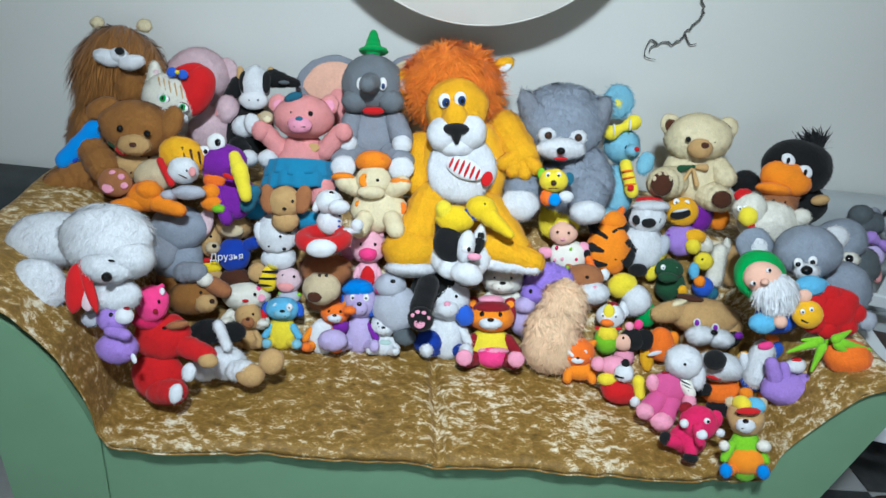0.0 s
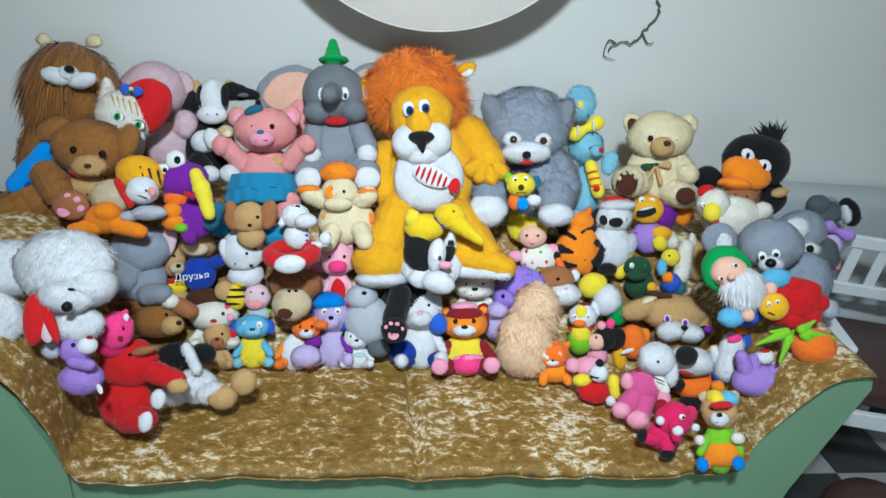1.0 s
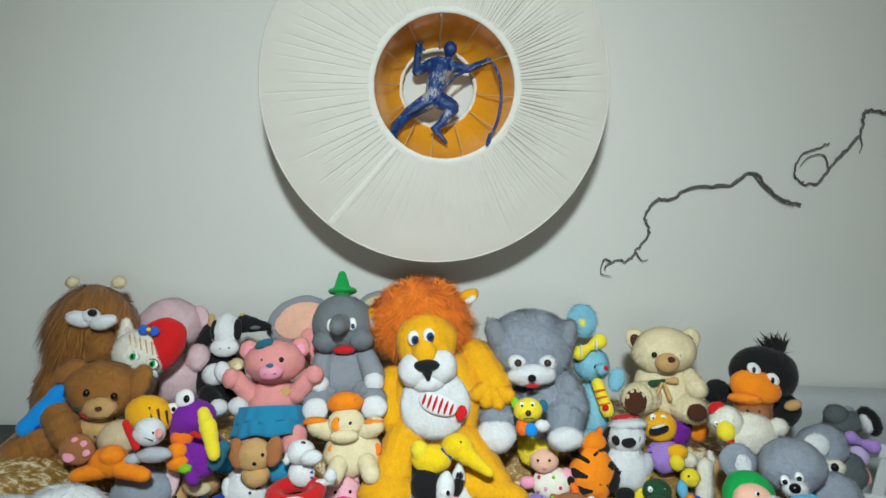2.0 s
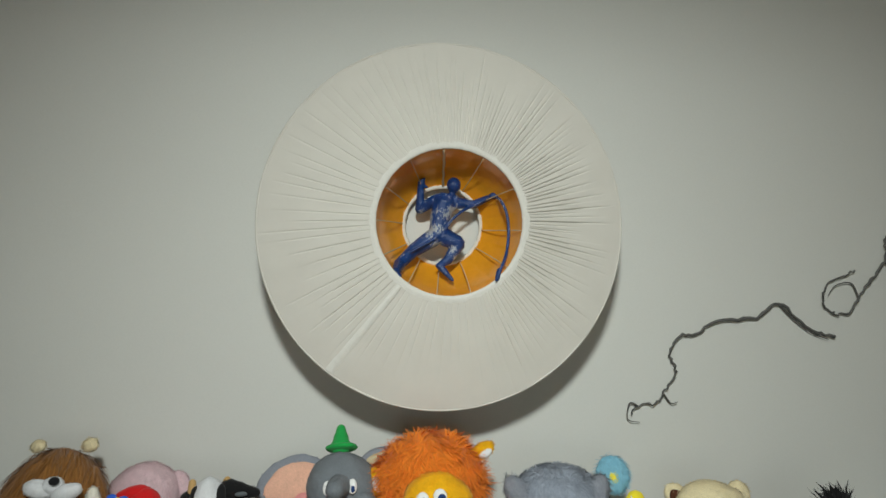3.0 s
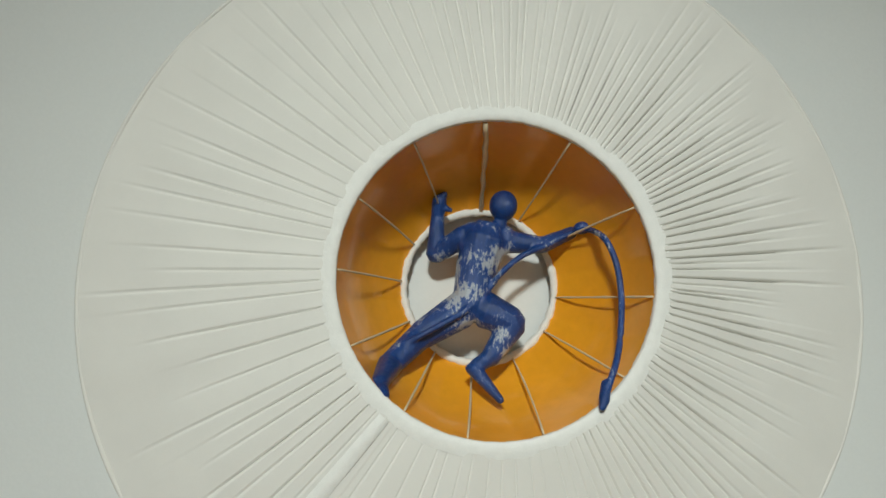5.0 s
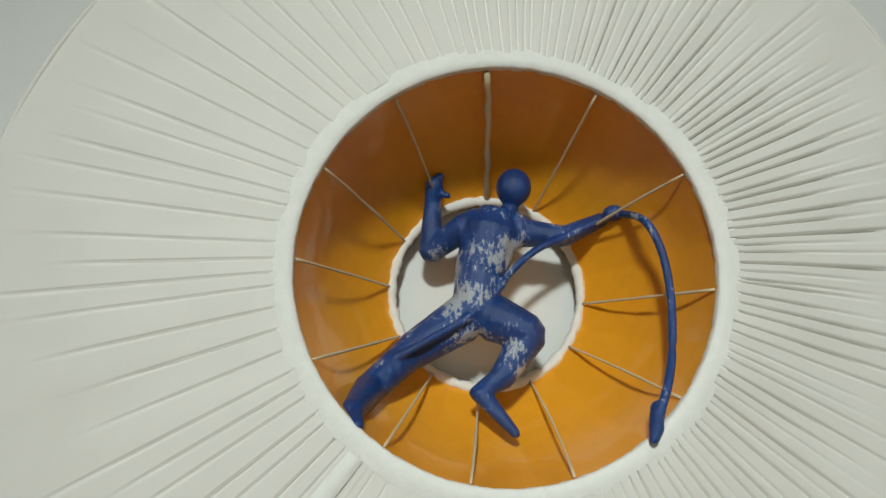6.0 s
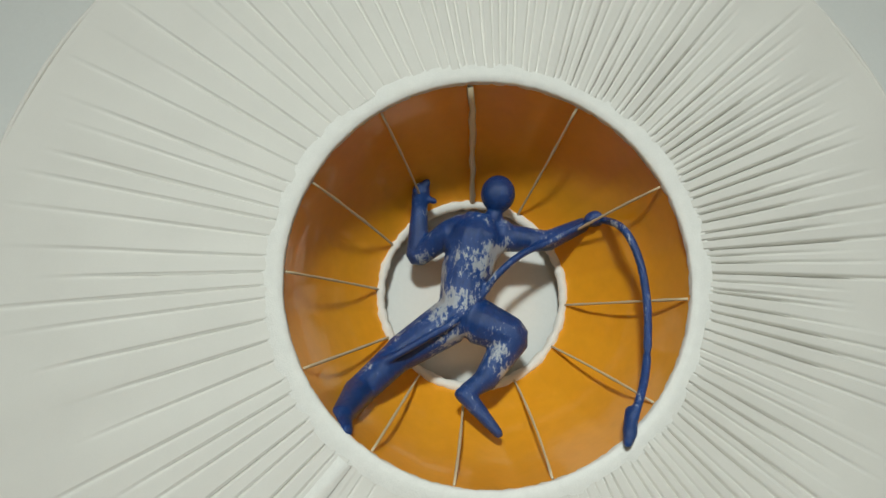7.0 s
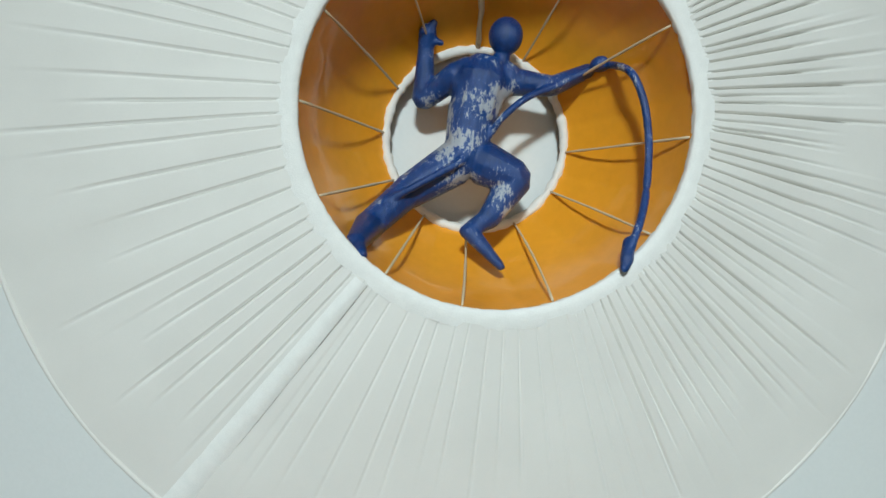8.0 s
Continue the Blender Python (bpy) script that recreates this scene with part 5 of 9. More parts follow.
ball(t, "toe_pad", FUR["rose"], 0.0781, -0.094, 0.1148, 0.0235, 0.02, 0.0083, 0, 0, on="foot_pad")
limb(t, "ribbon", FUR["satin"], (-0.0467, 0.0819, 0.0333), (-0.1417, -0.0164, 0.0333), 0.0328, 0.0311, 0, label="shiny blue satin ribbon")
ball(t, "ribbon_spot", FUR["blue"], -0.1169, -0.012, 0.0476, 0.0358, 0.026, 0.0133, 0, 0, on="head")
ball(t, "collar", FUR["dgreen"], 0.0183, 0.0335, 0.0667, 0.0451, 0.0258, 0.0233, -30, 0)
ball(t, "collar", FUR["red"], 0.0459, 0.0099, 0.0733, 0.0417, 0.0225, 0.0233, -30, 0)

t = toy("plush_tiger", (-0.661, 2.160, 0.929), "striped yellow plush tiger with a red halter", "plush toy")
ball(t, "body", FUR["tan"], -0.0899, 0.0022, -0.0164, 0.1485, 0.0825, 0.0818, 0, 0.005)
limb(t, "stripe", FUR["dbrown"], (-0.1281, 0.0301, -0.0041), (-0.1347, -0.0199, 0.0021), 0.0041, 0.0025, 0, on="body")
limb(t, "stripe", FUR["dbrown"], (-0.1012, 0.0284, 0.007), (-0.1078, -0.0213, 0.0134), 0.0041, 0.0024, 0, on="body")
limb(t, "stripe", FUR["dbrown"], (-0.0786, 0.0279, 0.01), (-0.0845, -0.0219, 0.0177), 0.0041, 0.0024, 0, on="body")
limb(t, "stripe", FUR["dbrown"], (-0.0584, 0.0283, 0.0078), (-0.0633, -0.0219, 0.0179), 0.0041, 0.0024, 0, on="body")
limb(t, "stripe", FUR["dbrown"], (-0.0416, 0.0297, -0.0014), (-0.0441, -0.0214, 0.0139), 0.0041, 0.0024, 0, on="body")
ball(t, "chest", FUR["beige"], -0.0126, -0.0256, 0.0082, 0.1336, 0.0978, 0.0818, 10, 0.005)
ball(t, "head", FUR["gold"], 0.0701, 0.0324, 0.0229, 0.1391, 0.1067, 0.0916, -20, 0.005)
limb(t, "stripe", FUR["dbrown"], (0.03, 0.0647, 0.0419), (0.051, 0.0298, 0.0607), 0.004, 0.0024, 0, on="head")
limb(t, "stripe", FUR["dbrown"], (0.0609, 0.0556, 0.0578), (0.0756, 0.0225, 0.0665), 0.004, 0.0024, 0, on="head")
limb(t, "stripe", FUR["dbrown"], (0.0867, 0.0485, 0.0626), (0.0978, 0.0162, 0.0665), 0.004, 0.0024, 0, on="head")
limb(t, "stripe", FUR["dbrown"], (0.1095, 0.0425, 0.0604), (0.1176, 0.0107, 0.0608), 0.004, 0.0024, 0, on="head")
limb(t, "stripe", FUR["dbrown"], (0.1291, 0.0378, 0.0498), (0.1338, 0.0066, 0.0454), 0.004, 0.0024, 0, on="head")
ball(t, "muzzle", FUR["white"], 0.0899, -0.0144, 0.0589, 0.0888, 0.0793, 0.072, 0, 0.005)
ball(t, "eye", BLACK_PLASTIC, 0.0875, -0.0093, 0.0909, 0.0062, 0.0065, 0.0052, 0, 0, on="muzzle")
ball(t, "eye", BLACK_PLASTIC, 0.115, -0.019, 0.0932, 0.0062, 0.0065, 0.0052, 0, 0, on="muzzle")
limb(t, "smile", FUR["dbrown"], (0.0923, -0.0311, 0.091), (0.1123, -0.0399, 0.0865), 0.0016, 0.0016, 0, on="muzzle")
ball(t, "cheek", FUR["pink"], 0.1276, -0.0211, 0.0856, 0.0219, 0.0281, 0.0098, 0, 0, on="muzzle")
limb(t, "halter", FUR["red"], (0.0231, 0.0105, 0.0622), (0.0636, -0.0543, 0.0753), 0.0103, 0.0102, 0, label="red halter")
ball(t, "hoof", FUR["lgrey"], 0.1018, -0.0769, 0.0491, 0.0989, 0.0415, 0.0491, 0, 0.005)
ball(t, "hoof", FUR["lgrey"], 0.0459, -0.0864, 0.0491, 0.0478, 0.0319, 0.0393, 0, 0.005)

t = toy("plush_fox", (-0.674, 2.080, 0.865), "orange plush toy lying with its legs spread", "plush toy")
ball(t, "body", FUR["orange"], -0.0112, 0.0048, 0, 0.1121, 0.0833, 0.0705, 0, 0.005)
limb(t, "leg", FUR["orange"], (-0.0289, -0.0165, 0.0064), (-0.0878, -0.0284, 0.016), 0.0255, 0.0191, 0.005)
limb(t, "leg", FUR["orange"], (0.0269, -0.0165, 0.0064), (0.0948, -0.0348, 0.016), 0.0255, 0.0191, 0.005)
ball(t, "head", FUR["orange"], 0.0027, 0.0192, 0.016, 0.073, 0.0572, 0.0576, 0, 0.005)

t = toy("plush_toy", (-0.506, 2.130, 0.911), "small orange plush toy squeezed between others", "plush toy")
ball(t, "body", FUR["dorange"], 0.0033, 0.0082, 0, 0.0689, 0.0591, 0.0492, 0, 0.005)
ball(t, "leg", FUR["orange"], -0.0002, -0.0614, 0.0082, 0.0653, 0.049, 0.0459, 0, 0.005)
ball(t, "leg", FUR["lime"], 0.0223, -0.0783, 0.0164, 0.039, 0.026, 0.0262, 0, 0.005)
ball(t, "head", FUR["orange"], -0.0033, -0.0292, 0.0131, 0.0554, 0.0489, 0.0459, 0, 0.005)

t = toy("plush_parrot", (-0.473, 2.170, 0.951), "purple plush parrot with a big yellow beak", "plush toy")
ball(t, "body", FUR["purple"], 0.0188, -0.0904, -0.0083, 0.1199, 0.1399, 0.0829, 0, 0.005)
ball(t, "head", FUR["purple"], -0.009, 0.0092, 0.0166, 0.1381, 0.1085, 0.0929, 0, 0.005)
limb(t, "wing", FUR["purple"], (-0.0436, -0.027, 0.0166), (0.0058, -0.1585, 0.0166), 0.0247, 0.0197, 0.005)
ball(t, "eye", WHITE_PLASTIC, -0.0195, 0.0614, 0.0464, 0.055, 0.055, 0.0282)
ball(t, "pupil", BLACK_PLASTIC, -0.0098, 0.0591, 0.0598, 0.0191, 0.0219, 0.0099, 0, 0, on="eye")
ball(t, "eye", WHITE_PLASTIC, -0.0551, 0.0339, 0.0464, 0.0356, 0.0356, 0.0182)
ball(t, "pupil", BLACK_PLASTIC, -0.0471, 0.0326, 0.0547, 0.0124, 0.0142, 0.0099, 0, 0, on="eye")
limb(t, "beak", FUR["lyellow"], (0.0438, 0.0179, 0.0663), (0.0653, -0.0275, 0.0829), 0.0176, 0.0238, 0, label="long yellow beak")
limb(t, "beak", FUR["lyellow"], (0.0653, -0.0196, 0.0829), (0.0843, -0.0958, 0.0829), 0.0238, 0.0175)
limb(t, "tongue", FUR["red"], (0.0228, -0.0382, 0.0796), (0.0446, -0.045, 0.0829), 0.008, 0.0064)
limb(t, "arm", FUR["teal"], (0.0718, -0.1188, 0.0332), (0.096, -0.079, 0.0431), 0.0212, 0.0195, 0.005)

t = toy("plush_giraffe", (-0.037, 2.220, 0.906), "cream plush giraffe with orange patches", "plush toy")
ball(t, "body", FUR["cream"], 0.0149, -0.0664, -0.0088, 0.1774, 0.1526, 0.106, 0, 0.005)
ball(t, "head", FUR["cream"], 0.0018, 0.0178, 0.0283, 0.1115, 0.0941, 0.0813, 0, 0.005)
ball(t, "cap", FUR["orange"], -0.0009, 0.0781, 0.0212, 0.1119, 0.07, 0.0813, 0, 0.005, label="orange tuft on its head")
ball(t, "eye_patch", FUR["orange"], -0.0197, 0.0154, 0.0623, 0.0377, 0.0411, 0.0106, 0, 0, on="head")
ball(t, "eye", BLACK_PLASTIC, -0.0162, 0.0256, 0.063, 0.0103, 0.0108, 0.0085, 0, 0, on="head")
ball(t, "eye", BLACK_PLASTIC, 0.0202, 0.0165, 0.0667, 0.0103, 0.0108, 0.0085, 0, 0, on="head")
ball(t, "spot", FUR["dorange"], -0.0206, 0.0763, 0.056, 0.0172, 0.0138, 0.0088, 0, 0, on="cap")
ball(t, "spot", FUR["dorange"], 0.0306, 0.0837, 0.0527, 0.0138, 0.0138, 0.0088, 0, 0, on="cap")
ball(t, "muzzle", FUR["cream"], 0.0001, -0.02, 0.0565, 0.0859, 0.0413, 0.0459, 0, 0.005)
limb(t, "arm", FUR["cream"], (-0.0556, -0.002, 0.0177), (-0.0883, 0.0139, 0.0318), 0.0298, 0.0296, 0.005)
ball(t, "hoof", FUR["orange"], -0.0923, 0.0269, 0.0389, 0.0728, 0.0277, 0.0459, 0, 0.005)
limb(t, "arm", FUR["cream"], (0.0618, -0.0055, 0.0177), (0.0909, 0.0069, 0.0318), 0.0298, 0.0296, 0.005)
ball(t, "hoof", FUR["orange"], 0.088, 0.0165, 0.0389, 0.0624, 0.0243, 0.0424, 0, 0.005)
limb(t, "leg", FUR["cream"], (-0.0196, -0.0988, 0.0247), (-0.032, -0.1354, 0.0601), 0.0297, 0.0275, 0.005)
limb(t, "leg", FUR["cream"], (0.0624, -0.0988, 0.0247), (0.0795, -0.1337, 0.0601), 0.0297, 0.0275, 0.005)
ball(t, "spot", FUR["dorange"], 0.0932, -0.0632, 0.0164, 0.028, 0.0351, 0.0088, 0, 0, on="body")
ball(t, "spot", FUR["orange"], -0.0421, -0.0552, 0.0262, 0.0244, 0.0244, 0.0088, 0, 0, on="body")

t = toy("plush_puppy", (-0.291, 2.100, 0.880), "tan plush puppy with long brown ears", "plush toy")
ball(t, "body", FUR["tan"], -0.0025, -0.0525, -0.0099, 0.0833, 0.0666, 0.0597, 0, 0.005)
ball(t, "head", FUR["tan"], -0.0033, 0.0033, 0, 0.0994, 0.0928, 0.0762, 0, 0.005)
ball(t, "ear", FUR["rbrown"], -0.0509, 0.012, 0.0133, 0.0494, 0.0856, 0.0265, 12, 0.005)
ball(t, "ear", FUR["rbrown"], 0.0544, 0.012, 0.0133, 0.0494, 0.0856, 0.0265, -12, 0.005)
ball(t, "eye", BLACK_PLASTIC, -0.0177, 0.0037, 0.0328, 0.0098, 0.0103, 0.008, 0, 0, on="head")
ball(t, "eye", BLACK_PLASTIC, 0.028, 0.0037, 0.0328, 0.0098, 0.0103, 0.008, 0, 0, on="head")
ball(t, "nose", BLACK_PLASTIC, 0.0054, -0.0192, 0.0339, 0.013, 0.0098, 0.0099, 0, 0, on="head")

t = toy("plush_donkey", (-0.153, 2.070, 0.869), "white plush toy in a striped shirt with a lifebuoy", "plush toy")
ball(t, "body", FUR["white"], -0.0062, -0.0195, -0.0066, 0.0765, 0.0765, 0.0596, 0, 0.005)
limb(t, "stripe", FUR["rblue"], (-0.0373, 0.0036, -0.0041), (0.0255, -0.0019, 0.0036), 0.0033, 0.0033, 0, on="body")
limb(t, "stripe", FUR["rblue"], (-0.035, -0.0121, 0.0072), (0.0266, -0.0172, 0.0101), 0.0033, 0.0033, 0, on="body")
limb(t, "stripe", FUR["rblue"], (-0.0349, -0.0269, 0.0077), (0.0262, -0.0319, 0.0079), 0.0033, 0.0033, 0, on="body")
ball(t, "head", FUR["white"], -0.0058, 0.0386, 0.0133, 0.0823, 0.0724, 0.0663, 0, 0.005)
ball(t, "muzzle", FUR["white"], 0.0279, 0.0235, 0.0364, 0.065, 0.0423, 0.0464, 0, 0.005)
ball(t, "nose", BLACK_PLASTIC, 0.0046, 0.0628, 0.0336, 0.0163, 0.013, 0.0099, 0, 0, on="head")
limb(t, "ear", FUR["white"], (-0.0298, 0.0481, 0.0166), (-0.0432, 0.0181, 0.0232), 0.0131, 0.0098, 0.005)
band(t, "lifebuoy", FUR["red"], -0.0149, -0.0696, 0.03, 0.060, 0.024, 1.0, 22, label="red and white swimming ring")
ball(t, "lifebuoy_patch", FUR["white"], -0.0045, -0.0981, 0.1027, 0.0879, 0.0534, 0.0563, 4, 0)
limb(t, "tail", FUR["white"], (0.0474, -0.0471, 0.0166), (0.0845, -0.0409, 0.0232), 0.0115, 0.0082, 0.005)
ball(t, "foot", FUR["white"], 0.0817, -0.028, 0.0265, 0.036, 0.036, 0.0265, 0, 0.005)

t = toy("plush_duck", (0.263, 2.080, 0.914), "yellow plush duckling lying in the lion's lap", "plush toy")
ball(t, "body", FUR["yellow"], -0.0509, -0.017, 0, 0.1188, 0.0849, 0.0747, 0, 0.005)
ball(t, "head", FUR["yellow"], 0.0283, 0.0158, 0.0136, 0.0944, 0.0775, 0.0713, -10, 0.005)
limb(t, "beak", FUR["yellow"], (0.0497, -0.0068, 0.0238), (0.1142, -0.0593, 0.0339), 0.0285, 0.0133, 0.005, label="long yellow beak")
ball(t, "eye", BLACK_PLASTIC, 0.037, 0.0265, 0.0444, 0.01, 0.0116, 0.0085, 0, 0, on="head")
limb(t, "collar", FUR["rblue"], (-0.0157, 0.0101, 0.0214), (0.011, -0.0155, 0.0276), 0.0059, 0.0059, 0, on="head")
limb(t, "collar", FUR["white"], (-0.0206, 0.0021, 0.0169), (0.0012, -0.0181, 0.0169), 0.0034, 0.0034, 0, on="head")
ball(t, "wing", FUR["lyellow"], -0.0846, 0.0105, 0.017, 0.0505, 0.0572, 0.0407, 0, 0.005)

t = toy("plush_dog", (0.516, 2.160, 0.999), "small lime plush dog in orange and blue", "plush toy")
ball(t, "body", FUR["dorange"], -0.021, -0.0351, 0, 0.0421, 0.0526, 0.0421, 0, 0.005)
ball(t, "bib", FUR["satin"], 0.0009, -0.0438, 0.0175, 0.0382, 0.0417, 0.0281)
ball(t, "arm", FUR["white"], 0.0362, -0.033, 0.014, 0.0453, 0.0348, 0.0316, 0, 0.005)
ball(t, "head", FUR["lyellow"], -0.0038, 0.0157, 0.014, 0.0871, 0.0731, 0.0666, 0, 0.005)
ball(t, "eye", WHITE_PLASTIC, -0.0231, 0.0296, 0.0401, 0.0172, 0.0198, 0.007, 0, 0, on="head")
ball(t, "pupil", BLACK_PLASTIC, -0.0234, 0.0276, 0.0422, 0.0086, 0.009, 0.0105, 0, 0, on="head")
ball(t, "eye", WHITE_PLASTIC, 0.0078, 0.0296, 0.0401, 0.0172, 0.0198, 0.007, 0, 0, on="head")
ball(t, "pupil", BLACK_PLASTIC, 0.0075, 0.0276, 0.0422, 0.0086, 0.009, 0.0105, 0, 0, on="head")
ball(t, "nose", BROWN_PLASTIC, -0.0068, 0.0048, 0.046, 0.0189, 0.0189, 0.014, 0, 0, on="head")
ball(t, "ear", FUR["lime"], -0.0395, 0.0376, 0.007, 0.0245, 0.035, 0.014, 0, 0.005)
ball(t, "ear", FUR["teal"], 0.0456, 0.0245, 0, 0.0316, 0.0386, 0.0175, 0, 0.005)
limb(t, "smile", FUR["dbrown"], (-0.0191, -0.0112, 0.0362), (0.0084, -0.0095, 0.0364), 0.0017, 0.0017, 0, on="head")

t = toy("rag_doll", (0.615, 2.230, 0.784), "rag doll with yellow hair and a flowered dress", "doll", True)
ball(t, "hair", FUR["lyellow"], -0.019, 0.059, 0, 0.1371, 0.1256, 0.0876, 0, 0.009)
ball(t, "face", FUR["skin"], -0.0094, 0.0193, 0.0343, 0.0937, 0.0787, 0.0685)
ball(t, "dress", FUR["offw"], 0.0133, -0.0552, 0, 0.1295, 0.1104, 0.0838)
ball(t, "arm", FUR["rose"], -0.0639, -0.0477, 0.0076, 0.0531, 0.0417, 0.0381)
ball(t, "arm", FUR["rose"], 0.0633, -0.0325, 0.0076, 0.0493, 0.0493, 0.0381)
ball(t, "eye", BROWN_PLASTIC, -0.0337, 0.0212, 0.0704, 0.0092, 0.0092, 0.0076)
ball(t, "eye", BROWN_PLASTIC, 0.0032, 0.0194, 0.0704, 0.0092, 0.0092, 0.0076)
ball(t, "mouth", FUR["rose"], -0.0147, -0.0026, 0.0666, 0.0185, 0.0074, 0.0076)
ball(t, "hat_point", FUR["lyellow"], -0.0528, 0.1088, -0.0038, 0.0572, 0.0458, 0.0457, 0, 0.009)
ball(t, "flower", FUR["magenta"], -0.0306, -0.0296, 0.0381, 0.0112, 0.0112, 0.0076)
ball(t, "flower", FUR["lime"], 0.0152, -0.0334, 0.0438, 0.0112, 0.0112, 0.0076)
ball(t, "flower", FUR["rose"], -0.0125, -0.067, 0.0419, 0.0112, 0.0112, 0.0076)
ball(t, "flower", FUR["magenta"], 0.0346, -0.067, 0.04, 0.0112, 0.0112, 0.0076)
ball(t, "flower", FUR["lime"], 0.0055, -0.095, 0.0457, 0.0112, 0.0112, 0.0076)
ball(t, "flower", FUR["rose"], -0.036, -0.0707, 0.0369, 0.0112, 0.0112, 0.0076)

t = toy("plush_tiger", (0.767, 2.221, 0.779), "orange plush tiger with black stripes turned away", "plush toy")
ball(t, "body", FUR["orange"], 0.0019, -0.0096, 0, 0.1457, 0.1802, 0.1112, 0, 0.005)
ball(t, "head", FUR["orange"], 0.0134, 0.0824, 0, 0.0882, 0.0767, 0.069, 0, 0.005)
limb(t, "stripe", FUR["black"], (-0.0497, 0.0513, 0.0083), (-0.0166, 0.0267, 0.0476), 0.0170, 0.0060, 0, on="body")
limb(t, "stripe", FUR["black"], (-0.0628, -0.0065, 0.0258), (-0.0286, -0.0184, 0.051), 0.0170, 0.0060, 0, on="body")
limb(t, "stripe", FUR["black"], (-0.0491, -0.0595, 0.024), (-0.0153, -0.0634, 0.0419), 0.0170, 0.0060, 0, on="body")
limb(t, "stripe", FUR["black"], (0.0514, 0.0632, 0.0016), (0.008, 0.0459, 0.0388), 0.0170, 0.0060, 0, on="body")
limb(t, "stripe", FUR["black"], (0.0578, 0.0088, 0.0213), (0.017, 0.0042, 0.0484), 0.0170, 0.0060, 0, on="body")
limb(t, "stripe", FUR["black"], (0.0522, -0.0481, 0.0208), (0.0139, -0.0446, 0.0459), 0.0170, 0.0060, 0, on="body")
limb(t, "arm", FUR["black"], (0.0633, 0.0134, 0), (0.087, -0.0099, 0.0115), 0.0173, 0.0134, 0.005)
limb(t, "ear", FUR["dorange"], (0.0326, 0.1054, 0), (0.0441, 0.1246, 0), 0.0153, 0.0096, 0.005)
limb(t, "ear", FUR["black"], (-0.0518, 0.0709, 0), (-0.0633, 0.0824, 0), 0.0192, 0.0134, 0.005)
limb(t, "tail", FUR["dorange"], (-0.0559, -0.086, 0.0383), (-0.0748, -0.0389, 0.0383), 0.0132, 0.0113, 0.005)
ball(t, "tail_tip", FUR["black"], -0.0785, -0.0294, 0.0383, 0.0264, 0.0302, 0.023, 0, 0.005)

t = toy("plush_sheep", (0.895, 2.244, 0.810), "white plush panda with black eye patches and a fur hat", "plush toy")
ball(t, "body", FUR["white"], -0.0058, -0.0271, 0, 0.1434, 0.1589, 0.1007, 0, 0.009)
ball(t, "head", FUR["white"], 0.0022, 0.0683, 0.0194, 0.1229, 0.1037, 0.093, 0, 0.009)
ball(t, "hat", FUR["white"], 0.0107, 0.1064, 0.0232, 0.1266, 0.0422, 0.0969, 0, 0.009)
ball(t, "hat_top", FUR["red"], 0.0072, 0.1282, 0.0155, 0.0924, 0.0269, 0.0659)
ball(t, "eye_patch", FUR["black"], -0.0435, 0.0582, 0.0534, 0.0265, 0.0341, 0.0155, 20, 0, on="head")
ball(t, "nose", FUR["black"], -0.004, 0.0502, 0.0609, 0.049, 0.0339, 0.0271, 0, 0, on="head")
ball(t, "eye_patch", FUR["black"], 0.0306, 0.0583, 0.0523, 0.0189, 0.0303, 0.0155, -20, 0, on="head")
limb(t, "ear", FUR["black"], (-0.0447, 0.0865, 0.0077), (-0.0573, 0.0727, 0.0116), 0.0174, 0.0193, 0.005)
limb(t, "arm", FUR["black"], (-0.0595, -0.0587, 0.0349), (-0.0711, -0.0818, 0.0504), 0.021, 0.0189, 0.005)
ball(t, "foot", FUR["black"], -0.0353, -0.1082, 0.0581, 0.0642, 0.0415, 0.0465, 0, 0.005)
ball(t, "arm", FUR["lgrey"], 0.0572, -0.0238, 0.0155, 0.0462, 0.077, 0.0465, -15, 0.005)

t = toy("plush_frog", (1.039, 2.284, 0.846), "yellow laughing plush toy in a purple striped shirt", "plush toy")
ball(t, "hair", FUR["purple"], 0.0524, 0.0449, -0.0197, 0.1034, 0.1193, 0.071, 0, 0.009)
ball(t, "head", FUR["gold"], -0.0132, 0.0539, 0.0158, 0.1135, 0.1018, 0.0867, 0, 0.005)
ball(t, "mouth", FUR["black"], -0.0279, 0.043, 0.0538, 0.0732, 0.0347, 0.0276, 12, 0, on="head", label="black laughing mouth")
ball(t, "teeth", FUR["white"], -0.0292, 0.0542, 0.0576, 0.0538, 0.0115, 0.0276, 12, 0, on="head")
ball(t, "eye", WHITE_PLASTIC, -0.0403, 0.0843, 0.0447, 0.0232, 0.0267, 0.0095, 0, 0, on="head")
ball(t, "pupil", BLACK_PLASTIC, -0.0413, 0.0821, 0.0477, 0.0077, 0.0081, 0.0095, 0, 0, on="head")
ball(t, "eye", WHITE_PLASTIC, -0.0065, 0.0801, 0.0476, 0.0232, 0.0266, 0.0095, 0, 0, on="head")
ball(t, "pupil", BLACK_PLASTIC, -0.0074, 0.078, 0.0502, 0.0077, 0.0081, 0.0095, 0, 0, on="head")
ball(t, "body", FUR["lilac"], -0.0059, -0.0434, 0, 0.1222, 0.1104, 0.0788, 0, 0.005)
limb(t, "stripe", FUR["purple"], (-0.0561, -0.0123, 0.0093), (0.0364, -0.0165, 0.0138), 0.0029, 0.0029, 0, on="body")
limb(t, "stripe", FUR["purple"], (-0.0598, -0.0286, 0.0208), (0.0335, -0.0326, 0.022), 0.0029, 0.0029, 0, on="body")
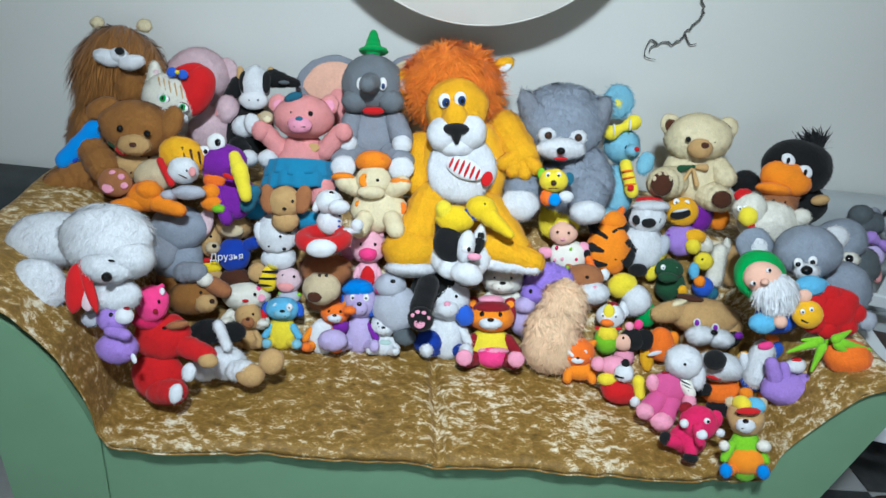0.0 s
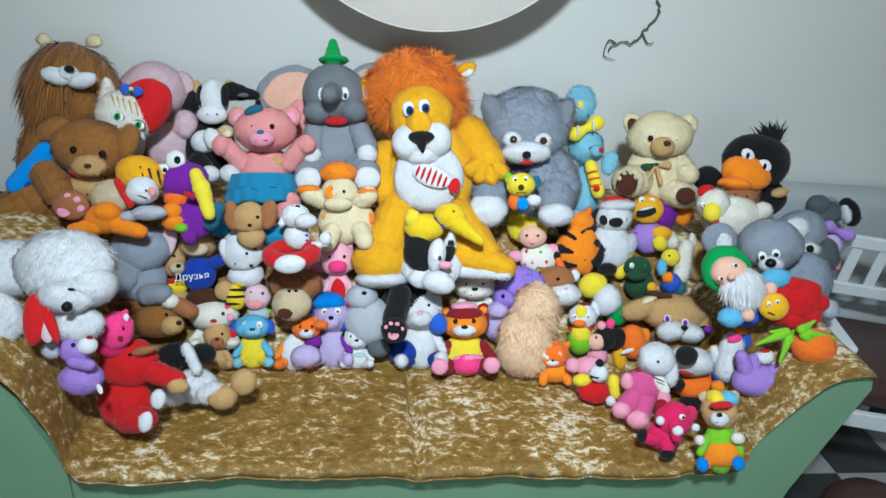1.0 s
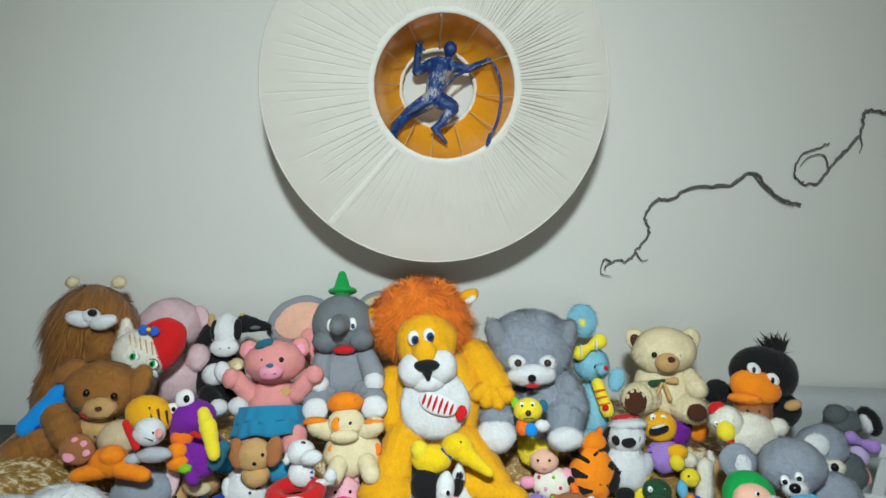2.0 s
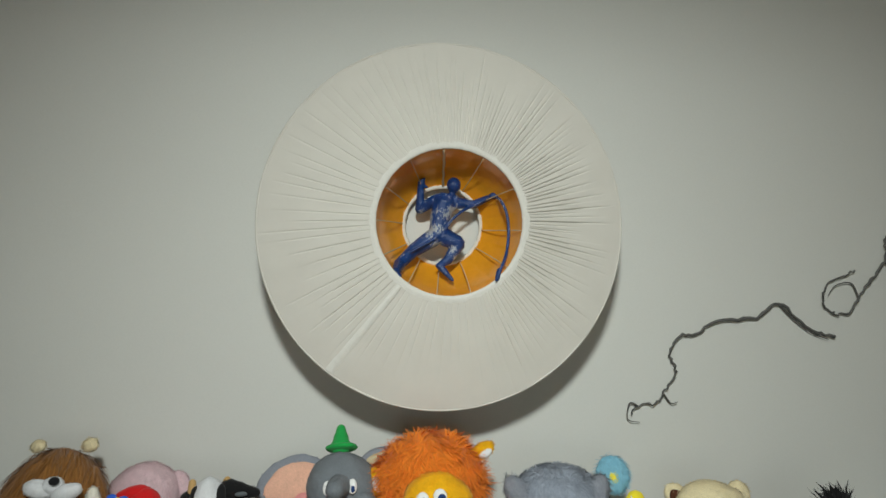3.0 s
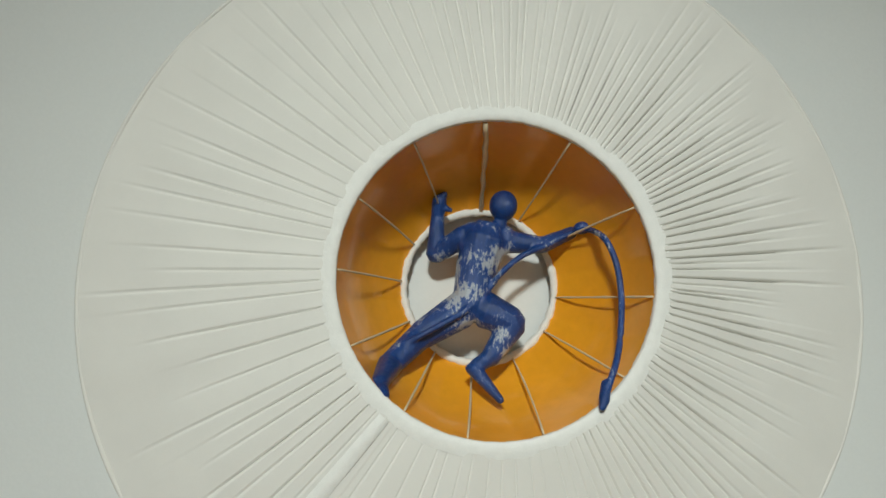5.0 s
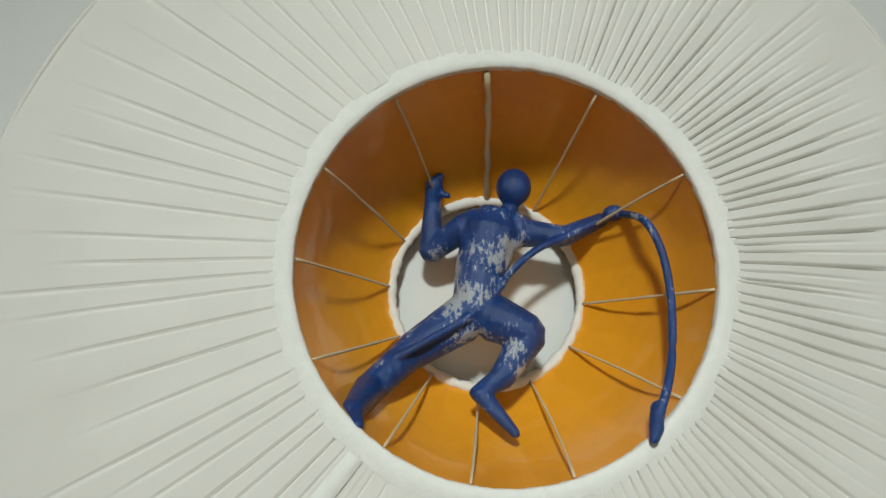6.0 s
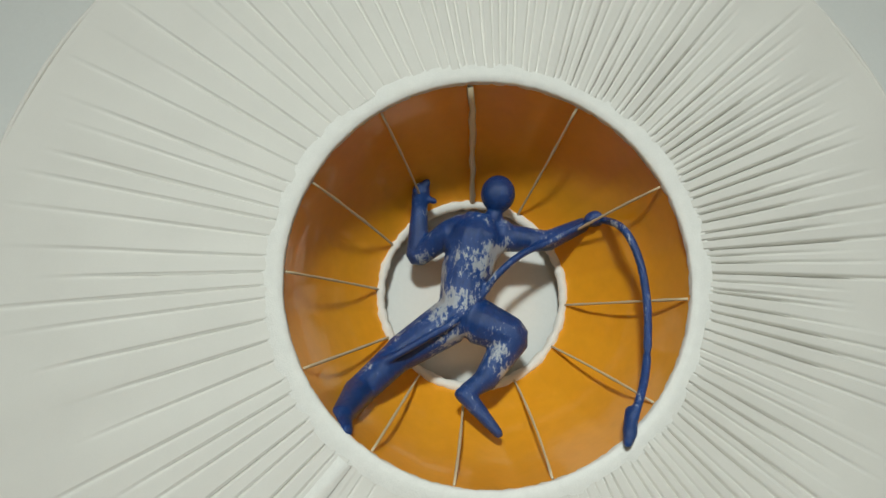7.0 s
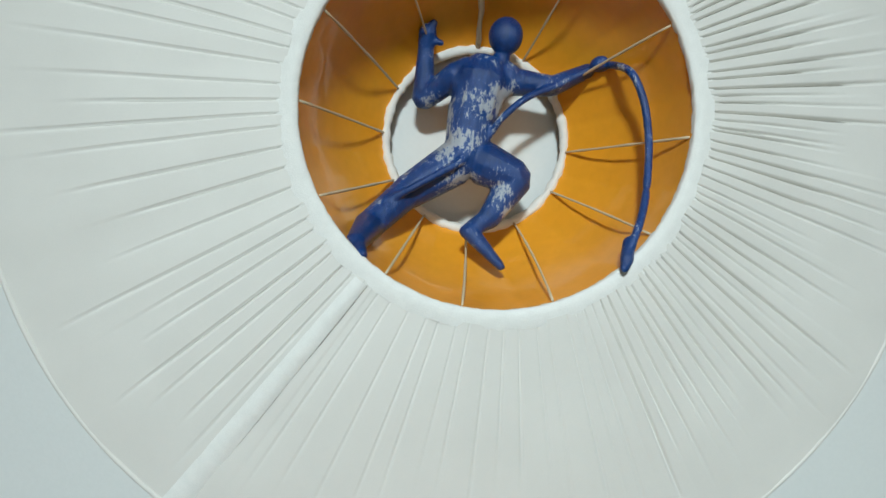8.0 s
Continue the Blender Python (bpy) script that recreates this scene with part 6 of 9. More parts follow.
limb(t, "stripe", FUR["purple"], (-0.0607, -0.0443, 0.0235), (0.033, -0.0482, 0.0233), 0.0029, 0.0029, 0, on="body")
limb(t, "stripe", FUR["purple"], (-0.0598, -0.0598, 0.0208), (0.0345, -0.0637, 0.0191), 0.0029, 0.0029, 0, on="body")
limb(t, "stripe", FUR["purple"], (-0.0561, -0.0752, 0.0093), (0.0399, -0.0789, 0.0041), 0.0029, 0.003, 0, on="body")
ball(t, "arm", FUR["gold"], 0.0296, -0.0309, 0.0276, 0.074, 0.0506, 0.0473, 0, 0.005)
ball(t, "hand", FUR["lyellow"], 0.0215, -0.0644, 0.0394, 0.0504, 0.0542, 0.0394, 0, 0.005)

t = toy("plush_toy", (1.175, 2.326, 0.877), "round orange plush toy wedged behind others", "plush toy")
ball(t, "body", FUR["orange"], 0, 0, 0, 0.0762, 0.0842, 0.0602, 0, 0.005)
ball(t, "head", FUR["orange"], 0.0029, 0.0334, 0.008, 0.056, 0.048, 0.0481, 0, 0.005)
ball(t, "eye", BLACK_PLASTIC, -0.0118, 0.0354, 0.0301, 0.0079, 0.0079, 0.006, 0, 0, on="head")

t = toy("plush_hen", (1.215, 2.160, 0.971), "cream plush hen with red comb and yellow beak", "plush toy")
ball(t, "body", FUR["offw"], 0.0222, -0.0204, 0, 0.1925, 0.1369, 0.111, 0, 0.009)
ball(t, "head", FUR["offw"], -0.0483, 0.0217, 0.0259, 0.1024, 0.0987, 0.0814, 0, 0.009)
ball(t, "comb", FUR["red"], -0.0703, 0.0637, 0.0259, 0.0585, 0.0439, 0.0296, 10, 0.005)
ball(t, "beak", FUR["lyellow"], -0.0699, -0.0069, 0.0629, 0.0575, 0.0647, 0.0518)
ball(t, "wattle", FUR["red"], -0.0608, -0.0359, 0.0666, 0.0251, 0.0251, 0.0185, 0, 0.005)
ball(t, "eye", WHITE_PLASTIC, -0.0928, 0.0187, 0.0575, 0.018, 0.0207, 0.0074, 0, 0, on="head")
ball(t, "pupil", BLACK_PLASTIC, -0.0933, 0.0168, 0.0587, 0.0072, 0.0076, 0.0089, 0, 0, on="head")
ball(t, "eye", WHITE_PLASTIC, -0.0778, 0.0217, 0.0645, 0.018, 0.0207, 0.0074, 0, 0, on="head")
ball(t, "pupil", BLACK_PLASTIC, -0.0783, 0.0198, 0.0657, 0.0072, 0.0075, 0.0089, 0, 0, on="head")
ball(t, "wing", FUR["offw"], 0.1164, -0.0033, 0.0185, 0.0624, 0.055, 0.0407, 20, 0.009)

t = toy("plush_bear", (1.311, 2.220, 0.994), "small brown plush bear lying over the hen", "plush toy")
ball(t, "body", FUR["rbrown"], 0.0133, -0.0247, 0, 0.0759, 0.0835, 0.0569, 0, 0.009)
ball(t, "head", FUR["rbrown"], -0.015, 0.0045, 0.0114, 0.1171, 0.0755, 0.0683, -6, 0.009)
ball(t, "ear", FUR["rbrown"], -0.0547, 0.0314, 0.0076, 0.034, 0.0303, 0.019, 0, 0.009)
ball(t, "ear", FUR["rbrown"], 0.036, 0.0238, 0.0076, 0.034, 0.0303, 0.019, 0, 0.009)
ball(t, "muzzle", FUR["tan"], -0.0269, -0.0166, 0.0363, 0.0448, 0.0336, 0.0266, 0, 0, on="head")
ball(t, "nose", BLACK_PLASTIC, -0.0318, -0.0102, 0.0466, 0.013, 0.0093, 0.0095, 0, 0, on="muzzle")
ball(t, "eye", BLACK_PLASTIC, -0.0485, 0.0089, 0.0424, 0.0093, 0.0098, 0.0076, 0, 0, on="head")
ball(t, "eye", BLACK_PLASTIC, -0.0113, 0.0051, 0.0426, 0.0093, 0.0098, 0.0076, 0, 0, on="head")

t = toy("plush_crocodile", (0.992, 2.164, 0.702), "dark green plush crocodile", "plush toy")
ball(t, "body", FUR["dgreen"], 0, -0.0232, 0, 0.1006, 0.1083, 0.0735, 0, 0.005)
ball(t, "head", FUR["dgreen"], -0.0132, 0.0349, 0.0232, 0.0919, 0.0727, 0.0696, 0, 0.005)
ball(t, "eye", WHITE_PLASTIC, -0.0418, 0.0425, 0.0533, 0.017, 0.0195, 0.007, 0, 0, on="head")
ball(t, "pupil", BLACK_PLASTIC, -0.0422, 0.0406, 0.0547, 0.0057, 0.0059, 0.007, 0, 0, on="head")
ball(t, "eye", WHITE_PLASTIC, 0, 0.0368, 0.0526, 0.017, 0.0196, 0.007, 0, 0, on="head")
ball(t, "pupil", BLACK_PLASTIC, -0.0004, 0.0349, 0.0537, 0.0057, 0.0059, 0.007, 0, 0, on="head")
limb(t, "leg", FUR["lyellow"], (-0.0557, 0.062, -0.0077), (-0.0329, 0.0909, 0), 0.0213, 0.0193, 0.005)
limb(t, "leg", FUR["lyellow"], (-0.0654, 0.0134, -0.0077), (-0.046, 0.0581, -0.0077), 0.0194, 0.0213, 0.005)
ball(t, "hand", FUR["gold"], 0.0301, -0.0338, 0.0309, 0.0343, 0.0343, 0.0271, 0, 0.005)
ball(t, "snout", FUR["dgreen"], -0.0269, 0.0085, 0.0541, 0.068, 0.034, 0.0503, 0, 0.005)

t = toy("plush_parrot", (1.105, 2.179, 0.711), "little blue and yellow plush parrot", "plush toy")
ball(t, "body", FUR["mblue"], 0.0078, -0.0313, 0, 0.0704, 0.0704, 0.0547, 0, 0.005)
ball(t, "head", FUR["lyellow"], 0.0078, 0.0587, 0, 0.0665, 0.0626, 0.0508, 0, 0.005)
ball(t, "belly", FUR["orange"], -0.0125, -0.0113, 0.0235, 0.0387, 0.0387, 0.0313, 0, 0.005)
ball(t, "wing", FUR["sky"], -0.0291, 0.0235, 0.0156, 0.035, 0.0583, 0.0274, 0, 0.005)
ball(t, "crest", FUR["red"], -0.0296, 0.0352, 0.0117, 0.0233, 0.0311, 0.0196, 0, 0.005)
ball(t, "tail", FUR["teal"], 0.0352, -0.0508, 0, 0.0508, 0.0469, 0.0352, 0, 0.005)
ball(t, "eye", BLACK_PLASTIC, -0.0049, 0.0642, 0.0238, 0.0077, 0.0077, 0.0059, 0, 0, on="head")

t = toy("plush_rabbit", (1.167, 2.212, 0.760), "worn white plush rabbit on its back", "plush toy")
limb(t, "body", FUR["offw"], (0.0039, 0.0393, 0), (-0.0157, -0.059, 0), 0.0256, 0.0275, 0.009)
ball(t, "head", FUR["offw"], -0.0453, 0.059, 0, 0.0472, 0.0472, 0.0393, 0, 0.009)
ball(t, "side", FUR["tan"], 0.0507, 0.0003, -0.0275, 0.0717, 0.1593, 0.059, 0, 0.009)
ball(t, "ear", FUR["offw"], 0.0275, 0.063, 0, 0.0236, 0.0472, 0.0157, 0, 0.009)

t = toy("plush_mouse", (1.309, 1.990, 0.912), "large grey plush mouse in a blue shirt", "plush toy")
ball(t, "body", FUR["koala"], 0.1247, -0.0891, -0.0423, 0.1725, 0.1797, 0.1162, -10, 0.009)
ball(t, "head", FUR["koala"], -0.0145, 0.0276, 0.0176, 0.1921, 0.1606, 0.1479, 0, 0.009)
ball(t, "ear", FUR["koala"], -0.1626, 0.0444, -0.0106, 0.1097, 0.1062, 0.0387, 0, 0.009)
ball(t, "inner_ear", FUR["white"], -0.1556, 0.035, 0.0054, 0.0527, 0.0632, 0.0141, 0, 0.005, on="ear")
ball(t, "shirt", FUR["sky"], -0.0062, -0.0804, 0.0282, 0.1042, 0.066, 0.0775, 0, 0, label="blue shirt")
ball(t, "muzzle", FUR["white"], -0.0494, -0.0319, 0.081, 0.0677, 0.0508, 0.0493, 0, 0.009)
ball(t, "nose", BLACK_PLASTIC, -0.0605, -0.0286, 0.1021, 0.0335, 0.0285, 0.0282)
ball(t, "eye", WHITE_PLASTIC, -0.0766, -0.0083, 0.0845, 0.027, 0.0321, 0.0176)
ball(t, "pupil", BLACK_PLASTIC, -0.081, -0.0117, 0.0931, 0.0151, 0.0151, 0.0106, 0, 0, on="eye")
ball(t, "eye", WHITE_PLASTIC, -0.0344, -0.0015, 0.0845, 0.027, 0.0321, 0.0176)
ball(t, "pupil", BLACK_PLASTIC, -0.039, -0.005, 0.0931, 0.0151, 0.0151, 0.0106, 0, 0, on="eye")
ball(t, "paw", FUR["skin"], -0.0385, -0.107, 0.0634, 0.0546, 0.0444, 0.0423, 0, 0.005)
ball(t, "foot", FUR["lgrey"], 0.1761, -0.1796, 0, 0.0528, 0.0599, 0.0458, 0, 0.009)

t = toy("plush_koala", (1.522, 2.132, 0.906), "grey plush koala with white ear tufts", "plush toy")
ball(t, "body", FUR["dgrey"], 0.0434, -0.0623, -0.0189, 0.1604, 0.1337, 0.1023, 0, 0.009)
ball(t, "head", FUR["koala"], -0.0198, 0.0203, 0.0114, 0.162, 0.1394, 0.1174, 0, 0.009)
ball(t, "ear", FUR["white"], -0.0666, 0.0288, 0.0644, 0.0809, 0.0699, 0.0341, 0, 0.009)
ball(t, "muzzle", FUR["offw"], -0.0232, -0.0446, 0.053, 0.074, 0.0555, 0.053, 0, 0.009)
ball(t, "nose", BLACK_PLASTIC, -0.0303, -0.0414, 0.0778, 0.0256, 0.0292, 0.0189, 0, 0, on="muzzle")

t = toy("plush_elephant", (1.731, 2.338, 0.923), "small dark grey plush elephant at the sofa end", "plush toy")
ball(t, "body", FUR["dgrey"], 0, -0.0124, 0, 0.1322, 0.0991, 0.0909, 0, 0.009)
ball(t, "head", FUR["dgrey"], -0.0305, 0.0151, 0.0165, 0.082, 0.0738, 0.0702, 0, 0.009)
ball(t, "ear", FUR["grey"], 0.0146, 0.0151, 0.0165, 0.0533, 0.0615, 0.0206, 0, 0.009)
ball(t, "eye", BLACK_PLASTIC, -0.0431, 0.0192, 0.0169, 0.0082, 0.0082, 0.0062, 0, 0, on="ear")

t = toy("plush_skunk", (1.790, 2.299, 0.912), "black and white striped plush toy with a purple bow", "plush toy")
ball(t, "head", FUR["black"], 0.0205, 0.0205, 0, 0.0696, 0.1024, 0.0614, 20, 0.009)
ball(t, "stripe", FUR["white"], -0.0043, 0.0132, 0.0164, 0.0244, 0.0692, 0.0492, 10, 0.009)
limb(t, "bow", FUR["lilac"], (-0.0394, -0.048, 0.0205), (-0.0679, -0.0318, 0.0205), 0.0102, 0.0244)
limb(t, "bow", FUR["lilac"], (-0.0394, -0.048, 0.0205), (0.0012, -0.0643, 0.0205), 0.0102, 0.0264)
ball(t, "body", FUR["llilac"], -0.0333, -0.0918, -0.0123, 0.0618, 0.0823, 0.0533, 20, 0)
ball(t, "leg", FUR["pink"], -0.0313, -0.1536, -0.0123, 0.0412, 0.0823, 0.041, 15, 0)

t = toy("gnome_doll", (1.144, 1.860, 0.855), "bearded gnome doll in a green hat and blue suit", "doll", True)
ball(t, "hat", FUR["green"], -0.0371, 0.0567, -0.01, 0.1475, 0.1441, 0.0834, 0, 0.005)
ball(t, "face", FUR["skin"], -0.0424, 0.0502, 0.0233, 0.1088, 0.0923, 0.0767, -10, 0)
ball(t, "nose", FUR["skin"], -0.0574, 0.0393, 0.07, 0.0241, 0.0209, 0.0233)
ball(t, "eye", WHITE_PLASTIC, -0.0851, 0.0343, 0.06, 0.0178, 0.0146, 0.0133)
ball(t, "eye", WHITE_PLASTIC, -0.0431, 0.0715, 0.06, 0.0178, 0.0146, 0.0133)
ball(t, "pupil", BLACK_PLASTIC, -0.0849, 0.0344, 0.0667, 0.0081, 0.0097, 0.0083)
ball(t, "pupil", BLACK_PLASTIC, -0.043, 0.0715, 0.0667, 0.0081, 0.0097, 0.0083)
tufts(t, "beard", FUR["white"], -0.0061, 0.0108, 0.03, 0.1134, 0.1067, 0.0734, 1900, 0.03, 0.005, 41, 2)
ball(t, "body", FUR["mblue"], 0.0147, -0.0676, -0.0133, 0.1242, 0.094, 0.0734, 0, 0.005)
ball(t, "sleeve", FUR["sky"], -0.0407, -0.0814, 0.0267, 0.079, 0.0592, 0.0567, 0, 0.005)
ball(t, "sleeve", FUR["sky"], 0.0909, 0.0305, 0.0267, 0.0822, 0.0592, 0.0567, 0, 0.005)
ball(t, "hand", FUR["skin"], -0.0027, -0.0731, 0.05, 0.039, 0.039, 0.0334)
ball(t, "hand", FUR["skin"], 0.0623, 0.0017, 0.05, 0.0423, 0.039, 0.0334)

t = toy("plush_flower", (1.284, 1.785, 0.804), "red plush flower with a smiling face in an orange pot", "plush toy")
ball(t, "bloom", FUR["red"], 0.0303, 0.0539, -0.0099, 0.136, 0.126, 0.0825, 0, 0.005)
ball(t, "petal", FUR["red"], -0.0265, 0.0711, 0.0033, 0.0659, 0.056, 0.0396, 0, 0.005)
ball(t, "petal", FUR["red"], 0.0097, 0.0942, 0.0033, 0.0659, 0.056, 0.0396, 0, 0.005)
ball(t, "petal", FUR["red"], 0.0558, 0.081, 0.0033, 0.0659, 0.056, 0.0396, 0, 0.005)
ball(t, "petal", FUR["red"], 0.0789, 0.0447, 0.0033, 0.0659, 0.056, 0.0396, 0, 0.005)
ball(t, "petal", FUR["red"], 0.0558, 0.0085, 0.0033, 0.0659, 0.056, 0.0396, 0, 0.005)
ball(t, "petal", FUR["red"], 0.0064, -0.0047, 0.0033, 0.0659, 0.056, 0.0396, 0, 0.005)
ball(t, "petal", FUR["red"], -0.0348, 0.0118, 0.0033, 0.0659, 0.056, 0.0396, 0, 0.005)
ball(t, "face", FUR["gold"], -0.0668, 0.0397, 0.0297, 0.0845, 0.0812, 0.0528, 0, 0, label="yellow smiling face")
ball(t, "eye", WHITE_PLASTIC, -0.0922, 0.0492, 0.0537, 0.0144, 0.0166, 0.0059, 0, 0, on="face")
ball(t, "pupil", BLACK_PLASTIC, -0.0928, 0.0477, 0.0549, 0.0064, 0.0067, 0.0079, 0, 0, on="face")
ball(t, "eye", WHITE_PLASTIC, -0.0676, 0.0556, 0.0527, 0.0144, 0.0166, 0.0059, 0, 0, on="face")
ball(t, "pupil", BLACK_PLASTIC, -0.0684, 0.054, 0.0541, 0.0064, 0.0067, 0.0079, 0, 0, on="face")
limb(t, "smile", FUR["black"], (-0.0924, 0.0249, 0.0509), (-0.0776, 0.0185, 0.0503), 0.0024, 0.0024, 0, on="face")
limb(t, "smile", FUR["black"], (-0.0776, 0.0185, 0.0503), (-0.0624, 0.0314, 0.052), 0.0024, 0.0024, 0, on="face")
ball(t, "pot", FUR["dorange"], 0.0431, -0.0765, 0.0363, 0.1263, 0.1004, 0.0924, 0, 0.005, label="orange plush pot")
limb(t, "stem", FUR["lime"], (-0.0009, -0.0396, 0.0165), (0.0117, -0.0634, 0.0231), 0.0098, 0.0098, 0.005)
limb(t, "leaf", FUR["lime"], (-0.0664, -0.0365, 0.066), (-0.1319, -0.0644, 0.0561), 0.0135, 0.0032)
limb(t, "leaf", FUR["lime"], (-0.0435, -0.0467, 0.066), (-0.0662, -0.1157, 0.0561), 0.0135, 0.0032)
limb(t, "leaf", FUR["lime"], (-0.053, -0.0295, 0.066), (-0.0935, -0.0292, 0.0561), 0.0135, 0.0032)
limb(t, "leaf", FUR["lime"], (-0.0006, -0.0403, 0.066), (0.0572, -0.0837, 0.0561), 0.0135, 0.0032)
limb(t, "leaf", FUR["lime"], (0.0128, -0.034, 0.066), (0.0956, -0.0516, 0.0561), 0.0135, 0.0032)
limb(t, "leaf", FUR["lime"], (-0.0073, -0.0238, 0.066), (0.0379, -0.0003, 0.0561), 0.0135, 0.0032)

t = toy("plush_bear", (-0.712, 1.780, 0.852), "large white shaggy plush bear with a red ribbon", "plush toy")
ball(t, "body", FUR["white"], -0.1251, 0.0225, -0.0193, 0.2096, 0.1453, 0.1105, 10, 0.009)
ball(t, "head", FUR["white"], 0.0431, 0.03, 0.0138, 0.2245, 0.1698, 0.1491, 0, 0.009)
tufts(t, "head_coat", FUR["white"], 0.0431, 0.034, 0.0118, 0.2180, 0.1640, 0.1380, 3000, 0.028, 0.0042, 25, 0.5)
ball(t, "cheek", FUR["white"], 0.1114, -0.0138, 0.0359, 0.1188, 0.0945, 0.0967, 0, 0.009)
ball(t, "ear", FUR["white"], 0.0242, 0.0926, 0.0193, 0.0955, 0.0491, 0.0414, 0, 0.009)
ball(t, "muzzle", FUR["white"], 0.0677, -0.0378, 0.0608, 0.1276, 0.0718, 0.0829, -8, 0.009)
ball(t, "nose", BLACK_PLASTIC, 0.1018, -0.0575, 0.116, 0.0231, 0.0244, 0.0249)
ball(t, "eye", BLACK_PLASTIC, 0.0987, -0.0204, 0.0925, 0.0169, 0.0065, 0.011, -8, 0)
limb(t, "mouth", FUR["black"], (0.034, -0.0533, 0.0791), (0.0546, -0.0399, 0.0953), 0.0013, 0.0013, 0, on="muzzle")
ball(t, "arm", FUR["white"], 0.0735, -0.106, 0.0304, 0.1247, 0.084, 0.069, 0, 0.009)
ball(t, "foot", FUR["white"], -0.1173, -0.0892, 0.0414, 0.1507, 0.1373, 0.0829, 0, 0.009)
ball(t, "sole_mark", FUR["dgrey"], -0.1113, -0.1032, 0.0799, 0.0053, 0.0053, 0.0028, 0, 0, on="foot")
ball(t, "ribbon", FUR["red"], 0.007, -0.0874, 0.0801, 0.0499, 0.1182, 0.0276, -4, 0, label="red ribbon with fringe")
ball(t, "ribbon", FUR["red"], 0.04, -0.082, 0.0829, 0.0236, 0.1311, 0.0221, 20, 0)
ball(t, "ribbon_lining", FUR["ppink"], 0.0317, -0.1086, 0.0773, 0.0342, 0.0684, 0.0166, 8, 0)

t = toy("plush_elephant", (-0.611, 2.127, 0.710), "grey plush elephant with drooping ears", "plush toy")
ball(t, "body", FUR["koala"], -0.0102, -0.0512, 0, 0.1569, 0.1569, 0.1126, 0, 0.005)
ball(t, "head", FUR["koala"], 0.0035, 0.0332, 0.0205, 0.179, 0.1418, 0.1194, 0, 0.005)
ball(t, "ear", FUR["grey"], -0.0268, -0.0263, 0.0512, 0.0831, 0.1396, 0.0375, -8, 0.005)
ball(t, "ear", FUR["ppink"], 0.0858, 0.0533, 0.0239, 0.0472, 0.0876, 0.0239, -12, 0.005)
limb(t, "leg", FUR["grey"], (0.0322, -0.1013, 0.0409), (0.0806, -0.0976, 0.058), 0.0334, 0.0282, 0.005)
ball(t, "foot", FUR["offw"], 0.0995, -0.121, 0.0512, 0.0499, 0.0432, 0.0409, 0, 0.005)

t = toy("plush_puppy", (-0.524, 2.151, 0.700), "tan plush puppy peeking out with a black nose", "plush toy")
ball(t, "head", FUR["tan"], -0.0009, -0.0002, 0.007, 0.0624, 0.1005, 0.0626, 0, 0.005)
ball(t, "muzzle", FUR["beige"], 0.0163, -0.0214, 0.0348, 0.0444, 0.0376, 0.0348, 0, 0.005)
ball(t, "nose", BLACK_PLASTIC, 0.0266, -0.0165, 0.0489, 0.0153, 0.0136, 0.0122, 0, 0, on="muzzle")
ball(t, "eye", BLACK_PLASTIC, 0.0098, 0.0128, 0.0358, 0.0085, 0.0085, 0.007, 0, 0, on="head")
ball(t, "scarf", FUR["yellow"], -0.0052, -0.0835, 0, 0.0765, 0.0452, 0.0452)
ball(t, "scarf", FUR["red"], -0.0134, -0.0625, 0.0104, 0.045, 0.0173, 0.0348)
ball(t, "body", FUR["tan"], 0.0057, -0.1114, -0.0035, 0.0592, 0.0523, 0.0452, 0, 0.005)

t = toy("plush_monkey", (-0.452, 2.126, 0.673), "plush monkey in a blue lettered shirt", "plush toy")
ball(t, "head", FUR["tan"], -0.0011, 0.0884, 0.007, 0.111, 0.0797, 0.0765, 0, 0.009)
ball(t, "face", FUR["beige"], 0.0057, 0.0733, 0.0373, 0.0717, 0.041, 0.0313, 0, 0, on="head")
ball(t, "eye", BLACK_PLASTIC, -0.01, 0.0799, 0.0412, 0.0068, 0.0072, 0.0056, 0, 0, on="head")
ball(t, "eye", BLACK_PLASTIC, 0.0248, 0.0832, 0.0433, 0.0068, 0.0072, 0.0056, 0, 0, on="head")
ball(t, "shirt", FUR["rblue"], 0.0035, -0.0018, 0.0104, 0.1038, 0.1038, 0.0765, 0, 0, label="blue shirt lettered across the chest")
limb(t, "arm", FUR["rblue"], (0.0496, 0.0293, 0.0139), (0.0769, 0.0394, 0.0244), 0.0207, 0.0189)
ball(t, "trousers", FUR["dbrown"], 0.0127, -0.0746, 0.007, 0.0971, 0.0624, 0.0591, 0, 0.005)
ball(t, "foot", FUR["tan"], 0.0838, -0.0534, 0.0244, 0.0584, 0.0584, 0.0452, 0, 0.005)
lettering(t, "Друзья", -0.0035, -0.0087, 0.0522, 0.0296)

t = toy("plush_bear", (-0.557, 2.030, 0.563), "brown plush bear half hidden under others", "plush toy")
ball(t, "body", FUR["brown"], -0.0582, 0.0504, -0.017, 0.12, 0.0686, 0.0748, 0, 0.009)
ball(t, "head", FUR["brown"], 0.0044, 0.0021, 0.0068, 0.1491, 0.1084, 0.0952, 0, 0.009)
ball(t, "muzzle", FUR["tan"], 0.0559, -0.0128, 0.0355, 0.0668, 0.0568, 0.0476, 0, 0.005, on="head")
ball(t, "nose", BROWN_PLASTIC, 0.0817, -0.0051, 0.0513, 0.0166, 0.0149, 0.0136, 0, 0, on="muzzle")
ball(t, "eye", BLACK_PLASTIC, 0.0456, 0.0196, 0.048, 0.01, 0.01, 0.0085, 0, 0, on="head")
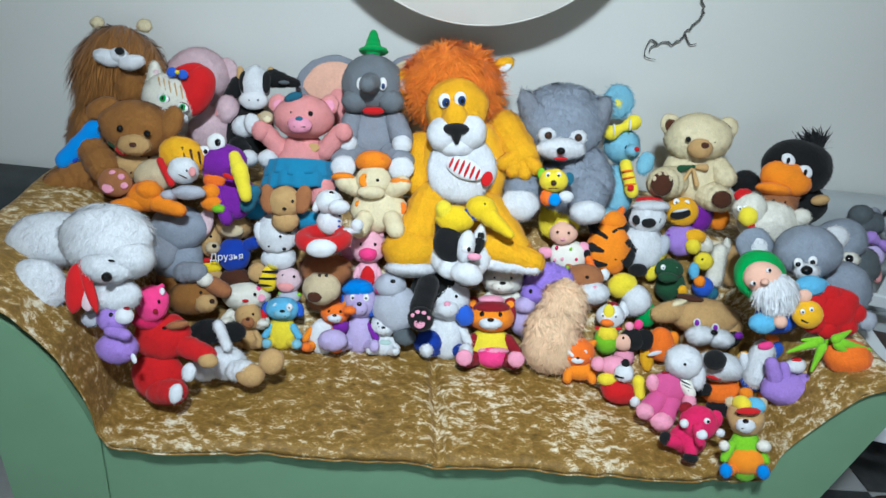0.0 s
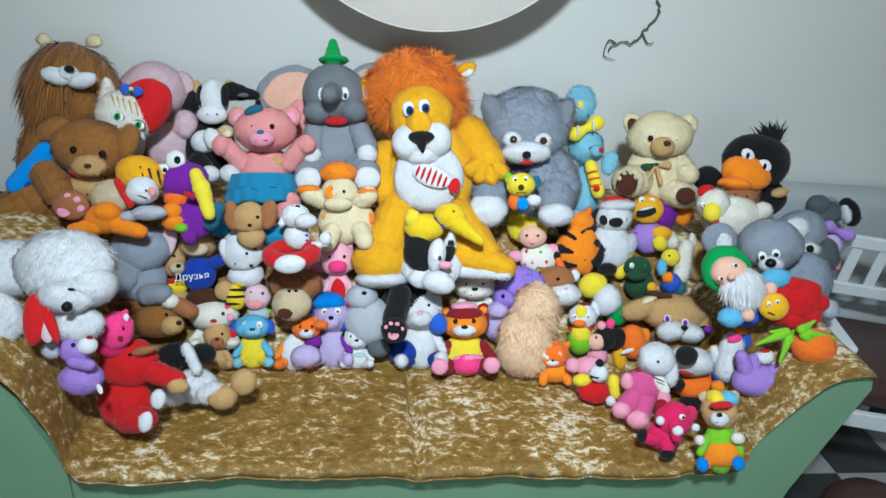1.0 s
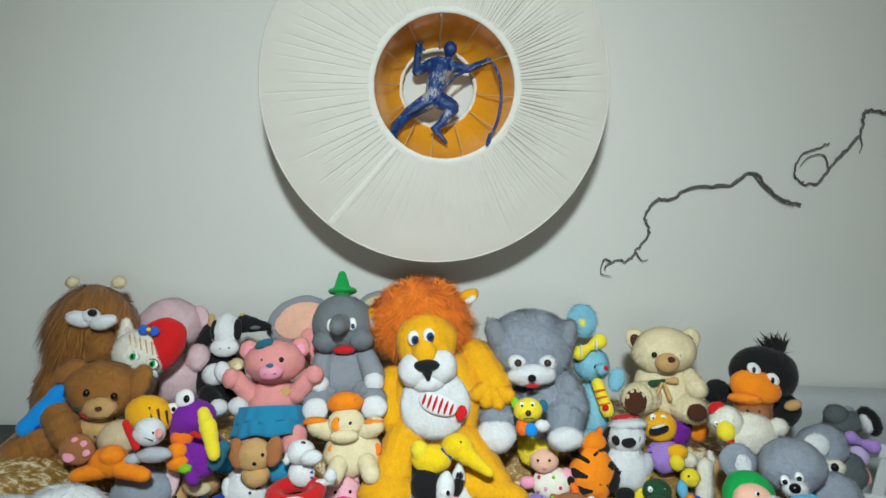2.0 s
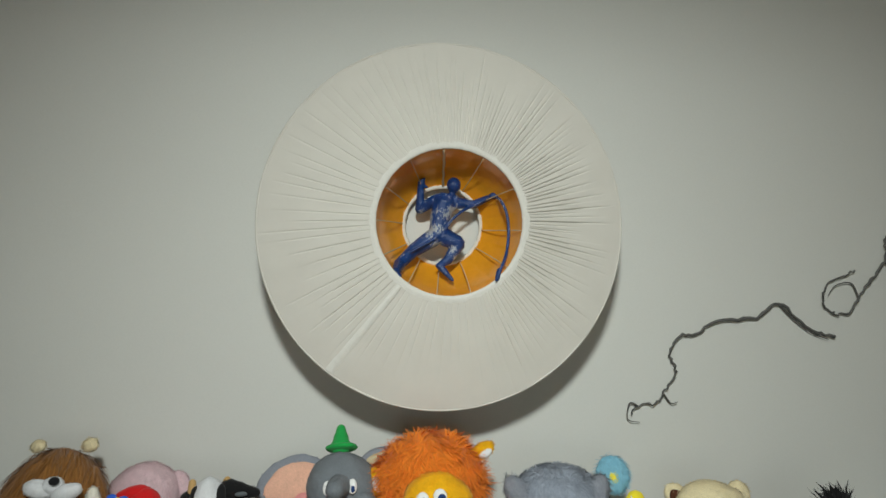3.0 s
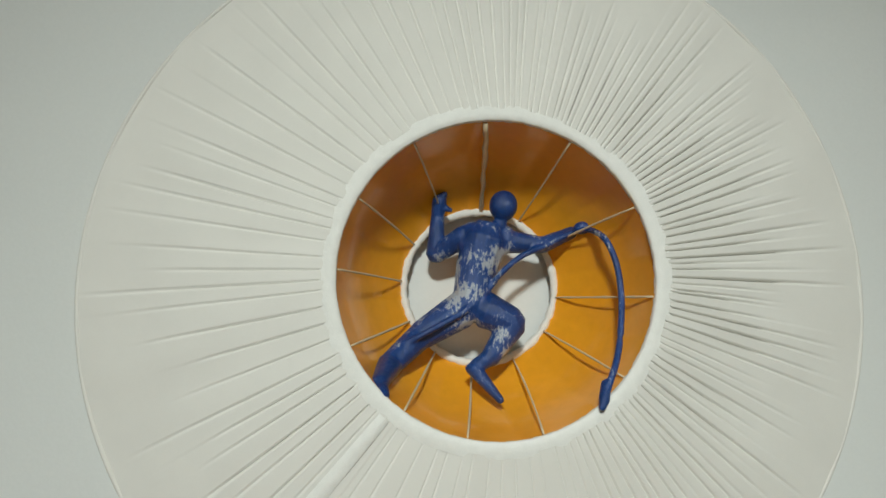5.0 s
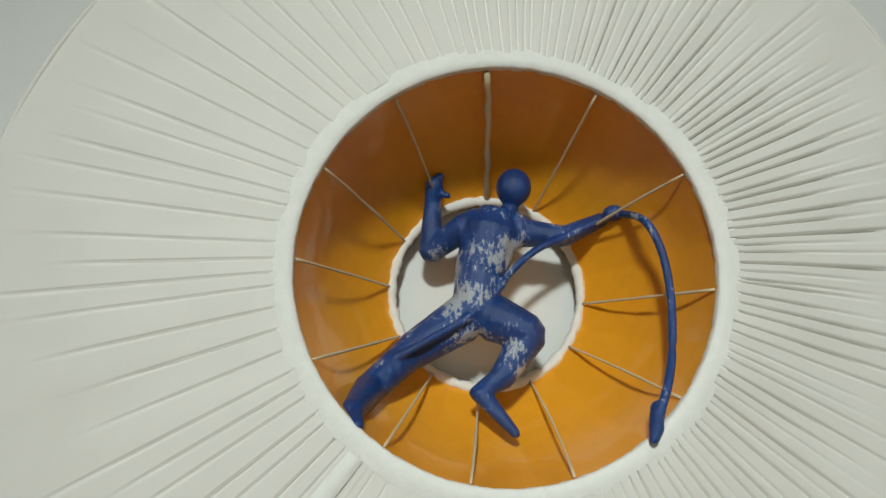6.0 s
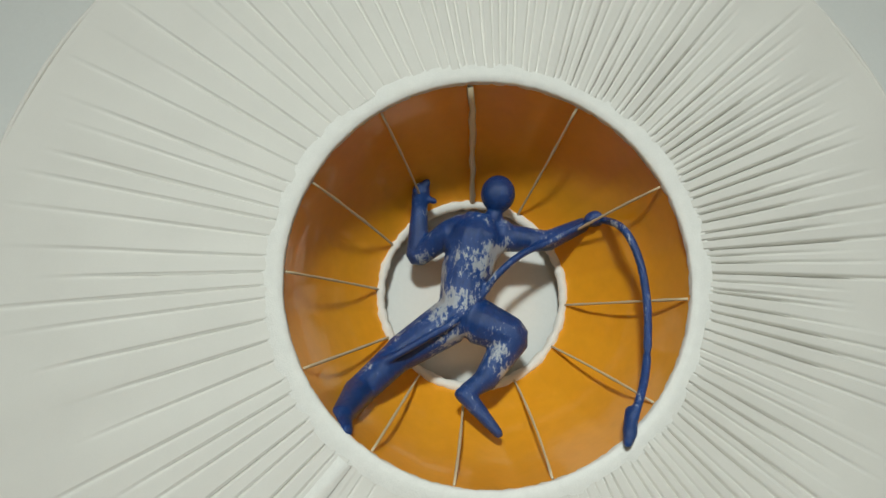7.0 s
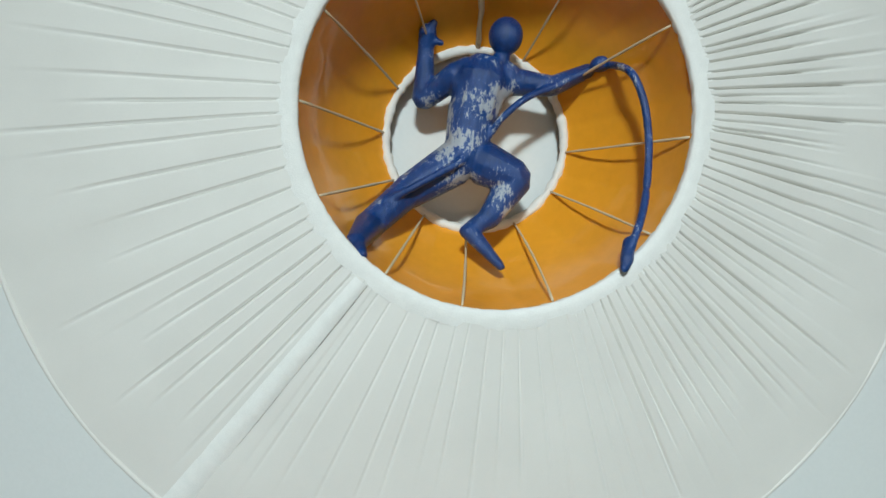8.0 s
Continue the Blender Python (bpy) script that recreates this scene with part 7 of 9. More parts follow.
ball(t, "ear", FUR["brown"], -0.0518, 0.0294, 0.0102, 0.044, 0.044, 0.0238, 0, 0.009)
limb(t, "arm", FUR["rbrown"], (0.0716, 0.0435, 0.0238), (0.1088, 0.0272, 0.034), 0.0252, 0.0234, 0.005)

t = toy("plush_cat", (-0.576, 1.760, 0.717), "hot pink plush cat lying on its side", "plush toy")
ball(t, "body", FUR["magenta"], -0.0155, -0.0396, -0.0086, 0.078, 0.052, 0.0517, 0, 0.005)
ball(t, "head", FUR["hotpink"], 0.004, 0.0047, 0.0057, 0.0831, 0.0945, 0.0661, 0, 0.005)
limb(t, "ear", FUR["hotpink"], (-0.026, 0.029, 0.0057), (-0.0375, 0.0362, 0.0057), 0.0129, 0.0057, 0.005)
limb(t, "ear", FUR["hotpink"], (0.0227, 0.0405, 0.0057), (0.0284, 0.0505, 0.0057), 0.0129, 0.0057, 0.005)
ball(t, "patch", FUR["white"], 0.0351, 0.0368, 0.0179, 0.0142, 0.0199, 0.0086, 0, 0, on="head")
ball(t, "mouth", FUR["dred"], 0.0264, -0.0131, 0.0333, 0.0141, 0.0141, 0.0072, 0, 0, on="head")
ball(t, "eye", BLACK_PLASTIC, 0.0352, 0.0123, 0.034, 0.007, 0.0099, 0.0057, 0, 0, on="head")

t = toy("plush_mouse", (-0.630, 1.660, 0.698), "purple plush mouse with a white muzzle", "plush toy")
ball(t, "body", FUR["lilac"], 0.0055, -0.0368, 0, 0.0982, 0.0791, 0.0682, 0, 0.005)
ball(t, "head", FUR["lilac"], 0.0015, 0.0354, 0.0136, 0.0785, 0.0703, 0.0628, 0, 0.005)
ball(t, "muzzle", FUR["white"], 0.0363, 0.0435, 0.0293, 0.0455, 0.0402, 0.0355, 0, 0, on="head")
ball(t, "nose", FUR["dred"], 0.0431, 0.0625, 0.0322, 0.016, 0.0107, 0.0109, 0, 0, on="muzzle")
ball(t, "eye", BLACK_PLASTIC, 0.0107, 0.0473, 0.0421, 0.0106, 0.012, 0.0082, 0, 0, on="head")
ball(t, "ear", FUR["lgrey"], -0.0628, 0.0314, 0, 0.0491, 0.0382, 0.0164, 0, 0.005)
limb(t, "arm", FUR["lilac"], (0.0045, 0.0074, 0.03), (0.0447, 0.0003, 0.0382), 0.0147, 0.0133, 0.005)
ball(t, "tag", FUR["white"], 0.0686, -0.0552, 0.0409, 0.0133, 0.0266, 0.0055, 20, 0)

t = toy("plush_dog", (-0.546, 1.727, 0.555), "red plush dog with white soles lying down", "plush toy")
ball(t, "hood", FUR["red"], -0.002, 0.0721, 0.0089, 0.1473, 0.1238, 0.0977, 10, 0.005)
ball(t, "body", FUR["red"], -0.0148, -0.0326, 0, 0.1392, 0.1303, 0.0889, 0, 0.005)
limb(t, "arm", FUR["red"], (0.0622, 0.0494, 0.0148), (0.1286, 0.0318, 0.0355), 0.0294, 0.0247, 0.005)
limb(t, "leg", FUR["red"], (-0.0012, -0.0698, 0.0207), (0.0562, -0.0632, 0.0533), 0.0337, 0.0316, 0.005)
ball(t, "sole", FUR["white"], 0.0725, -0.0595, 0.0859, 0.0338, 0.0507, 0.0207, -10, 0.005)
ball(t, "sole", FUR["white"], 0.0895, -0.0121, 0.0504, 0.0374, 0.0489, 0.0237, -10, 0.005)
ball(t, "paw", FUR["tan"], 0.1384, 0.0196, 0.0504, 0.0518, 0.0374, 0.0355, 0, 0.005)
limb(t, "seam", FUR["offw"], (-0.0142, 0.0053, 0.0147), (0.0642, 0.0471, 0.0198), 0.0022, 0.0022, 0, on="hood")
ball(t, "eye", BLACK_PLASTIC, 0.0229, 0.1004, 0.0527, 0.0115, 0.0086, 0.0074, 0, 0, on="hood")
ball(t, "muzzle", FUR["rbrown"], 0.0513, 0.1079, 0.0415, 0.0578, 0.0231, 0.0326, 12, 0.005)

t = toy("plush_dog", (-0.401, 1.807, 0.530), "black and white plush dog with brown shoes lying down", "plush toy")
ball(t, "body", FUR["white"], -0.0047, -0.0204, 0, 0.1192, 0.0909, 0.0721, 0, 0.009)
ball(t, "chest", FUR["black"], -0.0517, 0.0674, 0, 0.1098, 0.0659, 0.0627, 0, 0.009)
limb(t, "blaze", FUR["white"], (-0.0145, 0.0897, 0.0345), (0.0138, 0.0321, 0.0408), 0.0138, 0.0123, 0.009)
ball(t, "side", FUR["black"], 0.0136, 0.0667, -0.0063, 0.0692, 0.0535, 0.047, 0, 0.009)
ball(t, "leg", FUR["white"], -0.0592, -0.0376, 0.0094, 0.078, 0.0624, 0.0533, 0, 0.009)
ball(t, "shoe", FUR["tan"], 0.1338, -0.0071, 0.0251, 0.0711, 0.0711, 0.0564, 0, 0.005, label="brown shoe")
ball(t, "shoe", FUR["tan"], 0.0788, -0.0451, 0.0376, 0.0799, 0.0645, 0.0564, 0, 0.005, label="brown shoe")
limb(t, "leg", FUR["white"], (0.0286, -0.0366, 0.0157), (0.0646, -0.0339, 0.0314), 0.0295, 0.0277, 0.009)

t = toy("plush_dog", (-0.322, 2.125, 0.756), "white plush dog with one black ear", "plush toy")
ball(t, "body", FUR["white"], 0.006, -0.0706, -0.0106, 0.1065, 0.0781, 0.0777, 0, 0.005)
ball(t, "head", FUR["white"], 0.0046, 0.0049, 0.0106, 0.13, 0.13, 0.1024, 0, 0.005)
ball(t, "ear", FUR["black"], 0.0574, 0.0326, 0.053, 0.031, 0.0585, 0.0212, -20, 0.005)
ball(t, "ear", FUR["white"], -0.0408, 0.0075, 0.0353, 0.0347, 0.0625, 0.0247, 10, 0.005)
ball(t, "eye", BLACK_PLASTIC, -0.008, -0.0344, 0.0469, 0.0086, 0.0091, 0.0071, 0, 0, on="head")
ball(t, "eye", BLACK_PLASTIC, 0.0299, -0.0055, 0.0597, 0.0086, 0.009, 0.0071, 0, 0, on="head")
ball(t, "nose", BLACK_PLASTIC, 0.0363, -0.0429, 0.0382, 0.0121, 0.0104, 0.0088, 0, 0, on="head")

t = toy("plush_bee", (-0.336, 2.070, 0.644), "small plush bee with black stripes", "plush toy")
ball(t, "body", FUR["yellow"], -0.0018, -0.0141, 0, 0.0580, 0.081, 0.0560, 10, 0)
band(t, "stripe", FUR["black"], 0.0035, 0.0090, 0, 0.0235, 0.0052, 0.8)
band(t, "stripe", FUR["black"], -0.0005, -0.0120, 0, 0.0268, 0.0052, 0.8)
band(t, "stripe", FUR["black"], -0.0045, -0.0330, 0, 0.0235, 0.0052, 0.8)
ball(t, "head", FUR["lyellow"], 0.0213, 0.037, 0.007, 0.0492, 0.0421, 0.0388)
ball(t, "eye", WHITE_PLASTIC, 0.0227, 0.0424, 0.025, 0.0139, 0.016, 0.0056, 0, 0, on="head")
ball(t, "pupil", BLACK_PLASTIC, 0.023, 0.0407, 0.0263, 0.0052, 0.0055, 0.0063, 0, 0, on="head")
ball(t, "eye", WHITE_PLASTIC, 0.0363, 0.0389, 0.0239, 0.0139, 0.016, 0.0056, 0, 0, on="head")
ball(t, "pupil", BLACK_PLASTIC, 0.0366, 0.0372, 0.0249, 0.0052, 0.0055, 0.0063, 0, 0, on="head")

t = toy("plush_cow", (-0.274, 2.068, 0.628), "greyish pink plush cow with a green collar", "plush toy")
ball(t, "body", FUR["lgrey"], 0.0018, -0.0497, -0.007, 0.0707, 0.053, 0.0493, 0, 0.005)
ball(t, "head", FUR["ppink"], 0, 0.0035, 0, 0.0845, 0.081, 0.0634, 0, 0.005)
ball(t, "muzzle", FUR["pink"], -0.0017, -0.0167, 0.021, 0.0523, 0.0349, 0.0317, 0, 0, on="head")
ball(t, "eye", BLACK_PLASTIC, -0.0109, 0.0182, 0.0259, 0.0087, 0.0091, 0.007, 0, 0, on="head")
ball(t, "eye", BLACK_PLASTIC, 0.0241, 0.0148, 0.0269, 0.0087, 0.0091, 0.007, 0, 0, on="head")
limb(t, "collar", FUR["lime"], (-0.0245, -0.0387, 0.0005), (0.0347, -0.0424, -0.0021), 0.007, 0.007, 0, on="body")
ball(t, "ear", FUR["ppink"], -0.0423, 0.0176, 0, 0.0246, 0.0211, 0.0141, 0, 0.005)

t = toy("plush_lion", (-0.164, 2.058, 0.652), "brown plush lion with a wide beige muzzle", "plush toy")
ball(t, "body", FUR["rbrown"], -0.0049, -0.0667, -0.0247, 0.107, 0.0642, 0.0775, 0, 0.009)
tufts(t, "mane", FUR["rbrown"], 0.0035, 0.03, 0, 0.155, 0.1022, 0.0987, 2400, 0.0247, 0.0048, 51, 0.4)
ball(t, "head", FUR["rbrown"], 0.0098, 0.0232, 0.0141, 0.147, 0.091, 0.0916, 0, 0.009)
ball(t, "muzzle", FUR["beige"], 0.0038, -0.0245, 0.0458, 0.1172, 0.0999, 0.0881, 0, 0.005)
ball(t, "nose", FUR["dbrown"], -0.0081, -0.0469, 0.0792, 0.0475, 0.0373, 0.0247, 20, 0, on="muzzle")
ball(t, "eye", BLACK_PLASTIC, 0.0025, 0.014, 0.0732, 0.0102, 0.0107, 0.0085, 0, 0, on="muzzle")
ball(t, "eye", BLACK_PLASTIC, 0.0226, 0.014, 0.0717, 0.0102, 0.0107, 0.0085, 0, 0, on="muzzle")

t = toy("plush_fish", (-0.111, 2.166, 0.692), "pink plush fish with a black eye", "plush toy")
ball(t, "body", FUR["rose"], 0, 0, 0, 0.083, 0.0541, 0.0505, 0, 0.005)
ball(t, "patch", FUR["white"], -0.0144, -0.0002, 0.0208, 0.0286, 0.0357, 0.0108, 0, 0, on="body")
ball(t, "eye", BLACK_PLASTIC, -0.0124, 0.0015, 0.0219, 0.0107, 0.0107, 0.0072, 0, 0, on="body")
limb(t, "tail", FUR["pink"], (0.0361, 0, 0), (0.0505, 0.0144, 0), 0.0126, 0.009, 0.005)

t = toy("plush_pig", (-0.034, 2.125, 0.686), "pink plush pig with a red dotted bib", "plush toy")
ball(t, "body", FUR["pigpink"], 0, -0.0458, 0, 0.079, 0.1223, 0.0564, 0, 0.005)
ball(t, "belly", FUR["red"], 0.0034, -0.0492, 0.0258, 0.0446, 0.0805, 0.0135, 0, 0.005, on="body")
limb(t, "arm", FUR["pigpink"], (-0.0291, -0.0213, 0.009), (-0.0417, -0.0574, 0.0226), 0.0107, 0.0089, 0.005)
limb(t, "leg", FUR["pigpink"], (-0.021, -0.078, 0.0113), (-0.0333, -0.0821, 0.0338), 0.0135, 0.0122, 0.005)
ball(t, "foot", FUR["hotpink"], -0.0345, -0.0798, 0.0406, 0.0277, 0.036, 0.0248, 0, 0.005)
limb(t, "arm", FUR["pigpink"], (0.0315, -0.0213, 0.009), (0.0476, -0.0574, 0.0226), 0.0107, 0.0089, 0.005)
limb(t, "leg", FUR["pigpink"], (0.0239, -0.078, 0.0113), (0.0422, -0.0821, 0.0338), 0.0135, 0.0122, 0.005)
ball(t, "foot", FUR["hotpink"], 0.0451, -0.0798, 0.0406, 0.0277, 0.036, 0.0248, 0, 0.005)
ball(t, "head", FUR["pigpink"], 0.0015, 0.0507, 0.0113, 0.1115, 0.1064, 0.0897, 0, 0.005)
limb(t, "ear", FUR["pigpink"], (-0.0336, 0.0852, 0), (-0.0471, 0.1215, 0), 0.0157, 0.0034, 0.005)
limb(t, "ear", FUR["pigpink"], (0.0336, 0.0852, 0), (0.0471, 0.1215, 0), 0.0157, 0.0034, 0.005)
ball(t, "muzzle", FUR["hotpink"], 0.0059, 0.0291, 0.0453, 0.057, 0.044, 0.0403, 0, 0.005, on="head")
limb(t, "mouth", FUR["dbrown"], (-0.003, 0.0185, 0.0604), (0.0188, 0.0185, 0.0604), 0.0016, 0.0016, 0, on="muzzle")
ball(t, "eye", BLACK_PLASTIC, -0.0152, 0.0583, 0.0509, 0.0107, 0.0112, 0.0087, 0, 0, on="head")
ball(t, "eye", BLACK_PLASTIC, 0.0285, 0.0583, 0.0509, 0.0107, 0.0112, 0.0087, 0, 0, on="head")

t = toy("plush_cat", (-0.045, 2.036, 0.534), "purple and blue plush cat with long lashes", "plush toy")
ball(t, "body", FUR["llilac"], 0, -0.0496, 0, 0.0922, 0.1324, 0.0658, 0, 0.005)
limb(t, "arm", FUR["purple"], (-0.0339, -0.0221, 0.0105), (-0.0514, -0.0598, 0.0263), 0.0124, 0.0104, 0.005)
limb(t, "leg", FUR["llilac"], (-0.0243, -0.0833, 0.0132), (-0.041, -0.0853, 0.0395), 0.0157, 0.0142, 0.005)
ball(t, "foot", FUR["llilac"], -0.0424, -0.0822, 0.0474, 0.0322, 0.0388, 0.029, 0, 0.005)
limb(t, "arm", FUR["purple"], (0.0369, -0.0221, 0.0105), (0.0588, -0.0598, 0.0263), 0.0124, 0.0104, 0.005)
limb(t, "leg", FUR["llilac"], (0.028, -0.0833, 0.0132), (0.0521, -0.0853, 0.0395), 0.0157, 0.0142, 0.005)
ball(t, "foot", FUR["llilac"], 0.0558, -0.0822, 0.0474, 0.0322, 0.0388, 0.029, 0, 0.005)
ball(t, "head", FUR["llilac"], 0.0019, 0.056, 0.0132, 0.1046, 0.1151, 0.0842, 0, 0.005)
ball(t, "ear", FUR["mblue"], -0.0436, 0.1017, 0.004, 0.0315, 0.0315, 0.0126, 0, 0.005)
ball(t, "ear", FUR["mblue"], 0.0447, 0.1017, 0.004, 0.0315, 0.0315, 0.0126, 0, 0.005)
ball(t, "muzzle", FUR["llilac"], 0.0064, 0.0352, 0.0451, 0.0535, 0.0476, 0.0379, 0, 0.005, on="head")
ball(t, "nose", BLACK_PLASTIC, 0.0086, 0.0476, 0.0611, 0.0174, 0.0146, 0.0137, 0, 0, on="muzzle")
limb(t, "mouth", FUR["dbrown"], (-0.0019, 0.025, 0.0593), (0.0186, 0.025, 0.0593), 0.0016, 0.0016, 0, on="muzzle")
ball(t, "eye", WHITE_PLASTIC, -0.0135, 0.0672, 0.0503, 0.0208, 0.024, 0.0085, 0, 0, on="head")
ball(t, "pupil", BLACK_PLASTIC, -0.0132, 0.0656, 0.0519, 0.0087, 0.0091, 0.0107, 0, 0, on="head")
ball(t, "eye", WHITE_PLASTIC, 0.0276, 0.0672, 0.0503, 0.0208, 0.024, 0.0085, 0, 0, on="head")
ball(t, "pupil", BLACK_PLASTIC, 0.0278, 0.0656, 0.0519, 0.0087, 0.0091, 0.0107, 0, 0, on="head")
ball(t, "hair", FUR["satin"], -0.0035, 0.0953, 0.0249, 0.0985, 0.0563, 0.0712, 0, 0.009)
ball(t, "hair", FUR["mblue"], -0.0451, 0.0414, 0.0071, 0.0355, 0.078, 0.0463, 0, 0.005)
ball(t, "hair", FUR["mblue"], 0.04, 0.0414, 0.0071, 0.0355, 0.078, 0.0463, 0, 0.005)
ball(t, "cuff", FUR["purple"], -0.0527, -0.0267, 0.0356, 0.0525, 0.042, 0.0427, 0, 0.005)

t = toy("plush_fox", (-0.157, 2.007, 0.506), "orange plush fox with a white chest", "plush toy")
ball(t, "body", FUR["white"], 0, -0.0286, 0, 0.0885, 0.11, 0.0632, 0, 0.005)
limb(t, "arm", FUR["orange"], (-0.032, -0.0086, 0.0101), (-0.048, -0.035, 0.0253), 0.0119, 0.01, 0.005)
limb(t, "leg", FUR["orange"], (-0.0226, -0.0523, 0.0126), (-0.0373, -0.0597, 0.0379), 0.0151, 0.0136, 0.005)
ball(t, "foot", FUR["dorange"], -0.0382, -0.0571, 0.0455, 0.0309, 0.0278, 0.0278, 0, 0.005)
limb(t, "arm", FUR["orange"], (0.036, -0.0086, 0.0101), (0.0579, -0.035, 0.0253), 0.0119, 0.01, 0.005)
limb(t, "leg", FUR["orange"], (0.0276, -0.0523, 0.0126), (0.0522, -0.0597, 0.0379), 0.0151, 0.0136, 0.005)
ball(t, "foot", FUR["dorange"], 0.0561, -0.0571, 0.0455, 0.0309, 0.0278, 0.0278, 0, 0.005)
ball(t, "head", FUR["dorange"], 0.0409, 0.0468, 0.0126, 0.0896, 0.0693, 0.0721, 0, 0.005)
limb(t, "ear", FUR["orange"], (0.0116, 0.0681, 0), (0.0008, 0.0918, 0), 0.0126, 0.0027, 0.005)
limb(t, "ear", FUR["orange"], (0.0657, 0.0681, 0), (0.0765, 0.0918, 0), 0.0126, 0.0027, 0.005)
ball(t, "muzzle", FUR["white"], 0.0457, 0.0354, 0.04, 0.0459, 0.0287, 0.0324, 0, 0.005, on="head")
ball(t, "nose", BLACK_PLASTIC, 0.0482, 0.0434, 0.0537, 0.0149, 0.0088, 0.0117, 0, 0, on="muzzle")
limb(t, "mouth", FUR["dbrown"], (0.0391, 0.0296, 0.052), (0.0567, 0.0296, 0.052), 0.0015, 0.0015, 0, on="muzzle")
ball(t, "eye", BLACK_PLASTIC, 0.0289, 0.0549, 0.0444, 0.0088, 0.0093, 0.0072, 0, 0, on="head")
ball(t, "eye", BLACK_PLASTIC, 0.0642, 0.0549, 0.0444, 0.0088, 0.0093, 0.0072, 0, 0, on="head")
ball(t, "snout", FUR["dorange"], 0.0914, 0.0596, 0.0456, 0.0412, 0.0275, 0.0386, 0, 0.005)
ball(t, "foot_sole", FUR["llilac"], 0.0458, -0.0314, 0.0597, 0.0921, 0.0648, 0.0632, 0, 0.005)

t = toy("plush_donkey", (-0.280, 2.004, 0.513), "blue plush donkey in yellow overalls", "plush toy")
ball(t, "body", FUR["lyellow"], 0, -0.0307, 0, 0.0875, 0.1073, 0.0625, 0, 0.005)
limb(t, "arm", FUR["sky"], (-0.031, -0.0105, 0.01), (-0.0459, -0.0373, 0.025), 0.0118, 0.0099, 0.005)
limb(t, "leg", FUR["lyellow"], (-0.0216, -0.0546, 0.0125), (-0.0345, -0.0606, 0.0375), 0.0149, 0.0135, 0.005)
ball(t, "foot", FUR["lblue"], -0.035, -0.0581, 0.045, 0.0305, 0.0281, 0.0275, 0, 0.005)
limb(t, "arm", FUR["sky"], (0.0361, -0.0105, 0.01), (0.0588, -0.0373, 0.025), 0.0118, 0.0099, 0.005)
limb(t, "leg", FUR["lyellow"], (0.0281, -0.0546, 0.0125), (0.0539, -0.0606, 0.0375), 0.0149, 0.0135, 0.005)
ball(t, "foot", FUR["lblue"], 0.0582, -0.0581, 0.045, 0.0305, 0.0281, 0.0275, 0, 0.005)
ball(t, "head", FUR["sky"], 0.0032, 0.0456, 0.0125, 0.1073, 0.0733, 0.0864, 0, 0.005)
ball(t, "ear", FUR["mblue"], -0.0476, 0.0444, 0.015, 0.0279, 0.0454, 0.0216, -12, 0.005)
ball(t, "ear", FUR["mblue"], 0.0553, 0.0444, 0.015, 0.0279, 0.0454, 0.0216, 12, 0.005)
ball(t, "muzzle", FUR["lblue"], 0.0117, 0.0337, 0.0453, 0.0549, 0.0303, 0.0389, 0, 0.005, on="head")
ball(t, "nose", BLACK_PLASTIC, 0.0159, 0.0422, 0.0617, 0.0178, 0.0093, 0.014, 0, 0, on="muzzle")
limb(t, "mouth", FUR["dbrown"], (0.005, 0.0278, 0.0599), (0.0259, 0.0278, 0.0599), 0.0015, 0.0015, 0, on="muzzle")
ball(t, "eye", WHITE_PLASTIC, -0.008, 0.0543, 0.0506, 0.0203, 0.0234, 0.0083, 0, 0, on="head")
ball(t, "pupil", BLACK_PLASTIC, -0.0076, 0.0527, 0.0522, 0.0068, 0.0071, 0.0083, 0, 0, on="head")
ball(t, "eye", WHITE_PLASTIC, 0.0341, 0.0543, 0.0506, 0.0203, 0.0234, 0.0083, 0, 0, on="head")
ball(t, "pupil", BLACK_PLASTIC, 0.0345, 0.0527, 0.0522, 0.0068, 0.0071, 0.0083, 0, 0, on="head")

t = toy("plush_dalmatian", (0.036, 2.006, 0.497), "tiny spotted white plush dalmatian", "plush toy")
ball(t, "body", FUR["white"], 0, -0.0317, 0, 0.0748, 0.0708, 0.0535, 0, 0.005)
limb(t, "arm", FUR["white"], (-0.0279, -0.0153, 0.0086), (-0.0427, -0.0366, 0.0214), 0.0101, 0.0085, 0.005)
limb(t, "leg", FUR["white"], (-0.0202, -0.0508, 0.0107), (-0.0346, -0.0482, 0.0321), 0.0128, 0.0116, 0.005)
ball(t, "foot", FUR["white"], -0.0361, -0.0461, 0.0385, 0.0262, 0.0227, 0.0235, 0, 0.005)
limb(t, "arm", FUR["white"], (0.0296, -0.0153, 0.0086), (0.0471, -0.0366, 0.0214), 0.0101, 0.0085, 0.005)
limb(t, "leg", FUR["white"], (0.0224, -0.0508, 0.0107), (0.0413, -0.0482, 0.0321), 0.0128, 0.0116, 0.005)
ball(t, "foot", FUR["white"], 0.044, -0.0461, 0.0385, 0.0262, 0.0227, 0.0235, 0, 0.005)
ball(t, "head", FUR["white"], 0.0011, 0.0305, 0.0107, 0.085, 0.0724, 0.0684, 0, 0.005)
ball(t, "ear", FUR["black"], -0.0394, 0.0293, 0.0128, 0.0221, 0.0448, 0.0171, -12, 0.005)
ball(t, "ear", FUR["black"], 0.0421, 0.0293, 0.0128, 0.0221, 0.0448, 0.0171, 12, 0.005)
ball(t, "muzzle", FUR["white"], 0.0038, 0.0188, 0.0366, 0.0437, 0.03, 0.0308, 0, 0.005, on="head")
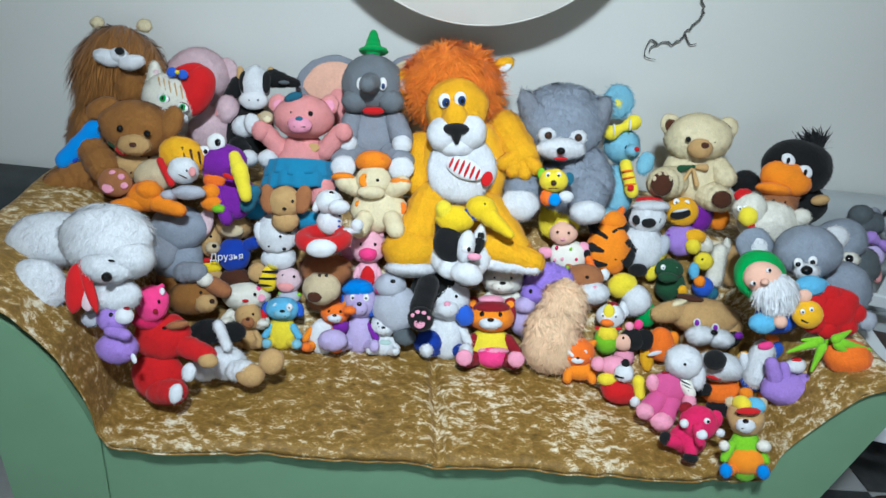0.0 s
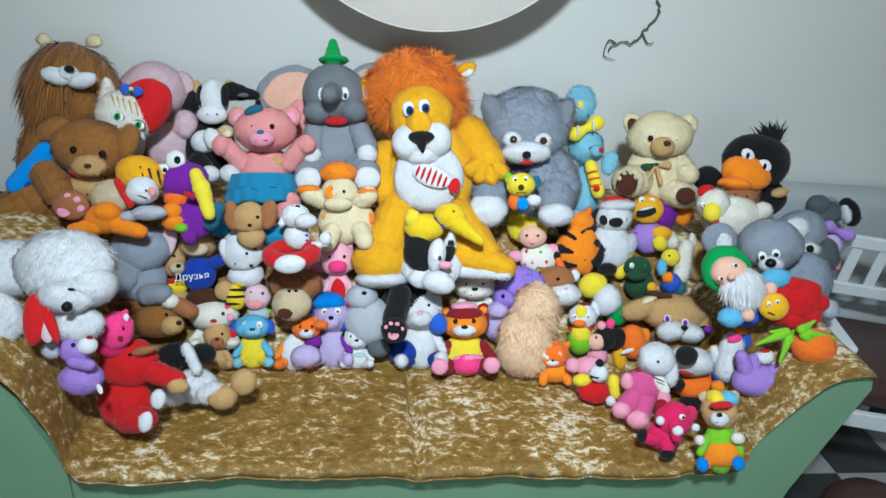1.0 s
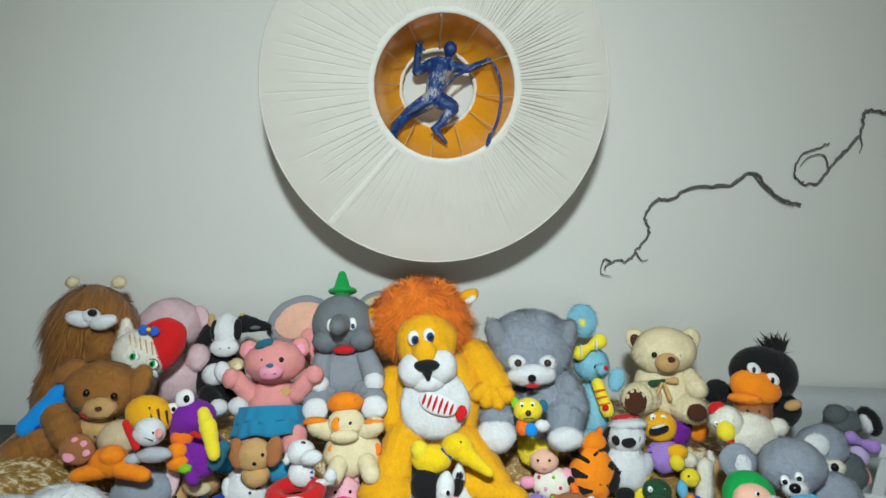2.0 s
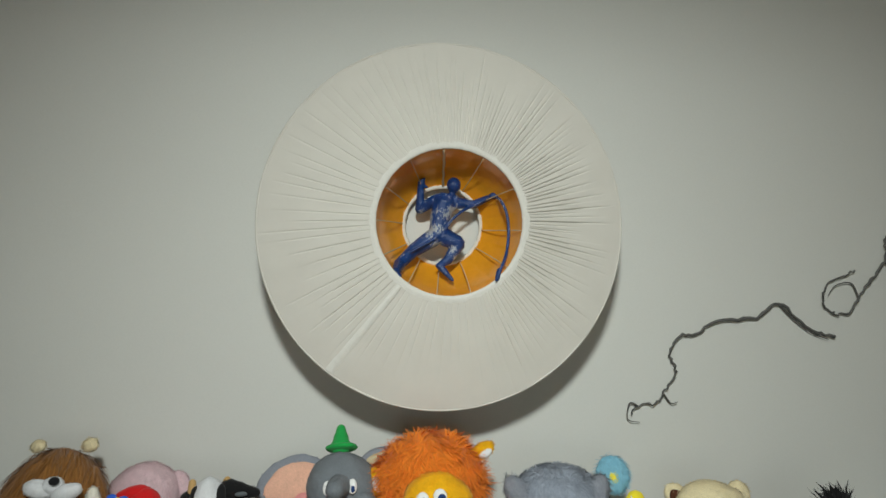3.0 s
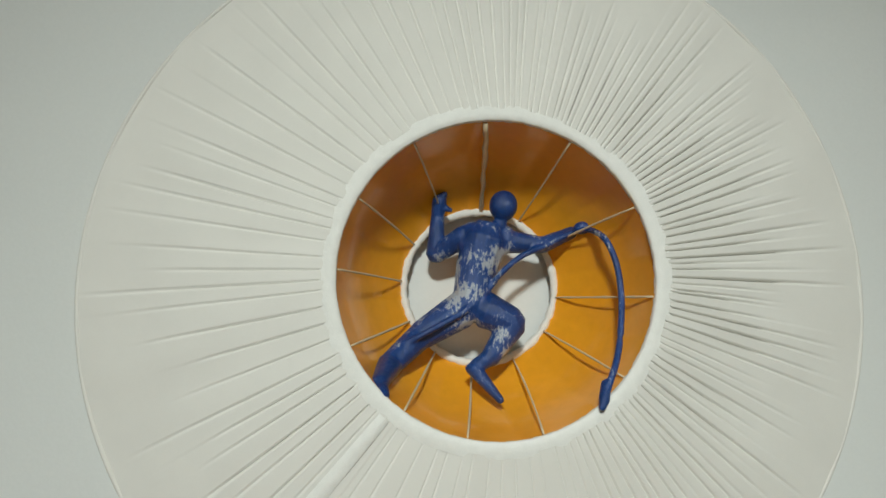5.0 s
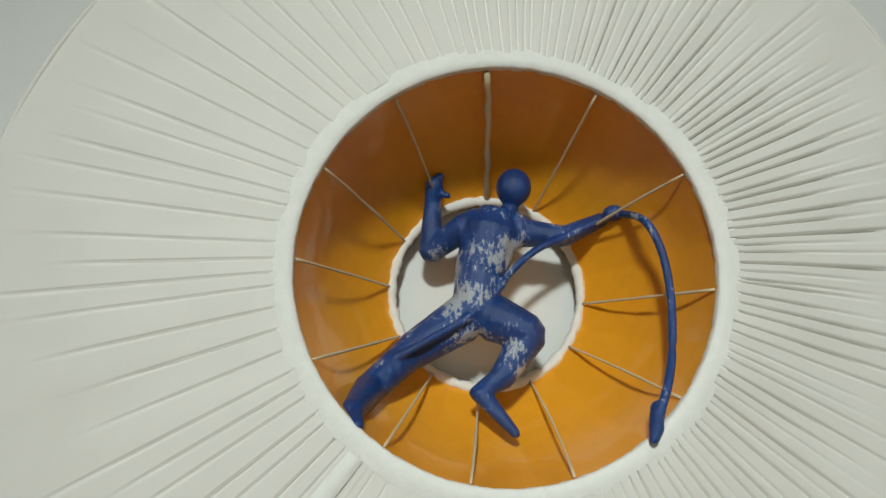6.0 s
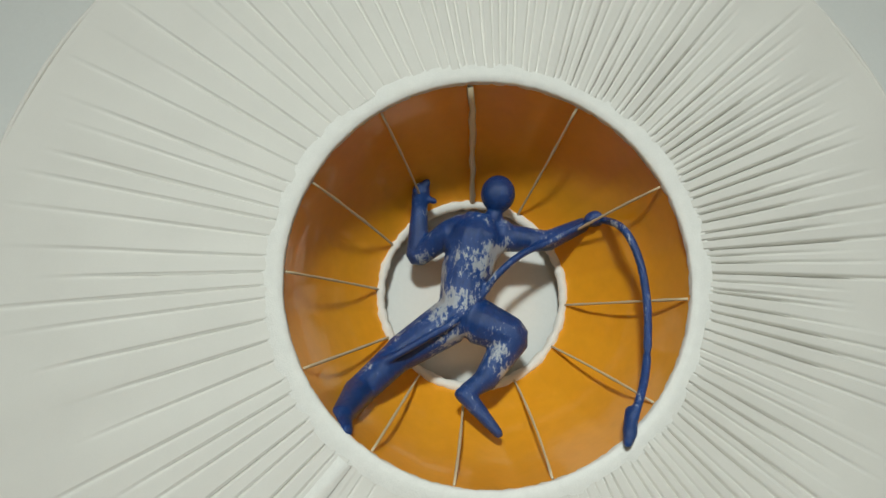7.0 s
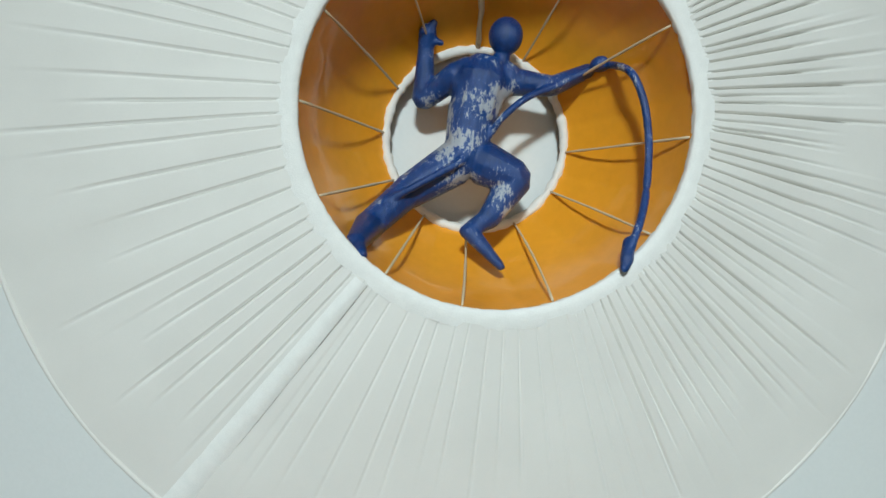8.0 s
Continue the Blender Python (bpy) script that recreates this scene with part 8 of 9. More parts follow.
ball(t, "nose", BLACK_PLASTIC, 0.0051, 0.0272, 0.0496, 0.0142, 0.0092, 0.0111, 0, 0, on="muzzle")
limb(t, "mouth", FUR["dbrown"], (-0.0034, 0.0128, 0.048), (0.0133, 0.0128, 0.048), 0.0016, 0.0016, 0, on="muzzle")
ball(t, "eye", BLACK_PLASTIC, -0.0125, 0.0392, 0.0409, 0.0084, 0.0088, 0.0068, 0, 0, on="head")
ball(t, "eye", BLACK_PLASTIC, 0.021, 0.0392, 0.0409, 0.0084, 0.0088, 0.0068, 0, 0, on="head")
ball(t, "spot", FUR["black"], -0.0227, 0.0587, 0.0198, 0.0124, 0.0106, 0.0053, 0, 0, on="head")
ball(t, "spot", FUR["black"], 0.0212, 0.0512, 0.0354, 0.0123, 0.0105, 0.0053, 0, 0, on="head")
ball(t, "spot", FUR["black"], -0.0079, 0.0256, 0.0415, 0.0122, 0.0105, 0.0053, 0, 0, on="head")
ball(t, "spot", FUR["black"], 0.0283, 0.0286, 0.0372, 0.0123, 0.0105, 0.0053, 0, 0, on="head")
ball(t, "spot", FUR["black"], -0.0365, 0.0377, 0.0221, 0.0123, 0.0106, 0.0053, 0, 0, on="head")
ball(t, "bow", FUR["mint"], 0.0077, -0.0221, 0.0235, 0.0388, 0.0176, 0.0143, 0, 0, on="body")

t = toy("plush_hippo", (0.064, 2.046, 0.600), "pale grey plush hippo with a rounded back", "plush toy")
ball(t, "body", FUR["lgrey"], 0, -0.0213, 0, 0.1454, 0.1561, 0.1099, 0, 0.005)
ball(t, "head", FUR["lgrey"], -0.016, 0.0503, 0.0177, 0.0985, 0.0809, 0.0851, 0, 0.005)
ball(t, "eye", BLACK_PLASTIC, -0.0039, 0.0655, 0.055, 0.0173, 0.0138, 0.0106, 0, 0, on="head")
ball(t, "mark", FUR["grey"], -0.0046, 0.0184, 0.0469, 0.0173, 0.0139, 0.0053, 0, 0, on="body")
ball(t, "foot", FUR["dgrey"], 0.0332, -0.1097, 0.0177, 0.0703, 0.0527, 0.0497, 0, 0.005)

t = toy("plush_rabbit", (-0.402, 2.053, 0.537), "white plush rabbit with rosy cheeks", "plush toy")
ball(t, "body", FUR["offw"], 0, -0.0407, 0, 0.1076, 0.0637, 0.0769, 0, 0.005)
limb(t, "arm", FUR["offw"], (-0.0374, -0.0229, 0.0123), (-0.0545, -0.0461, 0.0307), 0.0145, 0.0121, 0.005)
limb(t, "leg", FUR["offw"], (-0.0257, -0.0615, 0.0154), (-0.0396, -0.0527, 0.0461), 0.0183, 0.0165, 0.005)
ball(t, "foot", FUR["offw"], -0.0396, -0.0504, 0.0553, 0.0374, 0.0245, 0.0338, 0, 0.005)
limb(t, "arm", FUR["offw"], (0.0451, -0.0229, 0.0123), (0.0739, -0.0461, 0.0307), 0.0145, 0.0121, 0.005)
limb(t, "leg", FUR["offw"], (0.0354, -0.0615, 0.0154), (0.0687, -0.0527, 0.0461), 0.0183, 0.0165, 0.005)
ball(t, "foot", FUR["offw"], 0.0745, -0.0504, 0.0553, 0.0374, 0.0245, 0.0338, 0, 0.005)
ball(t, "head", FUR["offw"], 0.0048, 0.0274, 0.0154, 0.1483, 0.0903, 0.1195, 0, 0.005)
ball(t, "nose", FUR["red"], 0.0225, 0.0175, 0.0715, 0.0216, 0.0105, 0.0179, 0, 0, on="head")
limb(t, "mouth", FUR["dbrown"], (0.0047, 0.0036, 0.0609), (0.0337, 0.0036, 0.0609), 0.0015, 0.0015, 0, on="head")
ball(t, "eye", BLACK_PLASTIC, -0.0073, 0.0376, 0.0685, 0.0101, 0.0106, 0.0084, 0, 0, on="head")
ball(t, "eye", BLACK_PLASTIC, 0.0505, 0.0376, 0.0685, 0.0101, 0.0106, 0.0084, 0, 0, on="head")
ball(t, "cheek", FUR["rose"], 0.0675, 0.0262, 0.0578, 0.0238, 0.0238, 0.007, 0, 0, on="head")
ball(t, "cheek", FUR["orange"], -0.0274, 0.0194, 0.0583, 0.0238, 0.0238, 0.007, 0, 0, on="head")
ball(t, "collar", FUR["red"], 0.0581, -0.0322, 0.0314, 0.0447, 0.0447, 0.0314)

t = toy("plush_mouse", (-0.382, 1.988, 0.506), "small brown plush mouse with pink ears", "plush toy")
ball(t, "body", FUR["tan"], 0, -0.0393, 0, 0.0648, 0.0674, 0.0463, 0, 0.005)
limb(t, "arm", FUR["tan"], (-0.0226, -0.0216, 0.0074), (-0.0331, -0.0454, 0.0185), 0.0088, 0.0073, 0.005)
limb(t, "leg", FUR["tan"], (-0.0155, -0.0606, 0.0093), (-0.0243, -0.054, 0.0278), 0.0111, 0.01, 0.005)
ball(t, "foot", FUR["tan"], -0.0244, -0.0519, 0.0333, 0.0228, 0.0249, 0.0204, 0, 0.005)
limb(t, "arm", FUR["tan"], (0.0272, -0.0216, 0.0074), (0.0446, -0.0454, 0.0185), 0.0088, 0.0073, 0.005)
limb(t, "leg", FUR["tan"], (0.0213, -0.0606, 0.0093), (0.0415, -0.054, 0.0278), 0.0111, 0.01, 0.005)
ball(t, "foot", FUR["tan"], 0.0451, -0.0519, 0.0333, 0.0228, 0.0249, 0.0204, 0, 0.005)
ball(t, "head", FUR["tan"], 0.0029, 0.0289, 0.0093, 0.0796, 0.0881, 0.064, 0, 0.005)
limb(t, "ear", FUR["hotpink"], (-0.0176, 0.0617, 0), (-0.0288, 0.1122, 0), 0.0064, 0.0088, 0.005)
limb(t, "ear", FUR["hotpink"], (0.0176, 0.0617, 0), (0.0288, 0.1122, 0), 0.0064, 0.0088, 0.005)
ball(t, "muzzle", FUR["rbrown"], 0.0104, 0.0137, 0.0335, 0.0409, 0.0366, 0.0288, 0, 0.005, on="head")
ball(t, "nose", FUR["dbrown"], 0.0142, 0.0235, 0.0457, 0.0133, 0.0112, 0.0104, 0, 0, on="muzzle")
limb(t, "mouth", FUR["dbrown"], (0.0059, 0.006, 0.0441), (0.0215, 0.006, 0.0441), 0.0015, 0.0015, 0, on="muzzle")
ball(t, "eye", BLACK_PLASTIC, -0.0041, 0.0384, 0.0375, 0.0078, 0.0082, 0.0064, 0, 0, on="head")
ball(t, "eye", BLACK_PLASTIC, 0.0273, 0.0384, 0.0375, 0.0078, 0.0082, 0.0064, 0, 0, on="head")

t = toy("plush_cat", (0.238, 2.050, 0.757), "black and white plush cat with a pink nose", "plush toy")
ball(t, "body", FUR["black"], -0.0676, -0.0822, -0.0625, 0.1502, 0.143, 0.0867, 0, 0.005)
ball(t, "head", FUR["white"], 0.0103, 0.0138, 0.0069, 0.1867, 0.1383, 0.1041, 0, 0.005, label="black and white cat head")
ball(t, "forehead", FUR["black"], -0.024, 0.0575, 0.0486, 0.0948, 0.1118, 0.0763, 16, 0.005)
ball(t, "forehead", FUR["black"], 0.0642, 0.0644, 0.0451, 0.0373, 0.0814, 0.052, -14, 0.005)
ball(t, "blaze", FUR["white"], 0.0265, 0.0502, 0.0694, 0.0536, 0.0972, 0.0555, -10, 0.005)
limb(t, "ear", FUR["black"], (-0.0447, 0.0784, 0.0447), (-0.0633, 0.1257, 0.0447), 0.0256, 0.0045, 0.005)
limb(t, "ear", FUR["white"], (0.0660, 0.0784, 0.0447), (0.0760, 0.1227, 0.0447), 0.0230, 0.0045, 0.005)
ball(t, "inner_ear", FUR["rose"], -0.0376, 0.0865, 0.0445, 0.017, 0.0305, 0.0243, 20, 0, on="forehead")
ball(t, "nose", FUR["rose"], 0.0523, 0.0214, 0.0976, 0.0420, 0.0220, 0.0212)
ball(t, "chin", FUR["white"], 0.0303, -0.0300, 0.0600, 0.1000, 0.0700, 0.0700, -14, 0.005)
ball(t, "eye", WHITE_PLASTIC, 0.0293, 0.0446, 0.0937, 0.0331, 0.0265, 0.0173)
ball(t, "pupil", BLACK_PLASTIC, 0.0357, 0.0427, 0.1041, 0.0115, 0.0148, 0.0104)
ball(t, "cheek", FUR["white"], -0.024, -0.017, 0.0416, 0.068, 0.0612, 0.052, 0, 0.005)
limb(t, "arm", FUR["black"], (-0.0867, -0.0694, 0), (-0.1043, -0.1425, 0.0694), 0.0347, 0.0335, 0.005)
ball(t, "paw", FUR["black"], -0.1013, -0.1653, 0.0972, 0.076, 0.076, 0.052, 0, 0.005)
ball(t, "pad", FUR["rose"], -0.1018, -0.1764, 0.1203, 0.0327, 0.0294, 0.0069, 0, 0, on="paw")
ball(t, "pad", FUR["rose"], -0.1217, -0.1539, 0.1163, 0.0147, 0.0133, 0.0069, 0, 0, on="paw")
ball(t, "pad", FUR["rose"], -0.1085, -0.144, 0.1174, 0.0147, 0.0132, 0.0069, 0, 0, on="paw")
ball(t, "pad", FUR["rose"], -0.0905, -0.1456, 0.1178, 0.0147, 0.0132, 0.0069, 0, 0, on="paw")
ball(t, "pad", FUR["rose"], -0.0775, -0.1604, 0.1165, 0.0147, 0.0133, 0.0069, 0, 0, on="paw")
limb(t, "whisker", FUR["dgrey"], (0.0102, -0.0515, 0.0225), (0.0723, -0.0621, 0.0136), 0.0014, 0.0014, 0, on="head")
limb(t, "whisker", FUR["dgrey"], (0.0103, -0.0603, 0.0136), (0.0723, -0.0707, 0.0136), 0.0014, 0.0014, 0, on="head")
limb(t, "whisker", FUR["dgrey"], (0.0103, -0.0689, 0.0136), (0.0723, -0.0793, 0.0136), 0.0014, 0.0014, 0, on="head")

t = toy("plush_dog", (0.236, 2.043, 0.554), "white plush dog with a blue cap and trousers", "plush toy")
ball(t, "body", FUR["white"], 0, -0.0598, 0, 0.1167, 0.1461, 0.0833, 0, 0.009)
limb(t, "arm", FUR["white"], (-0.0446, -0.0281, 0.0133), (-0.0693, -0.0711, 0.0333), 0.0157, 0.0131, 0.009)
limb(t, "leg", FUR["rblue"], (-0.0329, -0.0982, 0.0167), (-0.0583, -0.0973, 0.05), 0.0198, 0.0179, 0.009)
ball(t, "foot", FUR["white"], -0.0613, -0.0936, 0.06, 0.0405, 0.0444, 0.0367, 0, 0.009)
limb(t, "arm", FUR["white"], (0.0448, -0.0281, 0.0133), (0.0698, -0.0711, 0.0333), 0.0157, 0.0131, 0.009)
limb(t, "leg", FUR["rblue"], (0.0332, -0.0982, 0.0167), (0.059, -0.0973, 0.05), 0.0198, 0.0179, 0.009)
ball(t, "foot", FUR["white"], 0.0623, -0.0936, 0.06, 0.0405, 0.0444, 0.0367, 0, 0.009)
ball(t, "head", FUR["white"], 0.0001, 0.0618, 0.0167, 0.1393, 0.1374, 0.1123, 0, 0.009)
limb(t, "ear", FUR["white"], (-0.0421, 0.1052, 0), (-0.059, 0.1522, 0), 0.0197, 0.0042, 0.009)
limb(t, "ear", FUR["white"], (0.0421, 0.1052, 0), (0.059, 0.1522, 0), 0.0197, 0.0042, 0.009)
ball(t, "muzzle", FUR["white"], 0.0005, 0.0372, 0.0593, 0.071, 0.0565, 0.0505, 0, 0.009, on="head")
ball(t, "nose", FUR["rose"], 0.0006, 0.052, 0.0806, 0.023, 0.0173, 0.0182, 0, 0, on="muzzle")
limb(t, "mouth", FUR["dbrown"], (-0.0129, 0.0252, 0.0785), (0.0141, 0.0252, 0.0785), 0.0016, 0.0016, 0, on="muzzle")
ball(t, "eye", BLACK_PLASTIC, -0.0267, 0.0753, 0.0665, 0.0105, 0.0111, 0.0087, 0, 0, on="head")
ball(t, "eye", BLACK_PLASTIC, 0.0277, 0.0753, 0.0665, 0.0105, 0.0111, 0.0087, 0, 0, on="head")
ball(t, "cap", FUR["mblue"], 0.0553, 0.0143, 0.0435, 0.0603, 0.071, 0.0543, 20, 0)
ball(t, "trouser", FUR["rblue"], -0.0585, -0.0753, 0.0362, 0.089, 0.0819, 0.0652, 0, 0.005)

t = toy("plush_bear", (0.417, 2.128, 0.632), "little cream plush bear with a black nose", "plush toy")
ball(t, "body", FUR["offw"], 0, -0.0423, 0, 0.107, 0.0663, 0.0765, 0, 0.009)
limb(t, "arm", FUR["offw"], (-0.042, -0.0243, 0.0122), (-0.0662, -0.0492, 0.0306), 0.0144, 0.0121, 0.009)
limb(t, "leg", FUR["offw"], (-0.0315, -0.0646, 0.0153), (-0.0574, -0.0567, 0.0459), 0.0182, 0.0165, 0.009)
ball(t, "foot", FUR["offw"], -0.061, -0.0547, 0.0551, 0.0373, 0.0255, 0.0336, 0, 0.009)
limb(t, "arm", FUR["offw"], (0.0401, -0.0243, 0.0122), (0.0617, -0.0492, 0.0306), 0.0144, 0.0121, 0.009)
limb(t, "leg", FUR["offw"], (0.0292, -0.0646, 0.0153), (0.0505, -0.0567, 0.0459), 0.0182, 0.0165, 0.009)
ball(t, "foot", FUR["offw"], 0.0528, -0.0547, 0.0551, 0.0373, 0.0255, 0.0336, 0, 0.009)
ball(t, "head", FUR["offw"], -0.0011, 0.028, 0.0153, 0.1378, 0.094, 0.111, 0, 0.009)
ball(t, "ear", FUR["offw"], -0.0585, 0.0656, 0.0046, 0.0415, 0.0415, 0.0166, 0, 0.009)
ball(t, "ear", FUR["offw"], 0.0578, 0.0656, 0.0046, 0.0415, 0.0415, 0.0166, 0, 0.009)
ball(t, "muzzle", FUR["offw"], -0.0043, 0.0106, 0.0574, 0.0703, 0.0387, 0.0499, 0, 0.009, on="head")
ball(t, "nose", BLACK_PLASTIC, -0.0059, 0.0204, 0.0785, 0.0227, 0.0119, 0.018, 0, 0, on="muzzle")
limb(t, "mouth", FUR["dbrown"], (-0.0191, 0.0021, 0.0763), (0.0077, 0.0021, 0.0763), 0.0016, 0.0016, 0, on="muzzle")
ball(t, "eye", BLACK_PLASTIC, -0.0318, 0.0366, 0.0646, 0.0091, 0.0095, 0.0075, 0, 0, on="head")
ball(t, "eye", BLACK_PLASTIC, 0.0221, 0.0366, 0.0646, 0.0091, 0.0095, 0.0075, 0, 0, on="head")

t = toy("plush_bear", (0.379, 2.008, 0.530), "orange plush bear in a yellow and pink suit", "plush toy")
ball(t, "body", FUR["lyellow"], 0, -0.0427, 0, 0.1421, 0.1363, 0.1015, 0, 0.005)
limb(t, "arm", FUR["dred"], (-0.0554, -0.0156, 0.0162), (-0.0868, -0.05, 0.0406), 0.0191, 0.0159, 0.005)
limb(t, "leg", FUR["dred"], (-0.0414, -0.0735, 0.0203), (-0.0747, -0.0773, 0.0609), 0.0241, 0.0217, 0.005)
ball(t, "foot", FUR["dred"], -0.0791, -0.0735, 0.0731, 0.049, 0.0366, 0.0447, 0, 0.005)
limb(t, "arm", FUR["dred"], (0.0535, -0.0156, 0.0162), (0.0821, -0.05, 0.0406), 0.0191, 0.0159, 0.005)
limb(t, "leg", FUR["dred"], (0.039, -0.0735, 0.0203), (0.0675, -0.0773, 0.0609), 0.0241, 0.0217, 0.005)
ball(t, "foot", FUR["dred"], 0.0706, -0.0735, 0.0731, 0.049, 0.0366, 0.0447, 0, 0.005)
ball(t, "head", FUR["orange"], -0.0012, 0.0584, 0.0203, 0.1434, 0.1006, 0.1158, 0, 0.005)
ball(t, "ear", FUR["dred"], -0.061, 0.0978, 0.0061, 0.0433, 0.0433, 0.0174, 0, 0.005)
ball(t, "inner_ear", FUR["orange"], -0.0612, 0.0982, 0.0135, 0.0259, 0.0259, 0.0072, 0, 0, on="ear")
ball(t, "ear", FUR["dred"], 0.0603, 0.0978, 0.0061, 0.0433, 0.0433, 0.0174, 0, 0.005)
ball(t, "inner_ear", FUR["orange"], 0.0596, 0.0982, 0.0135, 0.0259, 0.0259, 0.0072, 0, 0, on="ear")
ball(t, "muzzle", FUR["white"], -0.0038, 0.0422, 0.0642, 0.073, 0.0414, 0.0521, 0, 0.005, on="head")
ball(t, "nose", BLACK_PLASTIC, -0.005, 0.0539, 0.0862, 0.0236, 0.0127, 0.0188, 0, 0, on="muzzle")
limb(t, "mouth", FUR["dbrown"], (-0.0188, 0.0342, 0.084), (0.009, 0.0342, 0.084), 0.0016, 0.0016, 0, on="muzzle")
ball(t, "eye", BLACK_PLASTIC, -0.0321, 0.0703, 0.0712, 0.0158, 0.0166, 0.0131, 0, 0, on="head")
ball(t, "eye", BLACK_PLASTIC, 0.0238, 0.0703, 0.0712, 0.0158, 0.0166, 0.0131, 0, 0, on="head")
ball(t, "brow", FUR["dred"], -0.0012, 0.0880, 0.0330, 0.1150, 0.0460, 0.0900, 0, 0.005)
ball(t, "cap", FUR["rose"], -0.0031, 0.1122, 0.0218, 0.0850, 0.0300, 0.0680)
ball(t, "trousers", FUR["hotpink"], 0.0052, -0.0679, 0.0356, 0.0960, 0.0700, 0.0725, 0, 0.005)
ball(t, "waistband", FUR["rose"], 0.0057, -0.0482, 0.0254, 0.1039, 0.0308, 0.0761, 0, 0.005)
ball(t, "sole", FUR["rose"], -0.0838, -0.0607, 0.1088, 0.0516, 0.0482, 0.0254, 0, 0.005)
ball(t, "sole", FUR["rose"], 0.0745, -0.0607, 0.1088, 0.0516, 0.0482, 0.0254, 0, 0.005)
ball(t, "hood_side", FUR["dred"], -0.06, 0.055, 0.0073, 0.0361, 0.0723, 0.0435, 15, 0.005)
ball(t, "hood_side", FUR["dred"], 0.0592, 0.055, 0.0073, 0.0361, 0.0723, 0.0435, -15, 0.005)

t = toy("plush_bear", (0.536, 2.090, 0.652), "purple curly plush bear", "plush toy")
ball(t, "body", FUR["llilac"], -0.0508, -0.0836, -0.0074, 0.1036, 0.1221, 0.0848, 0, 0.009)
tufts(t, "curly_coat", FUR["curl"], 0.0221, 0.0332, 0, 0.1549, 0.1217, 0.1032, 2600, 0.0240, 0.0060, 61, 0, label="purple curly wool")
ball(t, "face", FUR["curl"], -0.0321, -0.0021, 0.0369, 0.0725, 0.0616, 0.0627, 0, 0.009)
ball(t, "eye", BLACK_PLASTIC, -0.0408, 0.0063, 0.065, 0.0143, 0.0161, 0.0111, 0, 0, on="face")
ball(t, "muzzle", FUR["llilac"], -0.0564, -0.0379, 0.0442, 0.065, 0.0542, 0.0553, 0, 0.009)

t = toy("plush_dog", (0.571, 1.986, 0.575), "shaggy tan plush dog seen from behind", "plush toy")
ball(t, "body", FUR["peach"], -0.009, -0.0487, 0, 0.173, 0.1586, 0.1189, 0, 0.017)
tufts(t, "coat", FUR["peach"], -0.0018, -0.0108, 0, 0.1658, 0.209, 0.1189, 4200, 0.036, 0.0062, 71, 0.5, label="shaggy tan coat")
tufts(t, "head_coat", FUR["peach"], 0.0294, 0.0833, 0.0072, 0.1333, 0.1586, 0.1081, 3200, 0.036, 0.0062, 72, 0.4)
ball(t, "head", FUR["peach"], 0.03, 0.0831, 0.0036, 0.1187, 0.1115, 0.0901, 0, 0.017)

t = toy("plush_fox", (0.659, 1.933, 0.514), "small orange plush fox with white markings", "plush toy")
ball(t, "body", FUR["orange"], 0.0036, -0.0342, 0, 0.1079, 0.0647, 0.0719, 0, 0.005)
ball(t, "head", FUR["dorange"], -0.0099, 0.0252, 0.0144, 0.1107, 0.0893, 0.0827, 0, 0.005)
limb(t, "ear", FUR["dorange"], (-0.0408, 0.0548, 0.0072), (-0.0551, 0.0727, 0.0072), 0.0161, 0.0072, 0.005)
limb(t, "ear", FUR["orange"], (0.0309, 0.0458, 0.0072), (0.0452, 0.0565, 0.0072), 0.0161, 0.0072, 0.005)
limb(t, "mark", FUR["white"], (-0.0517, 0.0408, 0.0394), (-0.0306, 0.0192, 0.0499), 0.0062, 0.0061, 0, on="head")
limb(t, "mark", FUR["white"], (0.0084, 0.033, 0.048), (0.0251, 0.0102, 0.0352), 0.0061, 0.0062, 0, on="head")
ball(t, "muzzle", FUR["white"], -0.0121, 0.0045, 0.0448, 0.0422, 0.0246, 0.0216, 0, 0, on="head")
ball(t, "nose", BLACK_PLASTIC, -0.0137, 0.0109, 0.0532, 0.0105, 0.0088, 0.0072, 0, 0, on="muzzle")
limb(t, "leg", FUR["orange"], (-0.0355, -0.0421, 0.018), (-0.0404, -0.0587, 0.0252), 0.016, 0.0142, 0.005)
limb(t, "leg", FUR["orange"], (0.0322, -0.0421, 0.018), (0.0378, -0.0587, 0.0252), 0.016, 0.0142, 0.005)

t = toy("plush_hamster", (0.691, 2.130, 0.678), "brown plush hamster with white cheeks", "plush toy")
ball(t, "body", FUR["rbrown"], 0.0068, -0.044, -0.0151, 0.1137, 0.0834, 0.079, 0, 0.005)
ball(t, "head", FUR["rbrown"], -0.009, 0.0171, 0.0075, 0.1313, 0.0938, 0.0941, 0, 0.005)
ball(t, "muzzle", FUR["white"], 0.0155, -0.0288, 0.0339, 0.1112, 0.0704, 0.0715, 0, 0.009)
ball(t, "nose", FUR["rose"], 0.017, -0.0093, 0.0619, 0.0165, 0.011, 0.0113, 0, 0, on="muzzle")
ball(t, "eye", BLACK_PLASTIC, -0.0067, 0.0216, 0.0521, 0.0147, 0.0129, 0.0094, 0, 0, on="head")
limb(t, "ear", FUR["rbrown"], (-0.0527, 0.047, 0), (-0.064, 0.0602, 0), 0.0169, 0.0094, 0.005)
ball(t, "ear", FUR["white"], 0.0568, 0.0322, 0.0151, 0.0336, 0.0374, 0.0188, 0, 0.005)

